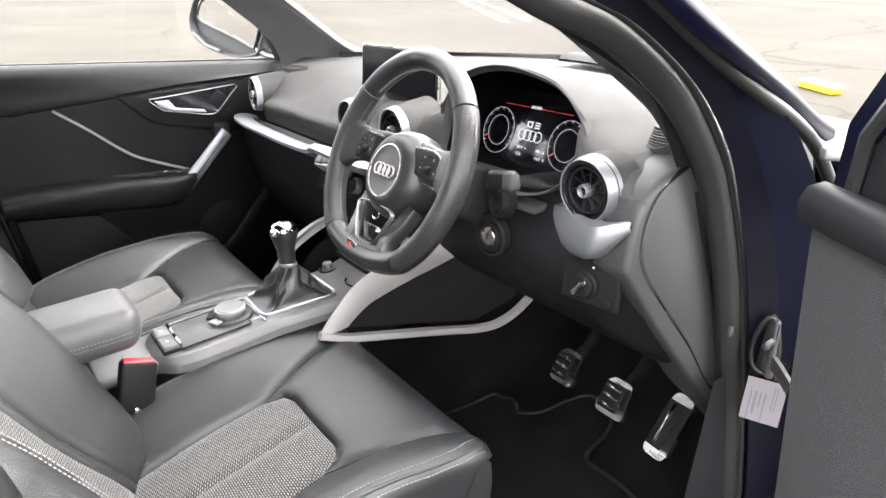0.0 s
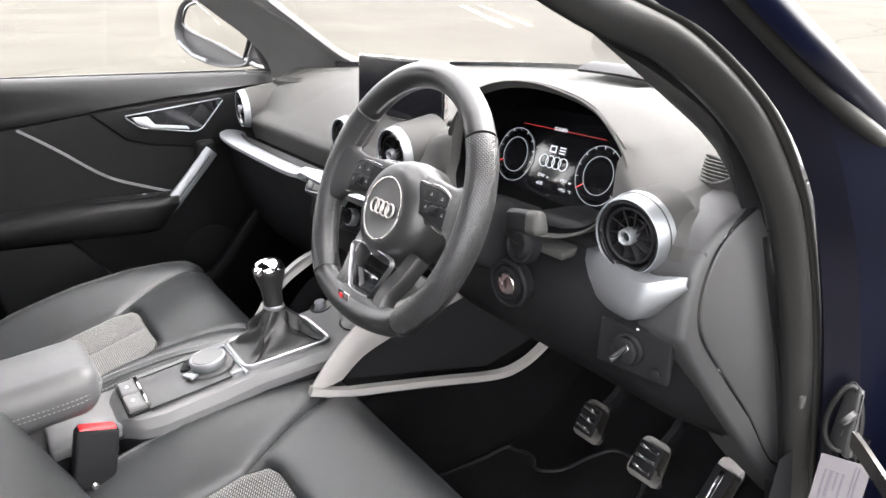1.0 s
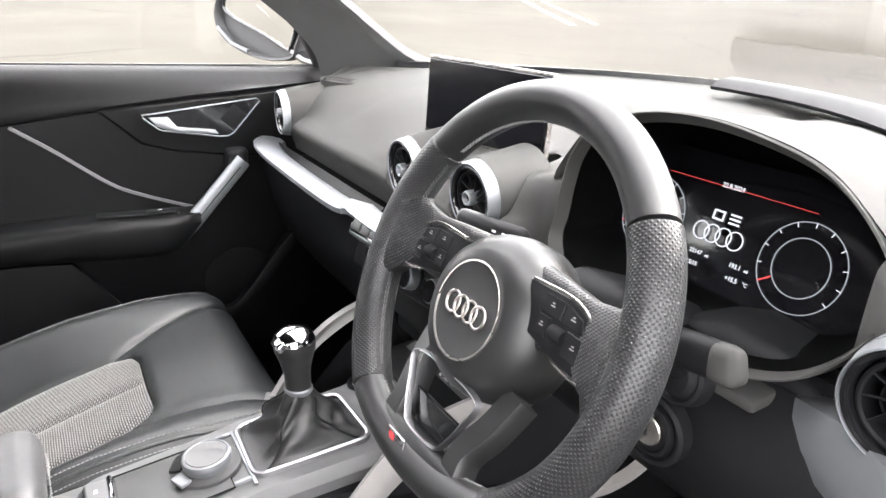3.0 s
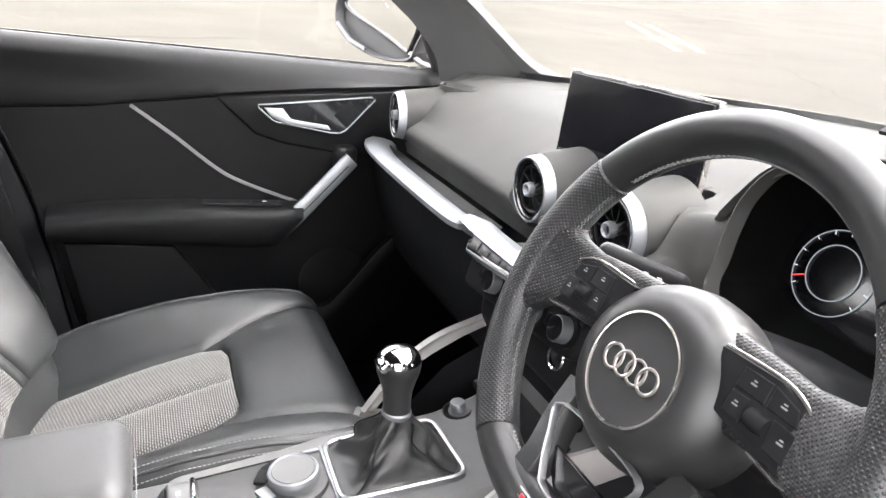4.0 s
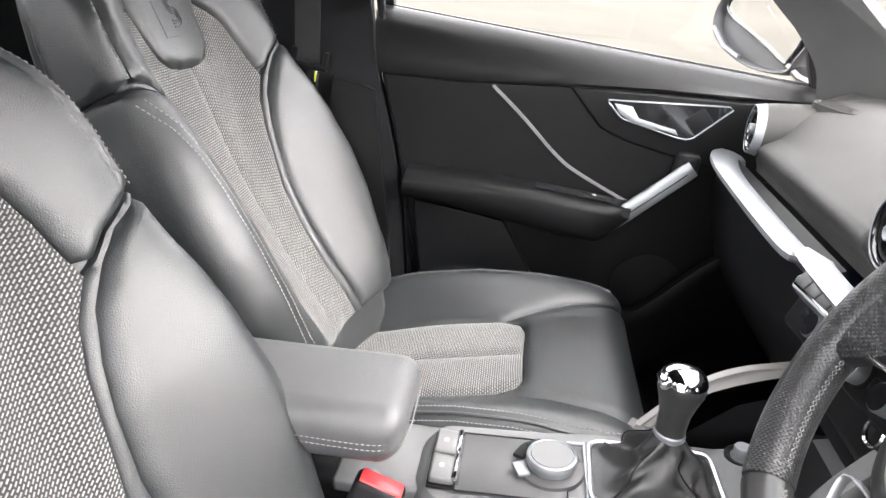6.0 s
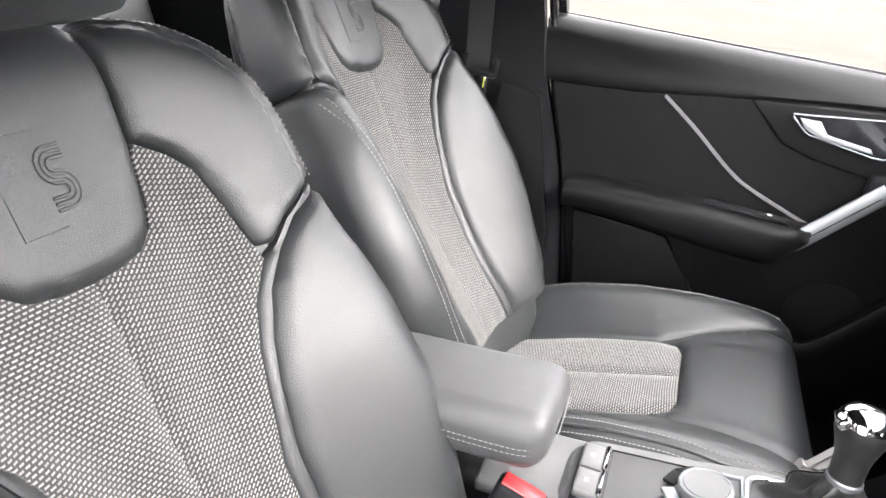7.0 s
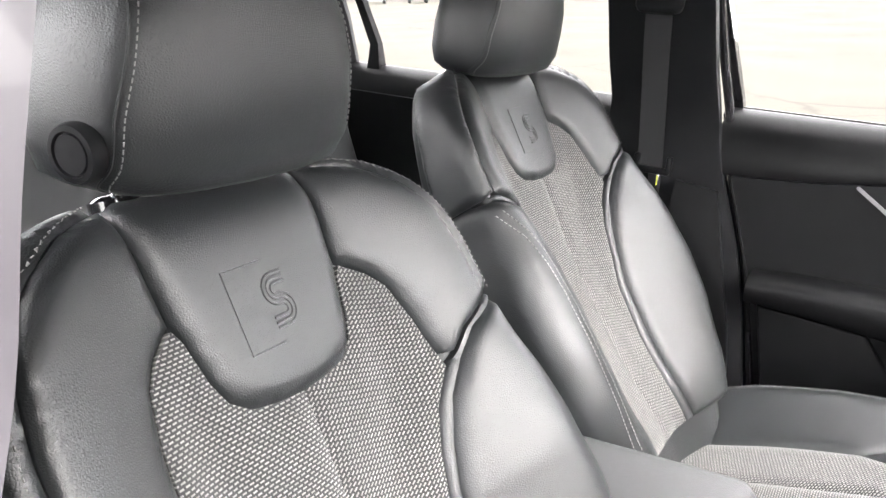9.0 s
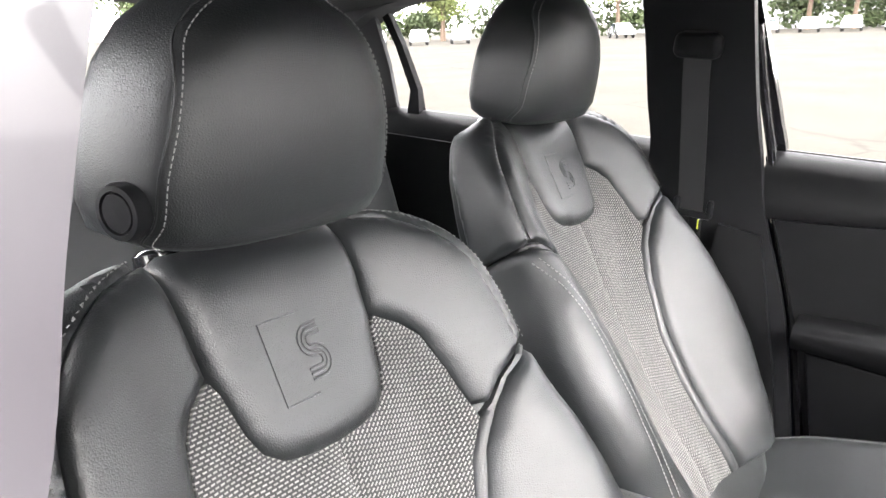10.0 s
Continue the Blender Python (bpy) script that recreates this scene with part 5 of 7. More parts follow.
# silver struts between console and dash
for s, x0, x1 in ((1, .142, .205), (-1, -.142, -.205)):
    st = thing("console_strut", (s * .15, 0, .55), "satin aluminium strut between console and dashboard", "trim", "console struts")
    zs = .024
    fx = lambda y: interp(y, [(-.18, x0), (.28, x1)])
    up_ = [(-.178, .566), (-.145, .612), (-.11, .652), (-.065, .680), (.0, .700), (.124, .735), (.20, .76)]
    inn = [(-.120, .570), (-.095, .595), (-.064, .616), (.014, .648), (.06, .664), (.14, .695), (.20, .72)]
    A = [Vector((fx(y), y, z + zs)) for y, z in [(p.x, p.y) for p in spline([(a, b, 0) for a, b in up_], 4)]]
    Bn = [Vector((fx(y) - s * .006, y, z + zs)) for y, z in [(p.x, p.y) for p in spline([(a, b, 0) for a, b in inn], 4)]]
    if s < 0:
        Bn = [a.lerp(b, .45) for a, b in zip(A, Bn)]
    rows = [[a, a.lerp(b, .33) + Vector((s * .006, 0, 0)), a.lerp(b, .66) + Vector((s * .006, 0, 0)), b] for a, b in zip(A, Bn)]
    part("strut_band", sheet(rows, .008), STRUT, st, "broad satin band", angle=50)
    low = [(-.178, .566), (-.13, .552), (-.088, .546), (.05, .530), (.165, .516), (.22, .525), (.265, .553), (.30, .59)]
    lp = [Vector((fx(p.x) + s * .002, p.x, p.y + zs)) for p in spline([(a, b, 0) for a, b in low], 5)]
    part("strut_rail", sweep(lp, [(-.007, -.008), (.007, -.008), (.008, .004), (.004, .008), (-.007, .008)], up=(s, 0, 0)), STRUT, st, "satin lower rail")
    part("strut_lining", ([(fx(y) - s * .03, y, z + zs) for y, z in ((-.14, .56), (.02, .54), (.17, .52), (.27, .56), (.2, .74), (.05, .69), (-.06, .64))] , [list(range(7))]), HARD, st, "dark lining behind the strut")

# armrest and buckle
arm = thing("armrest", (.012, -.64, .55), "padded black leather centre armrest", "armrest")
av, af = rbox(.142, .345, .080, .026, 5)
av = [(x * (1 + .04 * (y > .1)), y, z + (.010 * y / .17 if z > 0 else .026 * max(0, y / .17) ** 2) + (.004 * (1 - (x / .075) ** 2) if z > 0 else 0)) for x, y, z in av]
amx = Matrix.Translation((.024, -.640, .632)) @ Matrix.Rotation(radians(3), 4, 'X')
ap = part("armrest_pad", (av, af), ARM_LEATHER, arm, "padded leather lid", m=amx, angle=60)


def arm_line(off):
    return [(.0755, -.15, off), (.0765, 0, off), (.0775, .12, off + .004), (.070, .158, off + .006), (.045, .1745, off + .008), (0, .1755, off + .008), (-.045, .1745, off + .008)]


for off in (.004, .011):
    P = spline(arm_line(off), 8)
    V, F = [], []
    run = 0
    for a, b in zip(P, P[1:]):
        L_ = (b - a).length
        k = math.ceil(run / .006) * .006 - run
        while k < L_:
            c = a + (b - a) * (k / L_)
            t = (b - a).normalized() * .0017
            v, f = sweep([c - t, c + t], circle2(.00055, 5))
            F += [[q + len(V) for q in g] for g in f]
            V += v
            k += .006
        run += L_
    part("stitching", (V, F), THREAD_DARK, ap, "grey stitching", m=amx, flat=True)
buckle = thing("seat_belt_buckle", (.07, -.51, .48), "black seat belt buckle with a red button", "seat belt buckle")
bkm = Matrix.Translation((.094, -.492, .556)) @ Matrix.Rotation(radians(-10), 4, 'Y') @ Matrix.Rotation(radians(-12), 4, 'X')
part("buckle_body", rbox(.036, .058, .088, .007, 3, (.92, 1.0)), HARD, buckle, "black buckle", m=bkm)
part("release_button", moved(rbox(.026, .050, .010, .003), Matrix.Translation((0, 0, .041))), RED, buckle, "red release button", m=bkm)
part("buckle_stem", moved(rbox(.012, .028, .12, .004), Matrix.Translation((0, 0, -.10))), HARD, buckle, m=bkm)
part("buckle_rivet", moved(lathe([(.0, 0), (.006, 0), (.005, .003), (0, .004)], 16), Matrix.Translation((.019, .0, -.036)) @ Matrix.Rotation(radians(90), 4, 'Y')), CHROME, buckle, m=bkm)

# ---- floor, pedals, mats ----
floor = thing("car_floor", (0, -.6, .30), "black carpeted car floor", "floor", kind="structure")
rows = []
for y, z in ((-2.0, .36), (-1.05, .34), (-.9, .31), (.12, .31), (.30, .36), (.48, .50), (.60, .70)):
    rows.append([(x, y, z + (.10 if abs(x) < .12 else .0) + (.02 if abs(x) > .66 else 0)) for x in (-.76, -.70, -.66, -.40, -.14, -.11, .11, .14, .40, .66, .70, .76)])
part("carpet", sheet(rows, .015), CARPET, floor, "black carpet", angle=30)
mat_ = thing("floor_mat", (.42, .08, .33), "black carpet floor mat with a bound edge in the footwell", "floor mat")
outl = [(.17, -.22), (.66, -.22), (.66, .10), (.632, .19), (.56, .215), (.475, .215), (.452, .235), (.44, .30), (.40, .345), (.34, .345), (.315, .30), (.30, .245), (.265, .215), (.235, .23), (.20, .22), (.17, .17)]
po_ = spline([(a, b, 0) for a, b in outl], 4, closed=True)


def mz(y):
    return .334 + max(0, y - .12) * .28


mv, mf = prism([(p.x, p.y) for p in po_], .010, .003)
part("mat_carpet", ([(x, z, mz(z) - y + .0) for x, y, z in mv], mf), CARPET, mat_, "short black pile", angle=40)
part("mat_edge", sweep([(p.x, p.y, mz(p.y)) for p in po_], circle2(.004, 6), closed=True), HARD, mat_, "bound edge")


def pedal(name, c, w, h, lean, yaw, lab, bars):
    p = thing(name, c, lab, "pedal", "pedals")
    m = Matrix.Translation(c) @ Matrix.Rotation(radians(yaw), 4, 'Z') @ Matrix.Rotation(radians(90 - lean), 4, 'X')
    k = .78 if bars == 3 else .9
    plate = [(-w / 2 * k, -h / 2), (w / 2 * k, -h / 2), (w / 2, h / 2), (-w / 2, h / 2)]
    soft = []
    for i, q in enumerate(plate):
        a, b, c_ = Vector(plate[i - 1]), Vector(q), Vector(plate[(i + 1) % 4])
        ra, rc = (a - b).normalized() * .012, (c_ - b).normalized() * .012
        soft += [b + ra, b + (ra + rc) * .3, b + rc]
    v, f = prism([tuple(q) for q in soft], .012, .003)
    part("steel_plate", moved((v, f), Matrix.Rotation(radians(90), 4, 'X') @ Matrix.Translation((0, -.012, 0))), STEEL, p, "steel pedal plate", m=m)
    part("rubber_pad", moved(rbox(w * .66, h * .72, .004, .0018), Matrix.Translation((0, 0, .0125))), HARD, p, "black rubber pad", m=m)
    for i in range(bars):
        if bars == 3:
            b = moved(rbox(w * .52, .008, .003, .001), Matrix.Translation((0, -h * .24 + h * .24 * i, .0155)))
        else:
            b = moved(rbox(.009, h * .66, .003, .001), Matrix.Translation((0, 0, .0155)))
        part("steel_bar", b, CHROME, p, m=m)
    arm_top = Vector(c) + Vector((0, .13, .12))
    part("pedal_arm", sweep([Vector(c) + Vector((0, .012, 0)), Vector(c) + Vector((0, .06, .03)), arm_top], [(-.006, -.012), (.006, -.012), (.006, .012), (-.006, .012)]), GLOSS, p, "black pedal arm")
    return p


pedal("clutch_pedal", (.347, .262, .494), .064, .070, 30, 0, "steel clutch pedal with rubber strips", 3)
pedal("brake_pedal", (.472, .268, .484), .070, .072, 30, 0, "steel brake pedal with rubber strips", 3)
pedal("accelerator_pedal", (.580, .292, .474), .052, .125, 34, -6, "tall steel accelerator pedal with a rubber strip", 1)
part("footwell_wall", ([(.17, .42, .30), (.74, .42, .30), (.74, .50, .75), (.17, .50, .75)], [[0, 1, 2, 3]]), CARPET, floor, "black carpeted bulkhead")
part("kick_panel", ([(.715, .14, .30), (.715, .50, .30), (.715, .50, .70), (.715, .19, .66)], [[0, 1, 2, 3]]), HARD, floor, "black kick panel")
part("tunnel_carpet", ([(.135, -.5, .30), (.165, .50, .30), (.155, .50, .66), (.125, -.2, .50)], [[0, 1, 2, 3]]), CARPET, floor, "carpeted tunnel side")
part("tunnel_carpet", ([(-.135, -.5, .30), (-.165, .50, .30), (-.155, .50, .66), (-.125, -.2, .50)], [[3, 2, 1, 0]]), CARPET, floor, "carpeted tunnel side")
part("passenger_bulkhead", ([(-.17, .40, .30), (-.76, .40, .30), (-.76, .50, .75), (-.17, .50, .75)], [[0, 1, 2, 3]]), CARPET, floor, "black carpeted bulkhead")

# ---- passenger door ----
pdoor = thing("passenger_door", (-.74, -.3, .40), "closed passenger door with a black trim panel", "car door")


def z_waist(y):
    return interp(y, [(-.76, .885), (-.54, .904), (-.307, .938), (-.156, .957), (.107, .983), (.2, .99)])


rows = []
for i in range(30):
    y = -.725 + .885 * i / 29
    zw = z_waist(y)
    rows.append([(-.792, y, .990), (-.790, y, 1.006), (-.782, y, 1.011), (-.768, y, 1.010), (-.745, y, 1.002), (-.722, y, .982), (-.708, y, (.985 + zw) / 2), (-.700, y, zw + .006), (-.703, y, zw), (-.715, y, zw - .002)])
part("waist_rail", sheet(rows, .006), DOORSKIN, pdoor, "soft black waist rail", angle=50)


def y_rear(z):
    return interp(z, [(.30, -.53), (.46, -.562), (.70, -.617), (.91, -.690), (1.0, -.708), (1.02, -.71)])


rows = []
for j in range(22):
    k = j / 21
    row = []
    for i in range(28):
        u = i / 27
        yy = y_rear(.30 + .6 * k) + (.30 - y_rear(.30 + .6 * k)) * u
        zz = .30 + (z_waist(yy) - .002 - .30) * k
        row.append((-.712 - .018 * max(0, (.62 - zz) / .3), yy, zz))
    rows.append(row)
part("door_card", sheet(rows, .01), DOORSKIN, pdoor, "black vinyl door card", angle=50)
# woven field between waist rail and the silver line
SL = [(-.474, .909), (-.404, .860), (-.326, .800), (-.276, .773), (-.175, .737), (-.099, .713), (.022, .662)]
sl = spline([(-.7015, a, b) for a, b in SL], 6)
rows = [[Vector((-.7085, p.y, p.z)), Vector((-.7055, p.y, p.z + .25 * (z_waist(p.y) - .004 - p.z))), Vector((-.7055, p.y, p.z + .75 * (z_waist(p.y) - .004 - p.z))), Vector((-.7065, p.y, z_waist(p.y) - .004))] for p in sl]
part("woven_field", sheet(rows), WEAVE, pdoor, "dark woven trim field")
part("silver_line", sweep(sl[:-8], [(-.003, -.003), (.003, -.003), (.003, .003), (-.003, .003)], up=(1, 0, 0)), TRIM_LINE, pdoor, "thin grey metal line")
# armrest
rows = []
for i in range(28):
    y = -.612 + .452 * i / 27
    e = sstep((y + .215) / .05)
    zt = interp(y, [(-.612, .720), (-.519, .730), (-.361, .738), (-.188, .736), (-.16, .737)])
    zb = interp(y, [(-.612, .664), (-.509, .662), (-.268, .650), (-.21, .652), (-.175, .682), (-.16, .70)])
    xo = -.640 - .012 * e
    rows.append([(-.712, y, zt), (-.690, y, zt), (-.655, y, zt - .006), (xo - .004, y, zt - .013), (xo, y, zt - .022), (xo - .003, y, zb + .016), (xo - .018, y, zb), (-.712, y, zb - .004)])
part("door_armrest", loft(rows), DOORSKIN, pdoor, "padded black armrest", angle=40)
wsw = part("window_switch", moved(rbox(.018, .052, .006, .002), Matrix.Translation((-.672, -.235, .739)) @ Matrix.Rotation(radians(4), 4, 'Y')), HARD, pdoor, "window switch")
part("switch_plate", moved(rbox(.034, .15, .003, .001), Matrix.Translation((-.680, -.275, .7365))), HARD, pdoor)
part("switch_mark", moved(rbox(.004, .008, .001, 0), Matrix.Translation((-.672, -.235, .7425))), WHITE, wsw)
# pull handle
a, b = Vector((-.668, -.184, .700)), Vector((-.672, -.066, .833))
t = (b - a).normalized()
part("pull_handle", sweep([a - t * .006, a, a + t * .01, (a + b) / 2, b - t * .015, b], [(-.016, -.006), (.016, -.006), (.017, .002), (.011, .006), (-.011, .006), (-.017, .002)], up=(1, 0, 0), scale=[.9, 1, 1.05, 1, 1, .93]), SATIN, pdoor, "satin aluminium pull handle", angle=40)
part("pull_groove", sweep([a + Vector((.0068, 0, 0)) + t * .02, b + Vector((.0068, 0, 0)) - t * .015], [(.0015, -.001), (.003, -.001), (.003, .0006), (.0015, .0006)], up=(1, 0, 0)), HARD, pdoor)
part("pull_foot", moved(rbox(.03, .05, .05, .014, 3), Matrix.Translation((-.695, -.075, .832))), HARD, pdoor)
# release handle in its metal-edged bezel
hb_ = [(-.252, .926), (-.225, .929), (-.030, .956), (-.022, .951), (-.078, .886), (-.09, .880), (-.108, .880), (-.215, .895), (-.224, .899), (-.250, .920)]
part("handle_bezel", sweep([(-.6945, y, z) for y, z in hb_], circle2(.0015, 8), closed=True, up=(1, 0, 0)), SATIN, pdoor, "thin satin bezel")
bz, bf = prism([(y, z) for y, z in hb_][::-1], .012, 0)
part("handle_well", ([(-.6962 - y, x, z) for x, y, z in bz], bf), GLOSS, pdoor, "dark handle recess")
lev = [(-.240, .921), (-.205, .922), (-.188, .902), (-.115, .894), (-.108, .885), (-.198, .893), (-.228, .905)]
lv, lf = prism(lev[::-1], .008, .002)
part("door_release", ([(-.690 - y, x, z) for x, y, z in lv], lf), SATIN, pdoor, "satin metal release lever")
part("lock_key", moved(rbox(.004, .04, .042, .0015), Matrix.Translation((-.697, -.075, .917)) @ Matrix.Rotation(radians(-42), 4, 'X')), HARD, pdoor)
# raised shell round the bezel
shell = [(-.33, .936), (-.285, .895), (-.255, .868), (-.20, .852), (-.02, .830), (.12, .825), (.12, .982), (-.2, .950)]
sv, sf = prism(shell[::-1], .012, .006, 3)
part("handle_shell", ([(-.698 - y, x, z) for x, y, z in sv], sf), DOORSKIN, pdoor, "black moulding round the handle", angle=40)
# lower pocket
pk = [(-.592, .652), (-.400, .645), (-.30, .515), (-.55, .47)]
pv_, pf_ = prism(pk[::-1], .014, .006, 3)
part("pocket_panel", ([(-.688 - y, x, z) for x, y, z in pv_], pf_), DOORSKIN, pdoor, "raised lower panel", angle=40)
pl = spline([(-.66, -.52, .49), (-.655, -.36, .50), (-.65, -.18, .512), (-.65, -.107, .508), (-.65, -.066, .541), (-.66, .018, .640), (-.67, .09, .70)], 5)
part("pocket_lip", sweep(pl, [(-.016, -.012), (.016, -.012), (.018, .006), (.006, .012), (-.012, .010)], up=(1, 0, .3)), DOORSKIN, pdoor, "curved pocket edge", angle=40)
part("pocket_wall", sheet([[p, p + Vector((-.004, 0, -.09)), p + Vector((-.02, 0, -.19))] for p in pl], .006), DOORSKIN, pdoor)
part("speaker_cover", moved(lathe([(.075, -.006), (.075, .002), (.068, .005), (.0, .004)], 32), Matrix.Translation((-.705, -.075, .56)) @ Matrix.Rotation(radians(90), 4, 'Y')), WEAVE, pdoor, "round speaker cover")
# window: rear frame, belt seal and glass
part("glass_run", sweep([(-.79, -.71, .98), (-.785, -.715, 1.02), (-.70, -.755, 1.20), (-.66, -.775, 1.29)], [(-.010, -.012), (.010, -.012), (.010, .012), (-.010, .012)], up=(0, 1, 0)), GLOSS, pdoor, "black window frame")
part("belt_seal", sweep([(-.790, -.71, 1.010), (-.790, .14, 1.013)], [(-.006, -.004), (.006, -.004), (.004, .003), (-.004, .003)]), RUBBER, pdoor, "black window seal")
part("window_pane", sheet([[(-.797, -.71, .98), (-.797, .12, .98)], [(-.770, -.735, 1.08), (-.768, .06, 1.08)], [(-.72, -.755, 1.18), (-.715, -.06, 1.18)], [(-.655, -.78, 1.29), (-.65, -.25, 1.29)]], .004), GLASS, pdoor, "clear side window").visible_shadow = False
part("mirror_sail", ([(-.785, .13, 1.005), (-.785, .24, 1.005), (-.755, .06, 1.13), (-.770, .13, 1.005), (-.770, .24, 1.005), (-.742, .06, 1.13)], [[0, 1, 2], [5, 4, 3], [0, 3, 4, 1], [1, 4, 5, 2], [2, 5, 3, 0]]), HARD, pdoor, "black mirror sail")
part("door_skin", sheet([[(-.80, -.74, .30), (-.80, .30, .30)], [(-.87, -.74, .45), (-.87, .30, .45)], [(-.88, -.74, .70), (-.88, .30, .70)], [(-.86, -.74, .92), (-.86, .30, .92)], [(-.80, -.74, 1.00), (-.80, .30, 1.00)]], .01), PAINT, pdoor, "navy outer skin")

# passenger door mirror
mir = thing("door_mirror", (-.90, .07, 1.0), "navy door mirror with a dark lower cover and bright glass", "wing mirror")


mm = Matrix.Translation((-1.045, .08, 1.100)) @ Matrix.Rotation(radians(19.3), 4, 'Z')
RIM = [(-.175, .038), (-.188, .0), (-.172, -.043), (-.103, -.078), (.011, -.097), (.133, -.087), (.161, -.053), (.189, .004), (.178, .058), (.125, .092), (0, .103), (-.105, .092), (-.150, .072)]
PANE = [(-.128, .008), (-.127, .046), (-.085, .075), (.02, .086), (.10, .078), (.148, .055), (.156, .012), (.122, -.056), (.100, -.062), (.02, -.035)]


def mirror_ring(d, k, dz=0.0, pts=RIM):
    P = spline([(a, 0, b) for a, b in pts], 4, closed=True)
    return [(p.x * k, d, p.z * k + dz) for p in P]


part("mirror_housing", loft([mirror_ring(*q) for q in ((.135, .30), (.125, .52), (.100, .76), (.055, .94), (.015, 1.0), (-.004, 1.0), (-.010, .975), (-.006, .93), (.012, .90))]), HARD_GREY, mir, "dark grey housing", m=mm, angle=50)
gm_ = mm @ Matrix.Rotation(radians(5), 4, 'X')
part("mirror_glass", loft([mirror_ring(-.001, 1.0, 0, PANE), mirror_ring(-.004, .99, 0, PANE)]), material("mirror_silver", (.9, .9, .9), .02, metal=1.0, blotch=0.0), mir, "bright mirror glass", m=gm_)
part("mirror_lip", sweep(mirror_ring(-.003, 1.02, 0, PANE), circle2(.005, 8), closed=True, up=(0, 1, 0)), GLOSS, mir, "gloss black rim", m=gm_)
part("mirror_cap", loft([mirror_ring(*q) for q in ((.138, .31, .006), (.128, .54, .006), (.103, .78, .005), (.058, .955, .003), (.030, .995, .002))], caps=False), STEEL, mir, "pale silver cap", m=mm)
part("indicator_strip", sweep([(-.165, -.012, -.030), (-.10, -.014, -.066), (-.03, -.014, -.080)], [(-.004, -.003), (.004, -.003), (.004, .003), (-.004, .003)], up=(0, 1, 0)), SATIN, mir, "pale indicator strip", m=mm)
part("mirror_arm", sweep([(-.80, .17, 1.01), (-.87, .15, 1.015), (-.93, .14, 1.03)], circle2(.022, 10, 1, .6)), GLOSS, mir)

# ---- body: pillars, roof, glass ----
body = thing("car_body", (0, -.5, .2), "navy car body with black pillar trims and dark roof lining", "car body")


def slab(rail_a, rail_b, thick=.012, n=4):
    A, B_ = spline(rail_a, n), spline(rail_b, n)
    return sheet([[a, a.lerp(b, .35), a.lerp(b, .7), b] for a, b in zip(A, B_)], thick)


# left front pillar
pa = part("pillar_trim", slab([(-.735, .130, 1.005), (-.726, .110, 1.06), (-.720, .062, 1.112), (-.715, .006, 1.155), (-.665, -.13, 1.24), (-.60, -.33, 1.345)],
                              [(-.600, .345, 1.042), (-.60, .268, 1.070), (-.60, .19, 1.122), (-.60, .112, 1.178), (-.585, -.02, 1.262), (-.55, -.22, 1.36)], .02), LINING_GREY, body, "grained front pillar trim", angle=50)
# slatted tweeter cover set in the pillar trim
TW = [Vector(p) for p in ((-.689, .151, 1.066), (-.648, .188, 1.080), (-.653, .231, 1.045), (-.709, .184, 1.025))]
nrm = (TW[1] - TW[0]).cross(TW[3] - TW[0]).normalized()
if nrm.x < 0:
    nrm = -nrm
tw_at = lambda u, v, h: TW[0].lerp(TW[1], u).lerp(TW[3].lerp(TW[2], u), v) + nrm * h
# plate in VOID: slat shade is in its colour
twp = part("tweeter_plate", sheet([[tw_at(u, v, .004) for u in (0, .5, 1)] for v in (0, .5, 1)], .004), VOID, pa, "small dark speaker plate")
for k in range(9):
    v = .06 + .11 * k
    q = [tw_at(.03, v, .003), tw_at(.97, v, .003), tw_at(.97, v + .055, .003), tw_at(.03, v + .055, .003)]
    part("slat", (q + [p + nrm * .004 for p in q], [[4, 5, 6, 7], [0, 1, 5, 4], [1, 2, 6, 5], [2, 3, 7, 6], [3, 0, 4, 7]]), LINING_GREY, twp, flat=True)
# right front pillar: trim between windscreen and door seal
RS = Matrix.Translation((-.035, .026, -.012))
part("pillar_trim", slab([(.60, -.36, 1.34), (.627, -.170, 1.222), (.630, -.075, 1.167), (.630, .028, 1.108), (.635, .112, 1.056), (.646, .155, 1.004), (.655, .168, .972)],
                         [(.690, -.36, 1.285), (.688, -.170, 1.188), (.690, -.060, 1.140), (.692, .030, 1.088), (.690, .086, 1.015), (.687, .121, .963), (.685, .136, .943)], .02), HARD, body, "black front pillar trim", angle=50)
part("pillar_inner", slab([(.59, -.31, 1.36), (.607, -.10, 1.222), (.613, .0, 1.160), (.617, .09, 1.103), (.622, .17, 1.045)],
                          [(.60, -.36, 1.34), (.629, -.10, 1.182), (.630, .0, 1.124), (.632, .07, 1.082), (.646, .155, 1.004)], .01), HARD, body, angle=50)
part("sill_trim", slab([(.690, .085, .985), (.700, .120, .93), (.700, .165, .82), (.700, .225, .622), (.70, .26, .50), (.70, .27, .42)],
                       [(.718, .108, .965), (.722, .135, .90), (.722, .178, .80), (.722, .236, .64), (.722, .27, .50), (.72, .285, .42)], .015), HARD, body, "black side trim strip", angle=50, m=RS)
part("trim_joint", moved(rbox(.03, .035, .002, 0), Matrix.Translation((.712, .115, .963)) @ Matrix.Rotation(radians(-20), 4, 'X')), GLOSS, body, m=RS)
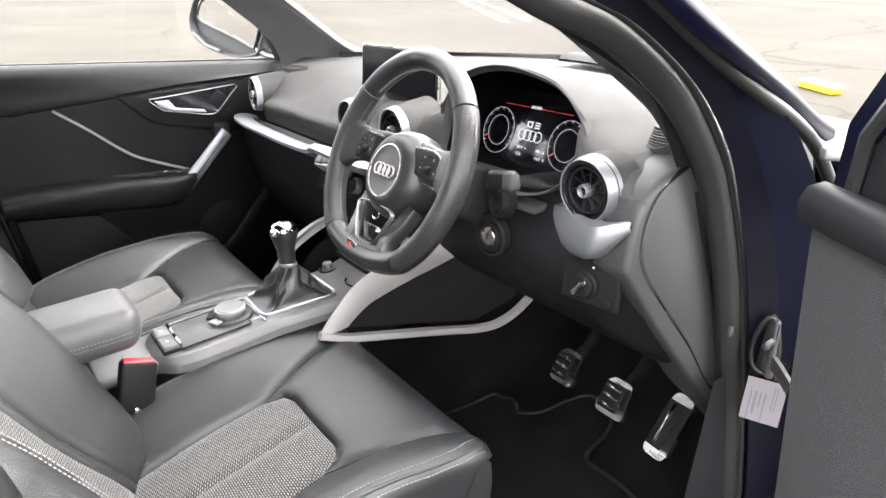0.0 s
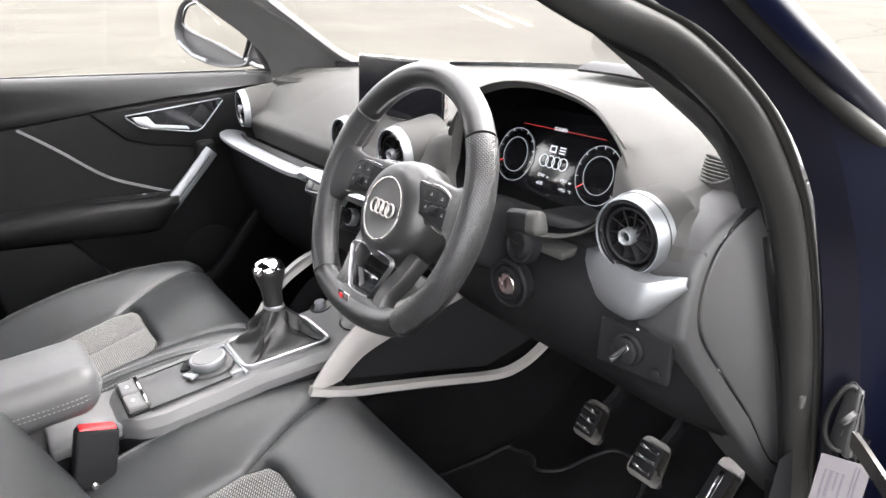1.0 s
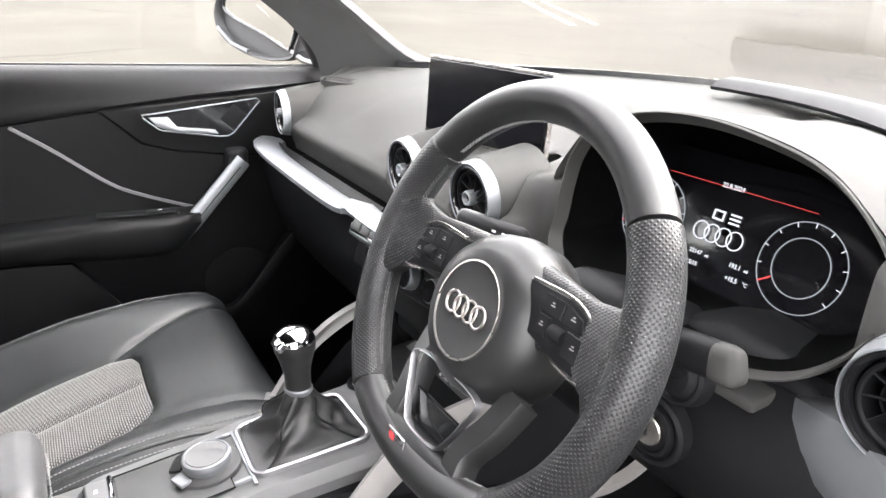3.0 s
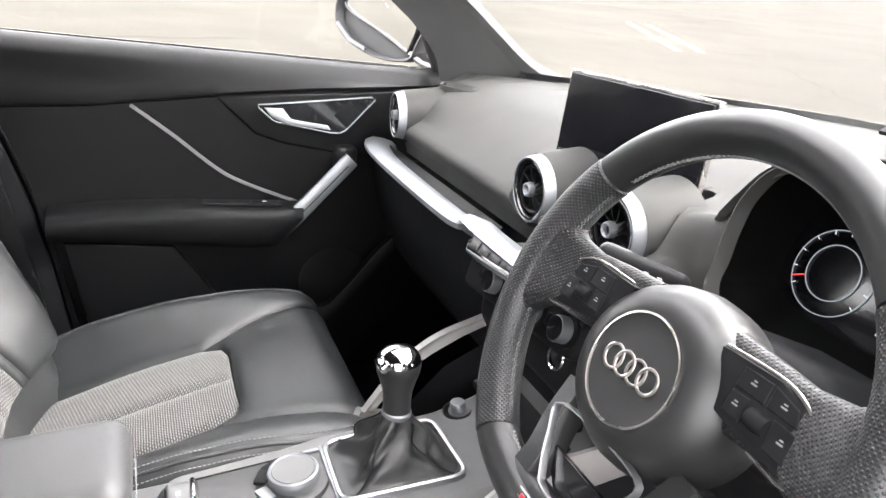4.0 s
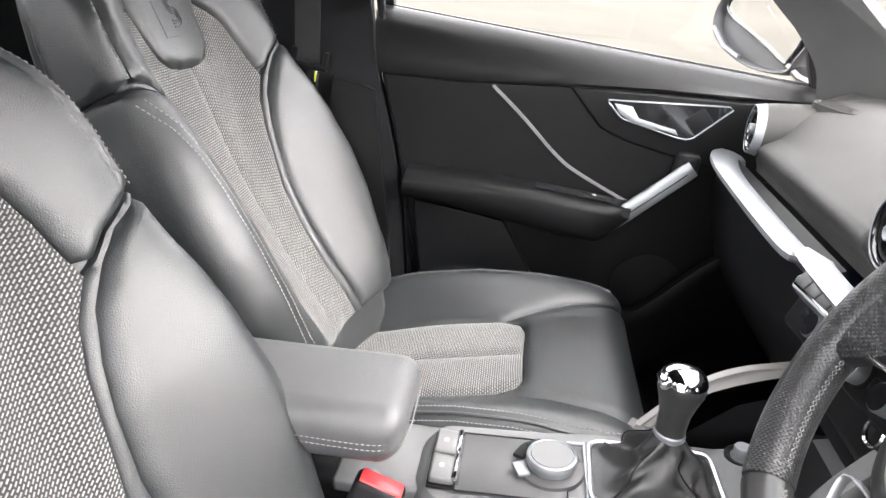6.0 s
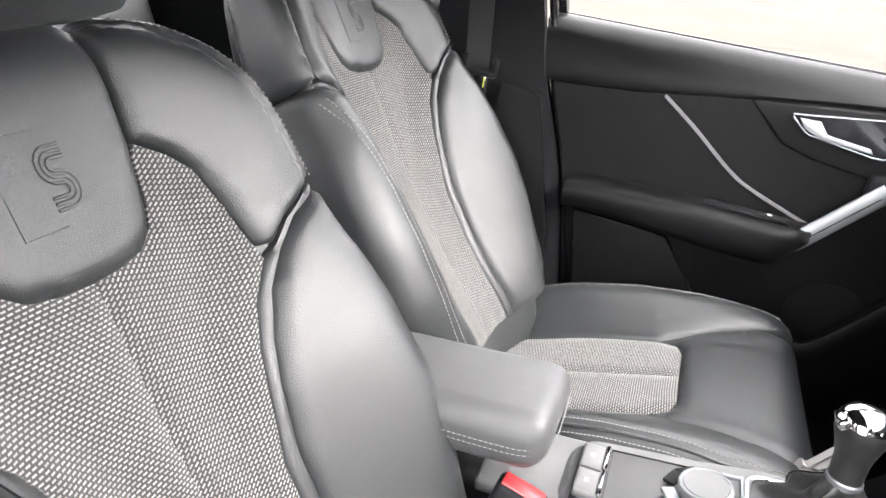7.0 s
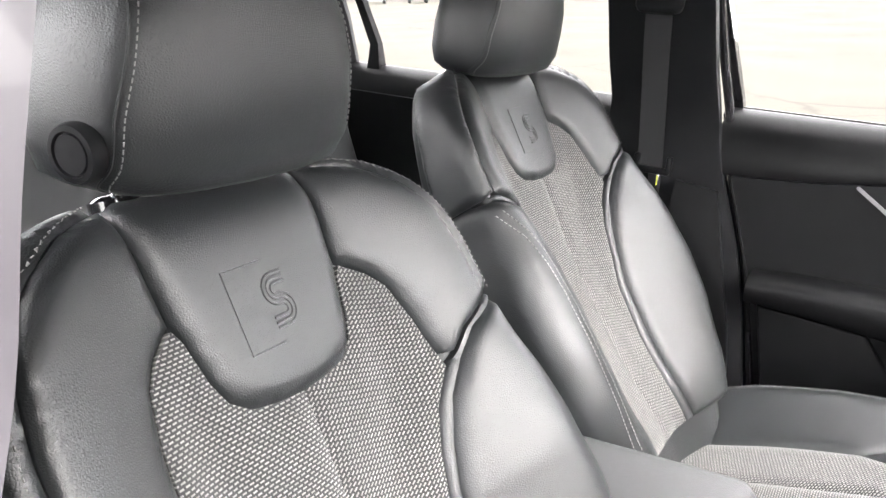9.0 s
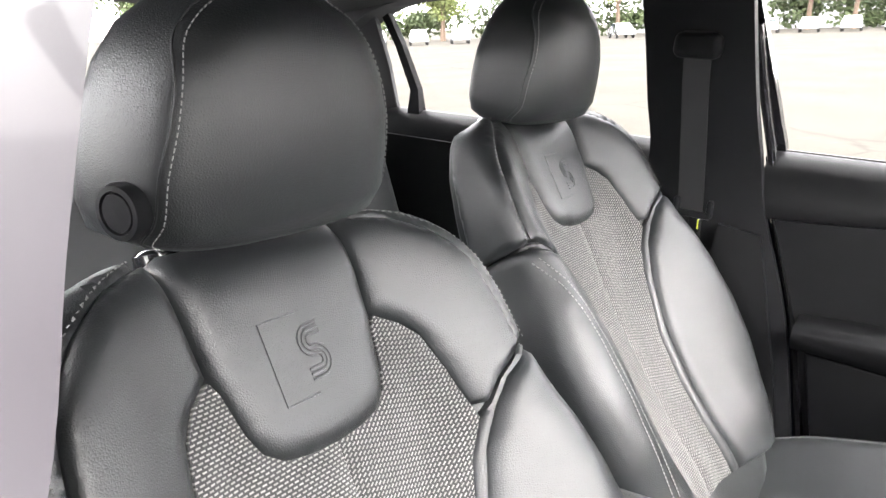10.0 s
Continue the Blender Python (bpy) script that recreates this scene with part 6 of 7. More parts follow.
# door seal, round the front of the driver's opening
SEAL = [(.66, -.50, 1.315), (.70, -.34, 1.262), (.728, -.205, 1.198), (.738, -.115, 1.166), (.742, -.012, 1.103), (.742, .060, 1.032), (.742, .105, .965), (.742, .162, .835), (.742, .218, .640), (.742, .262, .44), (.742, .27, .36)]
sp_ = spline(SEAL, 6)
part("door_seal", sweep(sp_, [(.018 * math.cos(a) * (1 + .12 * math.cos(3 * a)), .017 * math.sin(a)) for a in [2 * math.pi * k / 20 for k in range(20)]], up=(1, 0, 0)), RUBBER, body, "black rubber door seal", angle=60, m=RS)
part("seal_lip", sweep([p + Vector((.012, .016, .01)) for p in sp_], circle2(.006, 10), up=(1, 0, 0)), RUBBER, body, "second seal lip", angle=60, m=RS)
part("seal_clip", moved(rbox(.006, .008, .016, .002), Matrix.Translation((.762, .165, .758))), SOFT, body, m=RS)
# painted jamb beyond the seal
R0 = [(.760, -.36, 1.285), (.762, -.19, 1.205), (.765, -.10, 1.172), (.767, .005, 1.108), (.768, .080, 1.032), (.768, .122, .960), (.768, .178, .828), (.768, .235, .635), (.768, .28, .44), (.768, .29, .30)]
R1 = [(.775, -.34, 1.295), (.778, -.15, 1.210), (.785, -.04, 1.165), (.790, .060, 1.085), (.792, .118, 1.010), (.792, .170, .925), (.792, .227, .790), (.792, .29, .61), (.792, .33, .44), (.792, .34, .30)]
R2 = [(.790, -.33, 1.300), (.795, -.14, 1.212), (.805, .02, 1.140), (.815, .13, 1.065), (.825, .20, .98), (.83, .27, .88), (.835, .33, .75), (.84, .37, .60), (.84, .39, .44), (.84, .40, .30)]
part("painted_jamb", slab(R0, R1, -.006), PAINT_INNER, body, "matt navy door jamb", angle=60, m=RS)
part("painted_pillar", slab(R1, R2, -.006), PAINT, body, "glossy navy pillar", angle=60, m=RS)
part("pillar_gasket", sweep(spline([(.790, -.36, 1.325), (.797, -.132, 1.206), (.804, .014, 1.126), (.806, .15, 1.064), (.80, .235, 1.015), (.81, .30, .93)], 6), circle2(.009, 12), up=(1, 0, 0)), RUBBER, body, "black pillar gasket", angle=60, m=RS)
part("pillar_skin", sweep(spline([(.79, -.36, 1.343), (.810, -.11, 1.204), (.812, -.01, 1.155), (.80, .115, 1.104), (.77, .25, 1.056), (.74, .36, 1.026)], 6), [(-.013, -.011), (.013, -.011), (.016, .0), (.008, .009), (-.007, .010), (-.014, .003)], up=(.6, 0, .8)), PAINT, body, "glossy navy windscreen pillar", angle=60, m=RS)
# hinge, check strap and label on the jamb
hinge = thing("door_check", (.785, .235, .72), "metal door check strap and hinge on the jamb", "door hinge")
part("hinge_plate", moved(rbox(.012, .046, .092, .005, 3, (.7, .9)), Matrix.Translation((.790, .222, .735)) @ Matrix.Rotation(radians(52), 4, 'Z')), SOFT_DARK, hinge, "dark hinge plate", m=RS)
part("hinge_gasket", sweep([(.793 + .016 * math.cos(a) * (1 - .35 * math.sin(a)), .209 + .007 * math.cos(a), .738 + .044 * math.sin(a)) for a in [2 * math.pi * k / 24 for k in range(24)]], circle2(.0035, 8), closed=True, up=(1, -.4, 0)), RUBBER, hinge, "rubber gasket", m=RS)
part("hinge_bolt", moved(lathe([(.0, .0), (.011, .0), (.011, .006), (.007, .008), (.006, .004), (0, .004)], 20), Matrix.Translation((.797, .204, .745)) @ Matrix.Rotation(radians(120), 4, 'Y')), SOFT_DARK, hinge, "dark bolt", m=RS)
part("check_strap", sweep([(.795, .215, .722), (.825, .20, .712), (.89, .15, .70)], [(-.003, -.010), (.003, -.010), (.003, .010), (-.003, .010)]), STEEL, hinge, "steel strap", m=RS)
part("hinge_block", moved(rbox(.03, .035, .03, .005), Matrix.Translation((.797, .236, .690))), GLOSS, hinge, m=RS)
lab_ = thing("type_label", (.79, .245, .63), "white printed paper label stuck on the jamb", "label")
lm = Matrix.Translation((.7676, .238, .638)) @ Matrix.Rotation(radians(28), 4, 'Z') @ Matrix.Rotation(radians(90), 4, 'X') @ Matrix.Rotation(radians(-3), 4, 'Z')
part("label_sheet", rbox(.054, .070, .0012, .0003, 1), STICKER, lab_, m=lm)
part("label_bars", join(*[bar(-.018 + .0065 * k, -.010 + .006 * (k % 3), .0022 if k != 1 else .0035, .050 - .012 * (k % 3), .0006) for k in range(4)], *[bar(.012 + .004 * k, .008, .0016, .044, .0006) for k in range(2)]), PRINT, lab_, "plain grey bars", m=lm @ Matrix.Translation((0, 0, .001)))

# driver's centre pillar
part("pillar_trim", slab([(.70, -.745, .30), (.70, -.72, .55), (.695, -.73, .75), (.685, -.75, .90), (.640, -.76, 1.02), (.610, -.765, 1.12), (.59, -.765, 1.20), (.57, -.765, 1.30)],
                         [(.70, -.98, .30), (.70, -.96, .55), (.695, -.95, .75), (.685, -.94, .90), (.655, -.93, 1.02), (.625, -.92, 1.12), (.590, -.90, 1.20), (.565, -.89, 1.30)], .02), HARD, body, "black centre pillar trim", angle=50)
SB = [(.742, -.52, .34), (.742, -.585, .50), (.742, -.64, .66), (.742, -.678, .78), (.738, -.702, .86), (.735, -.730, .93), (.72, -.765, 1.02), (.70, -.785, 1.12), (.675, -.79, 1.22), (.64, -.80, 1.32)]
part("door_seal", sweep(spline(SB, 6), [(.020 * math.cos(a), .018 * math.sin(a)) for a in [2 * math.pi * k / 18 for k in range(18)]], up=(1, 0, 0)), RUBBER, body, "black rubber door seal", angle=60)
# jamb face whose pale grey carries the sky's light
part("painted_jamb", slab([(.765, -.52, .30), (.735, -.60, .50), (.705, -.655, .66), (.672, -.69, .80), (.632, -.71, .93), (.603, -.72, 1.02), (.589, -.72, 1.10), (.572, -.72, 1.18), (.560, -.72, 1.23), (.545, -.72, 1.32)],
                          [(.85, -.60, .30), (.86, -.68, .50), (.86, -.74, .66), (.86, -.78, .80), (.85, -.80, .93), (.81, -.80, 1.02), (.775, -.80, 1.10), (.745, -.795, 1.18), (.715, -.795, 1.23), (.67, -.79, 1.32)], .01), PILLAR_SKYLIT, body, "centre pillar jamb, sky light painted in as pale grey", angle=60)
# passenger's centre pillar
part("pillar_trim", slab([(-.715, -.56, .30), (-.715, -.585, .46), (-.712, -.635, .70), (-.712, -.705, .90), (-.71, -.725, 1.0), (-.675, -.74, 1.1), (-.645, -.752, 1.2), (-.61, -.765, 1.32)],
                         [(-.70, -1.00, .30), (-.70, -.985, .46), (-.70, -.97, .70), (-.705, -.95, .90), (-.71, -.94, 1.0), (-.675, -.945, 1.1), (-.645, -.95, 1.2), (-.61, -.96, 1.32)], .02), HARD, body, "black centre pillar trim", angle=50)
part("pillar_lower", slab([(-.69, -.60, .34), (-.685, -.625, .55), (-.68, -.66, .70), (-.688, -.70, .86)], [(-.68, -.80, .34), (-.675, -.80, .55), (-.67, -.79, .70), (-.685, -.78, .87)], .02), DOORSKIN, body, "lower pillar moulding", angle=50)
part("door_gap_seal", sweep(spline([(-.725, -.548, .38), (-.725, -.572, .46), (-.725, -.626, .70), (-.73, -.698, .91), (-.735, -.716, 1.0), (-.70, -.742, 1.12), (-.66, -.762, 1.24)], 5), circle2(.009, 10), up=(1, 0, 0)), GLOSS, body, "black door gap seal")
# roof rails, lining and outer roof
for s in (1, -1):
    part("roof_rail", sweep(spline([(s * .60, -.30, 1.345), (s * .60, -.6, 1.345), (s * .605, -1.0, 1.325), (s * .615, -1.35, 1.312), (s * .63, -1.62, 1.265), (s * .66, -1.80, 1.15)], 5), [(-.04, -.022), (.04, -.022), (.05, .02), (-.05, .03)], up=(0, 0, 1)), LINING, body, "dark roof rail trim", angle=50)
rows = []
for i in range(9):
    y = -.26 - 1.74 * i / 8
    zc = 1.385 - .10 * ((y + .9) / 1.0) ** 2
    rows.append([(x, y, zc - .06 * (x / .6) ** 2) for x in (-.62, -.45, -.2, 0, .2, .45, .62)])
part("roof_lining", sheet(rows, .02), LINING, body, "dark roof lining", angle=60)
part("roof_skin", sheet([[(x * 1.08, y, z + .045) for x, y, z in r] for r in rows], .01), PAINT, body, "navy roof", angle=60)
# rear: quarter bar, rear sill, tailgate and rear pillars
for s in (1, -1):
    part("quarter_bar", sweep([(s * .755, -1.60, .985), (s * .75, -1.60, 1.06), (s * .70, -1.615, 1.17), (s * .64, -1.63, 1.27)], [(-.016, -.012), (.016, -.012), (.016, .012), (-.016, .012)], up=(1, 0, 0), scale=[1.35, .8, .7, .7]), HARD, body, "black quarter window bar")
    part("rear_sill", sheet([[(s * .79, y, .99), (s * .785, y, 1.006), (s * .755, y, 1.008), (s * .72, y, .985), (s * .705, y, .945)] for y in (-1.75, -1.5, -1.2, -.95)], .01), DOORSKIN, body, "soft black rear waist rail", angle=50)
    part("rear_door_card", sheet([[(s * .705, y, z) for z in (.945, .80, .60, .30)] for y in (-1.80, -1.4, -.95)], .01), DOORSKIN, body, "black rear door card")
    part("rear_pillar", sheet([[(s * .79, -1.68, .98), (s * .62, -2.02, .98)], [(s * .72, -1.66, 1.12), (s * .58, -1.98, 1.14)], [(s * .62, -1.64, 1.28), (s * .54, -1.90, 1.32)]], .02), LINING, body, "dark rear pillar trim")
    part("side_skin", sheet([[(s * .82, y, .28), (s * .88, y, .50), (s * .87, y, .85), (s * .80, y, 1.0)] for y in (-2.05, -1.5, -.76)], .01), PAINT, body, "navy rear side")
    pn = part("rear_pane", sheet([[(s * .797, -1.62, .99), (s * .797, -.95, .99)], [(s * .745, -1.63, 1.12), (s * .745, -.96, 1.12)], [(s * .66, -1.65, 1.28), (s * .66, -.97, 1.29)]], .004), GLASS, body, "clear rear side window")
    pn.visible_shadow = False
part("tailgate", sheet([[(x, -2.05, z) for x in (-.8, 0, .8)] for z in (.30, .70, 1.02)], .03), LINING, body, "dark tailgate trim")
part("rear_glass", sheet([[(x, -2.04 + .0 * x, 1.02) for x in (-.6, 0, .6)], [(x, -1.92, 1.27) for x in (-.52, 0, .52)]], .004), GLASS, body, "clear rear window").visible_shadow = False
# windscreen
rows = []
for k in range(9):
    t = k / 8
    row = []
    for i in range(13):
        u = i / 6 - 1
        w = .73 - .12 * t
        x = u * w
        y0, y1 = max(.25, y_glass(x) + .015), -.21 - .03 * u * u
        row.append((x, y0 + (y1 - y0) * t, 1.045 + .33 * t - .03 * t * u * u))
    rows.append(row)
wsn = part("windscreen", sheet(rows, .004), GLASS, body, "clear curved windscreen", angle=60)
wsn.visible_shadow = False
part("windscreen_band", sweep([(x, y_glass(x) + .012, 1.058 - .02 * (abs(x) / .6) ** 2) for x in [-.60 + 1.2 * i / 40 for i in range(41)]], [(-.012, -.006), (.012, -.006), (.012, .005), (-.012, .005)]), GLOSS, body, "black band along the windscreen foot")
# bonnet
rows = []
for i in range(9):
    x = -.80 + 1.6 * i / 8
    rows.append([(x, y, z - .05 * (x / .8) ** 2) for y, z in ((.62 - .2 * (x / .8) ** 2, .985), (.95, .95), (1.30, .905), (1.60, .845), (1.74, .76), (1.78, .55), (1.76, .25))])
part("bonnet", sheet(rows, -.01), PAINT, body, "glossy navy bonnet", angle=60)
for s in (1, -1):
    part("front_wing", sheet([[(s * .80, y, .915 - .05 * (y > 1.4)), (s * .88, y, .86), (s * .89, y, .60), (s * .86, y, .25)] for y in (.33, .9, 1.4, 1.72)], .01), PAINT, body, "navy front wing", angle=60)
    for y in (1.05, -1.55):
        part("road_wheel", moved(lathe([(.0, -.09), (.20, -.09), (.29, -.10), (.315, -.08), (.32, 0), (.315, .08), (.29, .10), (.20, .09), (.0, .07)], 40), Matrix.Translation((s * .77, y, .22)) @ Matrix.Rotation(radians(90), 4, 'Y')), RUBBER, body, "road wheel")
part("sill_step", moved(rbox(.10, 1.35, .12, .02, 3), Matrix.Translation((.77, -.15, .29))), PAINT, body, "navy door sill")
part("sill_step", moved(rbox(.10, 1.35, .12, .02, 3), Matrix.Translation((-.79, -.15, .29))), PAINT, body, "navy door sill")

# ---- open driver's door ----
dd = thing("driver_door", (.90, .05, .40), "open driver door with a ribbed black trim panel", "car door")
ax = Vector((.87, -.50, 0)).normalized()
inn_ = Vector((-.50, -.87, 0)).normalized()
E0 = Vector((.884, .070, -.008))


def dpt(u, w, z):
    return E0 + ax * u + inn_ * w + Vector((0, 0, z))


RIB = material("ribbed_cloth", (0.028, 0.028, 0.030), 0.75, blotch=0.1)
_N, _L = RIB.node_tree.nodes, RIB.node_tree.links
_w = _N.new("ShaderNodeTexWave")
_w.bands_direction = 'Z'
_w.inputs["Scale"].default_value = 150.0
_w.inputs["Distortion"].default_value = 0.6
_tc = _N.new("ShaderNodeTexCoord")
_L.new(_tc.outputs["Object"], _w.inputs["Vector"])
_b = _N.new("ShaderNodeBump")
_b.inputs["Strength"].default_value, _b.inputs["Distance"].default_value = 0.9, 0.0015
_L.new(_w.outputs[0], _b.inputs["Height"])
_L.new(_b.outputs[0], _N["Principled BSDF"].inputs["Normal"])
part("door_card", loft([[dpt((1.0 - z) * .10, w, z) for w in (-.01, .012, .014)] + [dpt(.75, .02, z), dpt(.75, -.02, z)] for z in (.32, .50, .70, .90, .985)]), RIB, dd, "ribbed black cloth panel", angle=30)
rows = [[dpt(u, w, z) for w, z in ((-.03, .985), (-.02, 1.008), (.0, 1.018), (.018, 1.013), (.027, .996), (.022, .975), (.0, .965))] for u in (-.012, -.004, .006, .2, .5, .75)]
part("door_top", loft(rows), HARD, dd, "soft grey waist rail", angle=50)
part("door_edge", loft([[dpt(u, w, z) for u, w in ((-.03 + .095 * (1 - z), -.05), (.095 * (1 - z), -.002), (.03 + .095 * (1 - z), -.002), (.03 + .095 * (1 - z), -.06))] for z in (.30, .60, .98)]), PAINT, dd, "navy door edge", angle=40)
part("door_outer", sheet([[dpt(u, -.10, z) for u in (.02, .4, .85)] for z in (.28, .7, 1.0)], .01), PAINT, dd, "navy outer skin")
part("lower_panel", loft([[dpt(u, w, z) for w, z in ((.0, .30), (.045, .31), (.05, .44), (.03, .475), (.0, .49))] for u in (.12, .3, .75)]), HARD, dd, "lower door pocket", angle=40)
part("door_frame", sweep([dpt(-.005, -.035, 1.0), dpt(.0, -.035, 1.07), dpt(.05, -.038, 1.15), dpt(.22, -.05, 1.27), dpt(.40, -.06, 1.33)], [(-.022, -.016), (.022, -.016), (.022, .016), (-.022, .016)], up=tuple(inn_)), PAINT, dd, "navy window frame", angle=40)
part("frame_sail", ([dpt(.010, -.02, 1.0), dpt(.20, -.02, 1.0), dpt(.20, -.03, 1.22), dpt(.07, -.03, 1.15), dpt(.015, -.025, 1.07)], [[0, 1, 2, 3, 4]]), HARD, dd, "black mirror sail")
part("frame_gasket", sweep([dpt(.008, -.018, 1.0), dpt(.015, -.018, 1.07), dpt(.066, -.02, 1.145), dpt(.22, -.03, 1.25)], circle2(.009, 8), up=tuple(inn_)), RUBBER, dd, "rubber gasket")
part("hinge_cap", moved(rbox(.016, .030, .016, .004, 3), Matrix.Translation((.829, .173, 1.022)) @ Matrix.Rotation(radians(-30), 4, 'Z')), SATIN, dd, "pale corner piece")

# ---- seat belt and rear bench ----
belt = thing("seat_belt", (-.66, -.85, .70), "black seat belt with its tongue on the centre pillar", "seat belt")
part("webbing", sweep([(-.600, -.845, 1.225), (-.622, -.845, 1.13), (-.650, -.84, 1.0), (-.664, -.835, .90), (-.672, -.83, .70), (-.68, -.83, .45)], [(-.0012, -.0245), (.0012, -.0245), (.0012, .0245), (-.0012, .0245)], up=(0, 1, 0)), STRAP, belt, "black webbing")
part("belt_guide", moved(rbox(.034, .086, .046, .015, 4), Matrix.Translation((-.606, -.845, 1.200)) @ Matrix.Rotation(radians(-14), 4, 'Y')), HARD, belt, "black upper guide")
part("belt_tongue", join(moved(rbox(.012, .072, .014, .004), Matrix.Translation((-.660, -.828, .884))), moved(rbox(.012, .012, .034, .004), Matrix.Translation((-.660, -.860, .898))), moved(rbox(.012, .012, .034, .004), Matrix.Translation((-.660, -.796, .898)))), HARD, belt, "black tongue frame")
part("tongue_blade", moved(rbox(.003, .022, .030, .001), Matrix.Translation((-.660, -.822, .864))), CHROME, belt, "metal tongue blade")
part("tongue_tag", moved(rbox(.001, .0025, .020, 0), Matrix.Translation((-.657, -.814, .866))), material("tag_yellow", (.55, .60, .05), .5), belt, "thin yellow tag")

bench = thing("rear_bench", (0, -1.45, .45), "black cloth rear bench seat", "rear seat")
part("bench_cushion", moved(rbox(1.30, .50, .18, .05, 4), Matrix.Translation((0, -1.30, .50)) @ Matrix.Rotation(radians(10), 4, 'X')), LEATHER, bench, "black bench cushion", angle=60)
bv, bf = rbox(1.30, .14, .60, .05, 4)
part("bench_back", moved((bv, bf), Matrix.Translation((0, -1.62, .78)) @ Matrix.Rotation(radians(22), 4, 'X')), LEATHER, bench, "black bench backrest", angle=60)
for x in (-.33, .33):
    w4 = Matrix.Translation((x, -1.558, .80)) @ Matrix.Rotation(radians(22), 4, 'X')
    v, f = sheet([[(a, -.006 * math.cos(a * 4), b) for a in (-.18, -.09, 0, .09, .18)] for b in (-.24, -.1, .1, .22)])
    part("bench_cloth", (v, f), CLOTH, bench, "flecked cloth insert", m=w4, uv=[(p[0], p[2]) for p in v])
    part("bench_headrest", moved(rbox(.26, .09, .10, .035, 4), Matrix.Translation((x, -1.74, 1.075))), LEATHER, bench, "low black headrest", angle=60)

# ---- outside ----
def ground_material():
    m = bpy.data.materials.new("lot_concrete")
    m.use_nodes = True
    N, L = m.node_tree.nodes, m.node_tree.links
    b = N["Principled BSDF"]
    tc = N.new("ShaderNodeTexCoord")
    big, fine = N.new("ShaderNodeTexNoise"), N.new("ShaderNodeTexNoise")
    big.inputs["Scale"].default_value, big.inputs["Detail"].default_value = 0.35, 6.0
    fine.inputs["Scale"].default_value, fine.inputs["Detail"].default_value = 30.0, 8.0
    vor = N.new("ShaderNodeTexVoronoi")
    vor.feature = 'DISTANCE_TO_EDGE'
    vor.inputs["Scale"].default_value = 0.16
    warp = N.new("ShaderNodeVectorMath")
    warp.operation = 'MULTIPLY_ADD'
    L.new(big.outputs["Color"], warp.inputs[0])
    warp.inputs[1].default_value = (2.5, 2.5, 0)
    for n in (big, fine):
        L.new(tc.outputs["Object"], n.inputs["Vector"])
    L.new(tc.outputs["Object"], warp.inputs[2])
    L.new(warp.outputs[0], vor.inputs["Vector"])
    cr = N.new("ShaderNodeMapRange")
    cr.inputs["From Max"].default_value = 0.006
    cr.inputs["To Min"].default_value = 0.72
    L.new(vor.outputs["Distance"], cr.inputs[0])
    ramp = N.new("ShaderNodeValToRGB")
    ramp.color_ramp.elements[0].position, ramp.color_ramp.elements[0].color = 0.3, (0.048, 0.0452, 0.039, 1)
    ramp.color_ramp.elements[1].position, ramp.color_ramp.elements[1].color = 0.7, (0.064, 0.0603, 0.0525, 1)
    L.new(big.outputs[0], ramp.inputs[0])
    mr = N.new("ShaderNodeMapRange")
    mr.inputs["To Min"].default_value, mr.inputs["To Max"].default_value = 0.75, 1.2
    L.new(fine.outputs[0], mr.inputs[0])
    m1, m2 = N.new("ShaderNodeVectorMath"), N.new("ShaderNodeVectorMath")
    m1.operation = m2.operation = 'SCALE'
    L.new(ramp.outputs[0], m1.inputs[0])
    L.new(mr.outputs[0], m1.inputs["Scale"])
    L.new(m1.outputs[0], m2.inputs[0])
    L.new(cr.outputs[0], m2.inputs["Scale"])
    L.new(m2.outputs[0], b.inputs["Base Color"])
    b.inputs["Roughness"].default_value = 0.95
    b.inputs["Specular IOR Level"].default_value = 0.03
    bump = N.new("ShaderNodeBump")
    bump.inputs["Strength"].default_value, bump.inputs["Distance"].default_value = 0.3, 0.01
    L.new(fine.outputs[0], bump.inputs["Height"])
    L.new(bump.outputs[0], b.inputs["Normal"])
    return m


def free_part(name, vf, mat, parent, label="", m=None):
    """A part of a thing outside the car, in the thing's own frame."""
    v, f = vf
    me = bpy.data.meshes.new(name)
    me.from_pydata([tuple((m or Matrix()) @ Vector(p)) for p in v], [], f)
    smooth_mesh(me, 40)
    me.materials.append(mat)
    ob = new(name, me)
    ob.parent = parent
    tagged(ob, label)
    return ob


gm_ = bpy.data.meshes.new("ground")
S_ = 2500
gm_.from_pydata([(-S_, -S_, 0), (S_, -S_, 0), (S_, S_, 0), (-S_, S_, 0)], [], [[0, 1, 2, 3]])
gm_.materials.append(ground_material())
tagged(new("ground", gm_), "pale worn concrete of a wide parking lot", "ground", kind="structure")
LINE = material("worn_line_paint", (0.30, 0.27, 0.18), 0.8, blotch=0.3)
for x, y, a, w, l in ((-13.2, 10.25, -27, .13, 6.4), (-13.05, 10.75, -27, .11, 6.0)):
    ob = new("painted_line")
    ob.matrix_basis = pose(x, y, .004, 0, 0, a)
    tagged(ob, "faded yellow-white line painted on the lot", "road marking", "painted lines")
    free_part("stripe", moved(rbox(l, w, .004, 0), Matrix()), LINE, ob)
    BASE[ob] = Vector()

TYRE = material("tyre", (.02, .02, .02), .8)
WINDOW = material("dark_car_window", (.02, .025, .03), .08)
LAMP = material("red_lamp", (.45, .02, .02), .3)


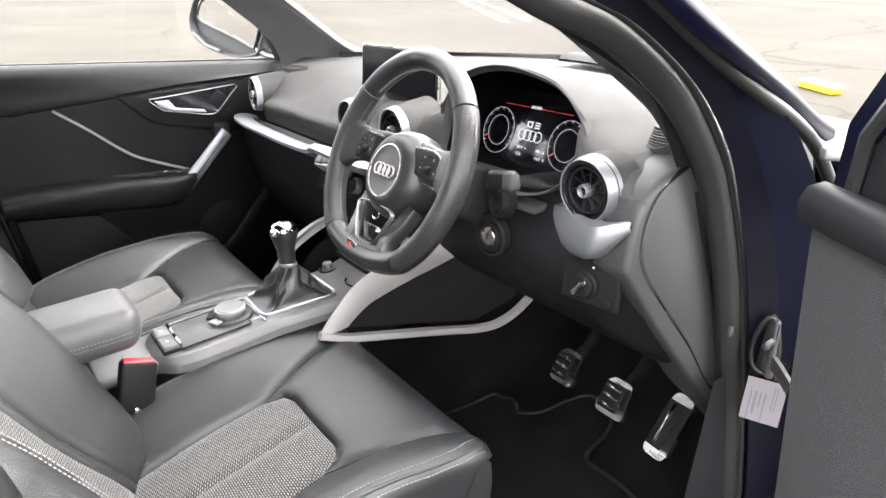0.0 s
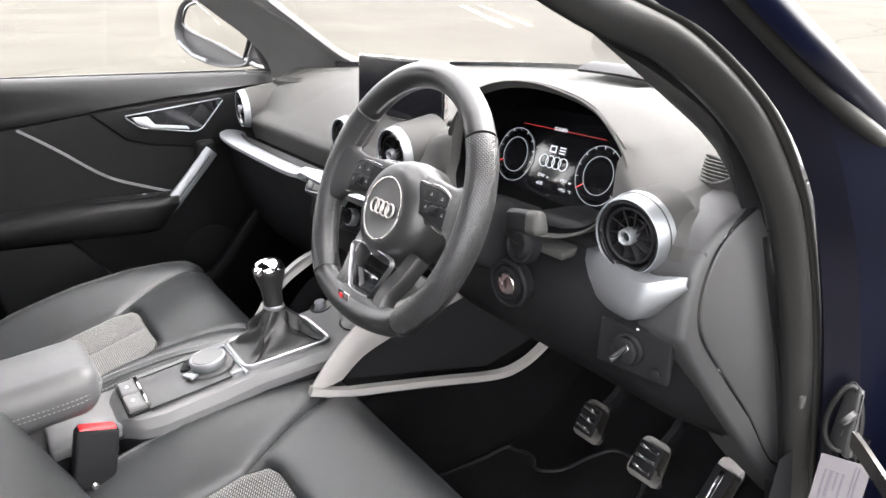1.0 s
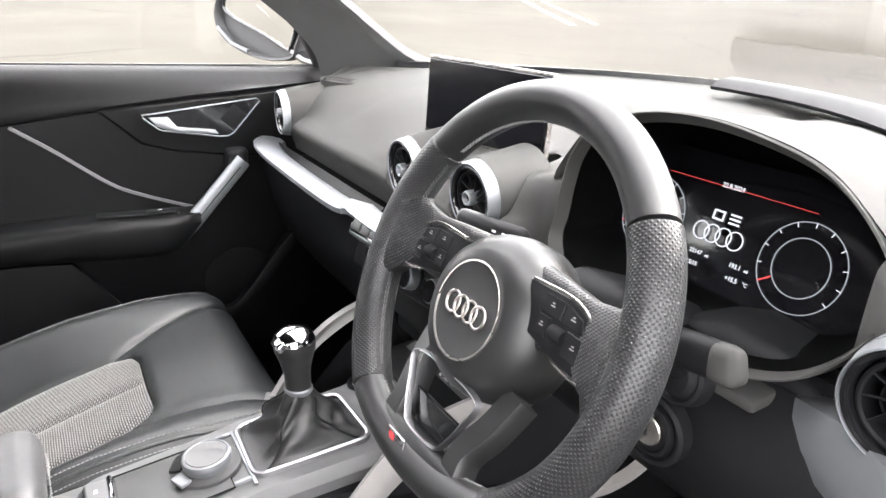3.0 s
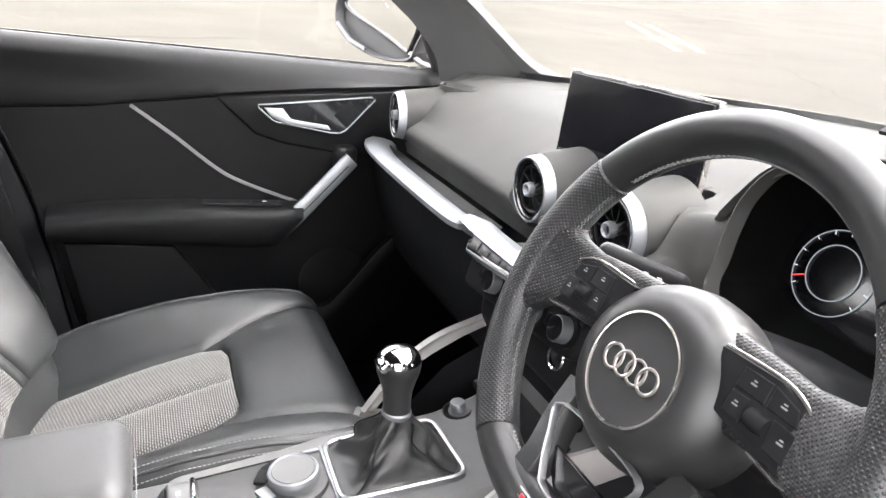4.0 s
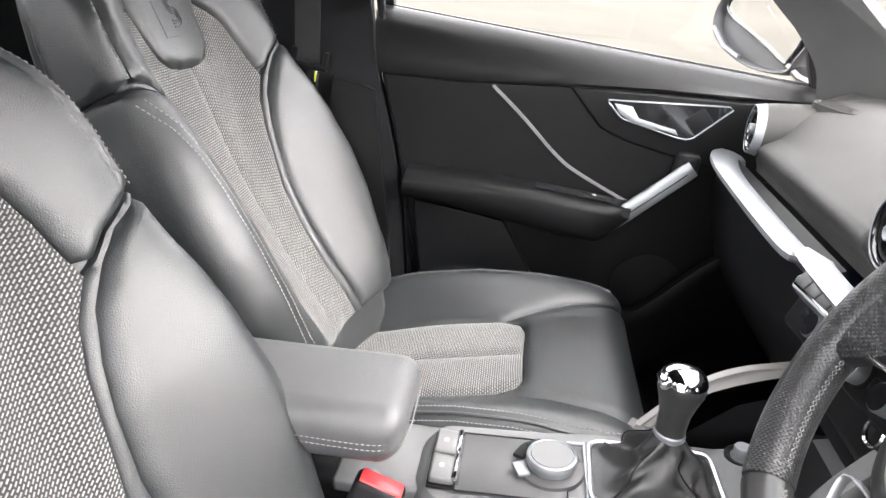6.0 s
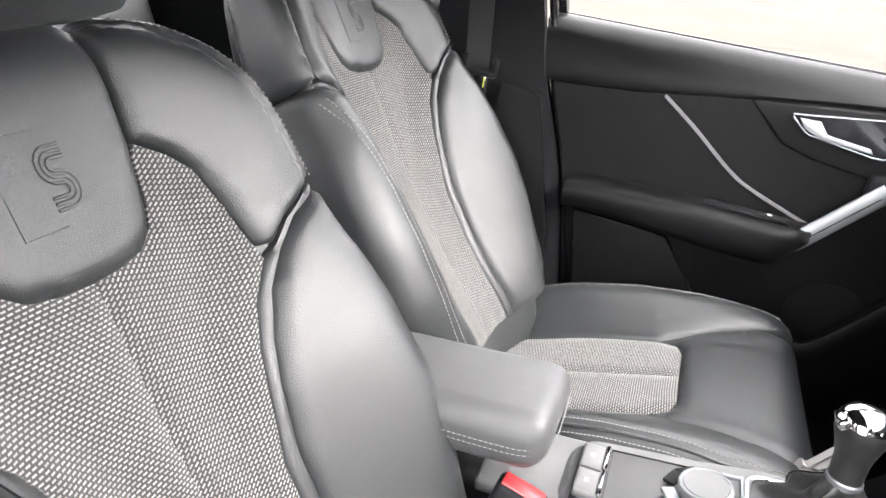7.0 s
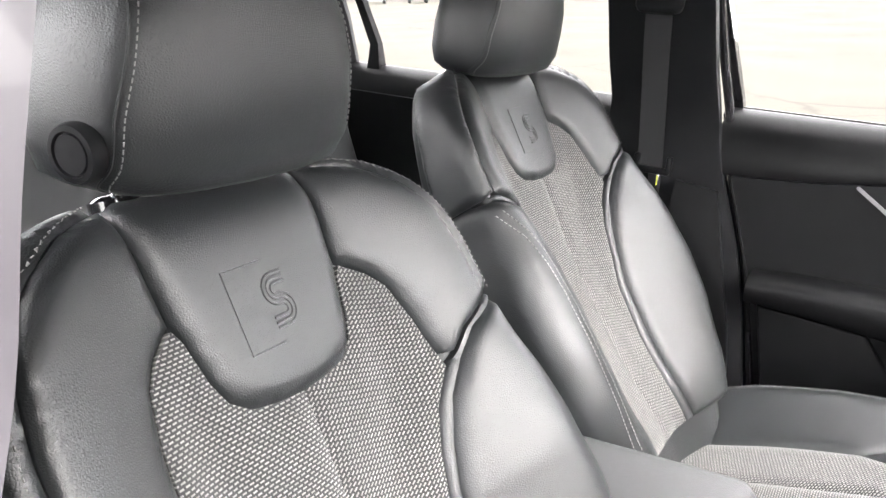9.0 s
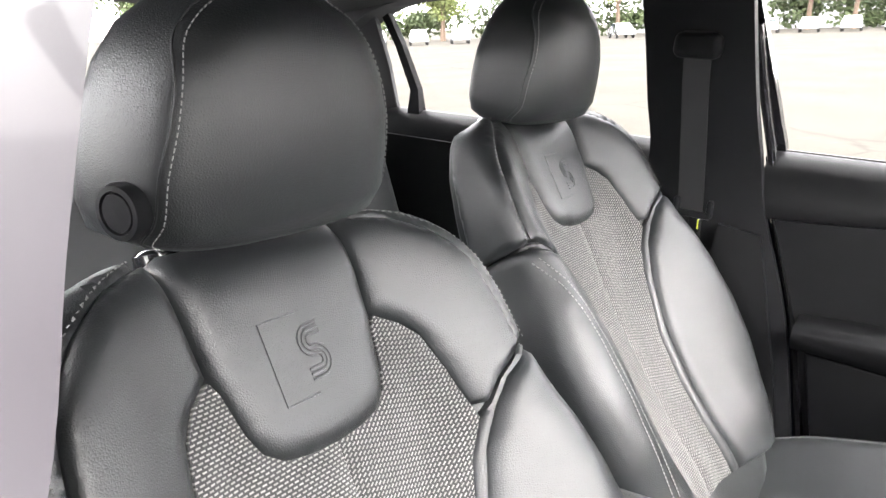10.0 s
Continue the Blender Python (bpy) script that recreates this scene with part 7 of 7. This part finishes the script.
def parked_car(x, y, turn, colour, lab, van=False):
    car = new("parked_car")
    car.matrix_basis = pose(x, y, 0, 0, 0, turn)
    tagged(car, lab, "car", "parked cars")
    paint = colour
    h = 1.95 if van else 1.45
    if van:
        side = [(-2.3, .35), (-2.35, 1.0), (-2.3, h - .15), (-2.15, h), (1.0, h), (1.25, h - .1), (1.7, 1.15), (2.3, .95), (2.4, .6), (2.35, .3)]
    else:
        side = [(-2.05, .35), (-2.1, .75), (-2.0, .95), (-1.5, 1.0), (-1.05, h - .07), (-.7, h), (.2, h - .02), (.55, h - .1), (1.05, 1.0), (1.75, .88), (2.05, .70), (2.1, .35)]
    P = [(p.x, p.y) for p in spline([(a, b, 0) for a, b in side], 4)]
    rings = []
    for yy, k in ((-.88, .90), (-.86, .97), (-.78, 1.0), (.78, 1.0), (.86, .97), (.88, .90)):
        rings.append([(a * (1 - .02 * (1 - k)), yy * (1 - .22 * max(0, (b - .95) / .55)), .3 + (b - .3) * k) for a, b in P])
    free_part("body", loft(rings), paint, car)
    g = [(-1.35, 1.0), (-1.0, h - .12), (-.65, h - .05), (.2, h - .06), (.5, h - .13), (.95, 1.0)] if not van else [(.3, 1.1), (.3, h - .2), (1.0, h - .2), (1.5, 1.15)]
    for s in (1, -1):
        free_part("side_window", ([(a, s * (.885 - .19 * max(0, (b - .95) / .55)), b) for a, b in g], [list(range(len(g)))]), WINDOW, car)
        for xx in (-1.3, 1.35):
            w = free_part("wheel", lathe([(.0, -.1), (.30, -.1), (.33, -.06), (.33, .06), (.30, .1), (.22, .1), (.20, .07), (.0, .08)], 24), TYRE, car, m=Matrix.Translation((xx, s * .80, .33)) @ Matrix.Rotation(radians(-90 * s), 4, 'X'))
            free_part("rim", lathe([(.0, .09), (.19, .085), (.20, .07)], 20), STEEL, w, m=Matrix.Translation((xx, s * .80, .33)) @ Matrix.Rotation(radians(-90 * s), 4, 'X'))
        free_part("tail_lamp", moved(rbox(.06, .35, .14, .02), Matrix.Translation((-2.05, s * .62, .82))), LAMP, car)
        free_part("headlamp", moved(rbox(.12, .32, .14, .03), Matrix.Translation((1.95, s * .62, .72))), CHROME, car)
    if not van:
        free_part("rear_window", ([(-1.53, -.6, 1.02), (-1.53, .6, 1.02), (-1.06, .55, h - .1), (-1.06, -.55, h - .1)], [[0, 1, 2, 3]]), WINDOW, car)
        free_part("windscreen", ([(1.06, -.65, 1.03), (1.06, .65, 1.03), (.57, .58, h - .1), (.57, -.58, h - .1)], [[3, 2, 1, 0]]), WINDOW, car)
    return car


CARS = {"white": material("white_car_paint", (.75, .75, .76), .2, coat=1.0, blotch=.02), "silver": material("silver_car_paint", (.45, .46, .48), .25, metal=.5, coat=1.0, blotch=.02),
        "blue": material("blue_car_paint", (.05, .10, .35), .25, coat=1.0, blotch=.02), "black": material("black_car_paint", (.02, .02, .025), .2, coat=1.0, blotch=.02),
        "red": material("red_car_paint", (.45, .03, .04), .25, coat=1.0, blotch=.02), "yellow": material("yellow_car_paint", (.75, .50, .02), .3, coat=1.0, blotch=.02),
        "grey": material("grey_car_paint", (.14, .145, .15), .25, coat=1.0, blotch=.02)}
rng = random.Random(11)
row_a = ["white", "silver", "white", "blue", "white", "silver", "black", "white", "silver", "white", "grey", "white", "silver"]
for k, c in enumerate(row_a):
    # a nearer row behind the car's quarter
    a = Vector((-42.0, -60.0)).lerp(Vector((-74.0, -24.0)), k / 12)
    parked_car(a.x, a.y, 40 + rng.uniform(-3, 3), CARS[c], f"{c} parked car in a distant row", van=(k in (2, 8)))
row_b = ["red", "black", "silver", "white", "grey", "silver", "white", "white", "silver", "yellow", "white", "silver", "grey", "white"]
for k, c in enumerate(row_b):
    a = Vector((-76.0, -29.0)).lerp(Vector((-83.0, 17.0)), k / 13)
    parked_car(a.x, a.y, 5 + rng.uniform(-4, 4), CARS[c], f"{c} parked car in a distant row", van=(c == "yellow"))

# hedge and trees beyond the lot, and a long low fence
LEAF = [material("leaf_green", (.058, .080, .030), .7, blotch=.3), material("leaf_yellow_green", (.095, .115, .03), .7, blotch=.3)]
BARK = material("bark", (.10, .07, .05), .9, blotch=.3)


def leaf_cloud(n, rx, ry, rz, zc, size, seed):
    r = random.Random(seed)
    blobs = [(r.uniform(-.7, .7) * rx, r.uniform(-.7, .7) * ry, zc + r.uniform(-.7, .7) * rz, r.uniform(.35, .6)) for _ in range(12)]
    V, F = [], []
    for _ in range(n):
        bx, by, bz, k = r.choice(blobs)
        d = Vector((r.gauss(0, 1), r.gauss(0, 1), r.gauss(0, 1))).normalized() * (r.random() ** .4) * k
        c = Vector((bx + d.x * rx, by + d.y * ry, bz + d.z * rz))
        a = Vector((r.gauss(0, 1), r.gauss(0, 1), r.gauss(0, 1))).normalized() * size * r.uniform(.6, 1.3)
        b = a.cross(Vector((r.gauss(0, 1), r.gauss(0, 1), r.gauss(0, 1)))).normalized() * size * .6
        q = len(V)
        V += [c - a, c + b, c + a, c - b]
        F.append([q, q + 1, q + 2, q + 3])
    return V, F


def make_tree(x, y, s, k, seed):
    t = new("tree")
    t.matrix_basis = pose(x, y, 0, 0, 0, seed * 37)
    tagged(t, "leafy green tree beyond the parking lot", "tree", "far trees")
    tr_ = free_part("trunk", sweep([(0, 0, -.2), (.05, .02, 1.2 * s), (-.05, .08, 2.6 * s), (.1, .0, 4.0 * s)], circle2(.16 * s, 8), up=(1, .1, 0), scale=[1.3, 1, .8, .4]), BARK, t)
    for j in range(4):
        a = j * 1.7 + seed
        free_part("limb", sweep([(0, .04, 2.2 * s), (.7 * s * math.cos(a), .7 * s * math.sin(a), 3.2 * s), (1.2 * s * math.cos(a), 1.2 * s * math.sin(a), 4.1 * s)], circle2(.07 * s, 6), up=(1, .1, 0), scale=[1, .7, .3]), BARK, tr_)
    free_part("crown", leaf_cloud(1500, 2.6 * s, 2.6 * s, 2.0 * s, 4.3 * s, .20 * s, seed), LEAF[k], t)


for i in range(28):
    a = Vector((-55.0, -95.0)).lerp(Vector((-112.0, 30.0)), i / 27)
    make_tree(a.x + rng.uniform(-3, 3), a.y + rng.uniform(-3, 3), rng.uniform(1.0, 1.7), i % 2, i + 1)
hedge = new("hedge")
hedge.matrix_basis = pose(-84, -33, 0, 0, 0, 0)
tagged(hedge, "long green hedge along the lot's far edge", "hedge", kind="stuff")
hv, hf = [], []
for i in range(14):
    v, f = leaf_cloud(1100, 6.5, 1.8, 2.2, 2.2, .36, 60 + i)
    p = Vector((22.0, -62.0)).lerp(Vector((-30.0, 58.0)), i / 13)
    ang = math.atan2(96, -48)
    hf += [[q + len(hv) for q in g] for g in f]
    hv += [tuple(Matrix.Rotation(ang, 3, 'Z') @ Vector(q) + Vector((p.x, p.y, 0))) for q in v]
free_part("foliage", (hv, hf), LEAF[0], hedge)
shed = new("warehouse")
shed.matrix_basis = pose(-118, -10, 0, 0, 0, 12)
tagged(shed, "low grey warehouse far beyond the lot", "building")
free_part("wall", moved(rbox(14, 70, 5.5, .05), Matrix.Translation((0, 0, 2.75))), material("grey_cladding", (.38, .38, .40), .7, blotch=.1), shed)
free_part("roof", moved(rbox(15, 71, .5, .1), Matrix.Translation((0, 0, 5.7))), material("brown_roof", (.20, .13, .10), .8, blotch=.1), shed)
# low yellow block ahead of the car
blk = new("kerb_block")
blk.matrix_basis = pose(-2.72, 6.74, 0, 0, 0, -22)
tagged(blk, "low yellow painted wheel stop on the lot", "wheel stop")
free_part("block", moved(rbox(.50, .16, .10, .03, 3), Matrix.Translation((0, 0, .05))), CARS["yellow"], blk)
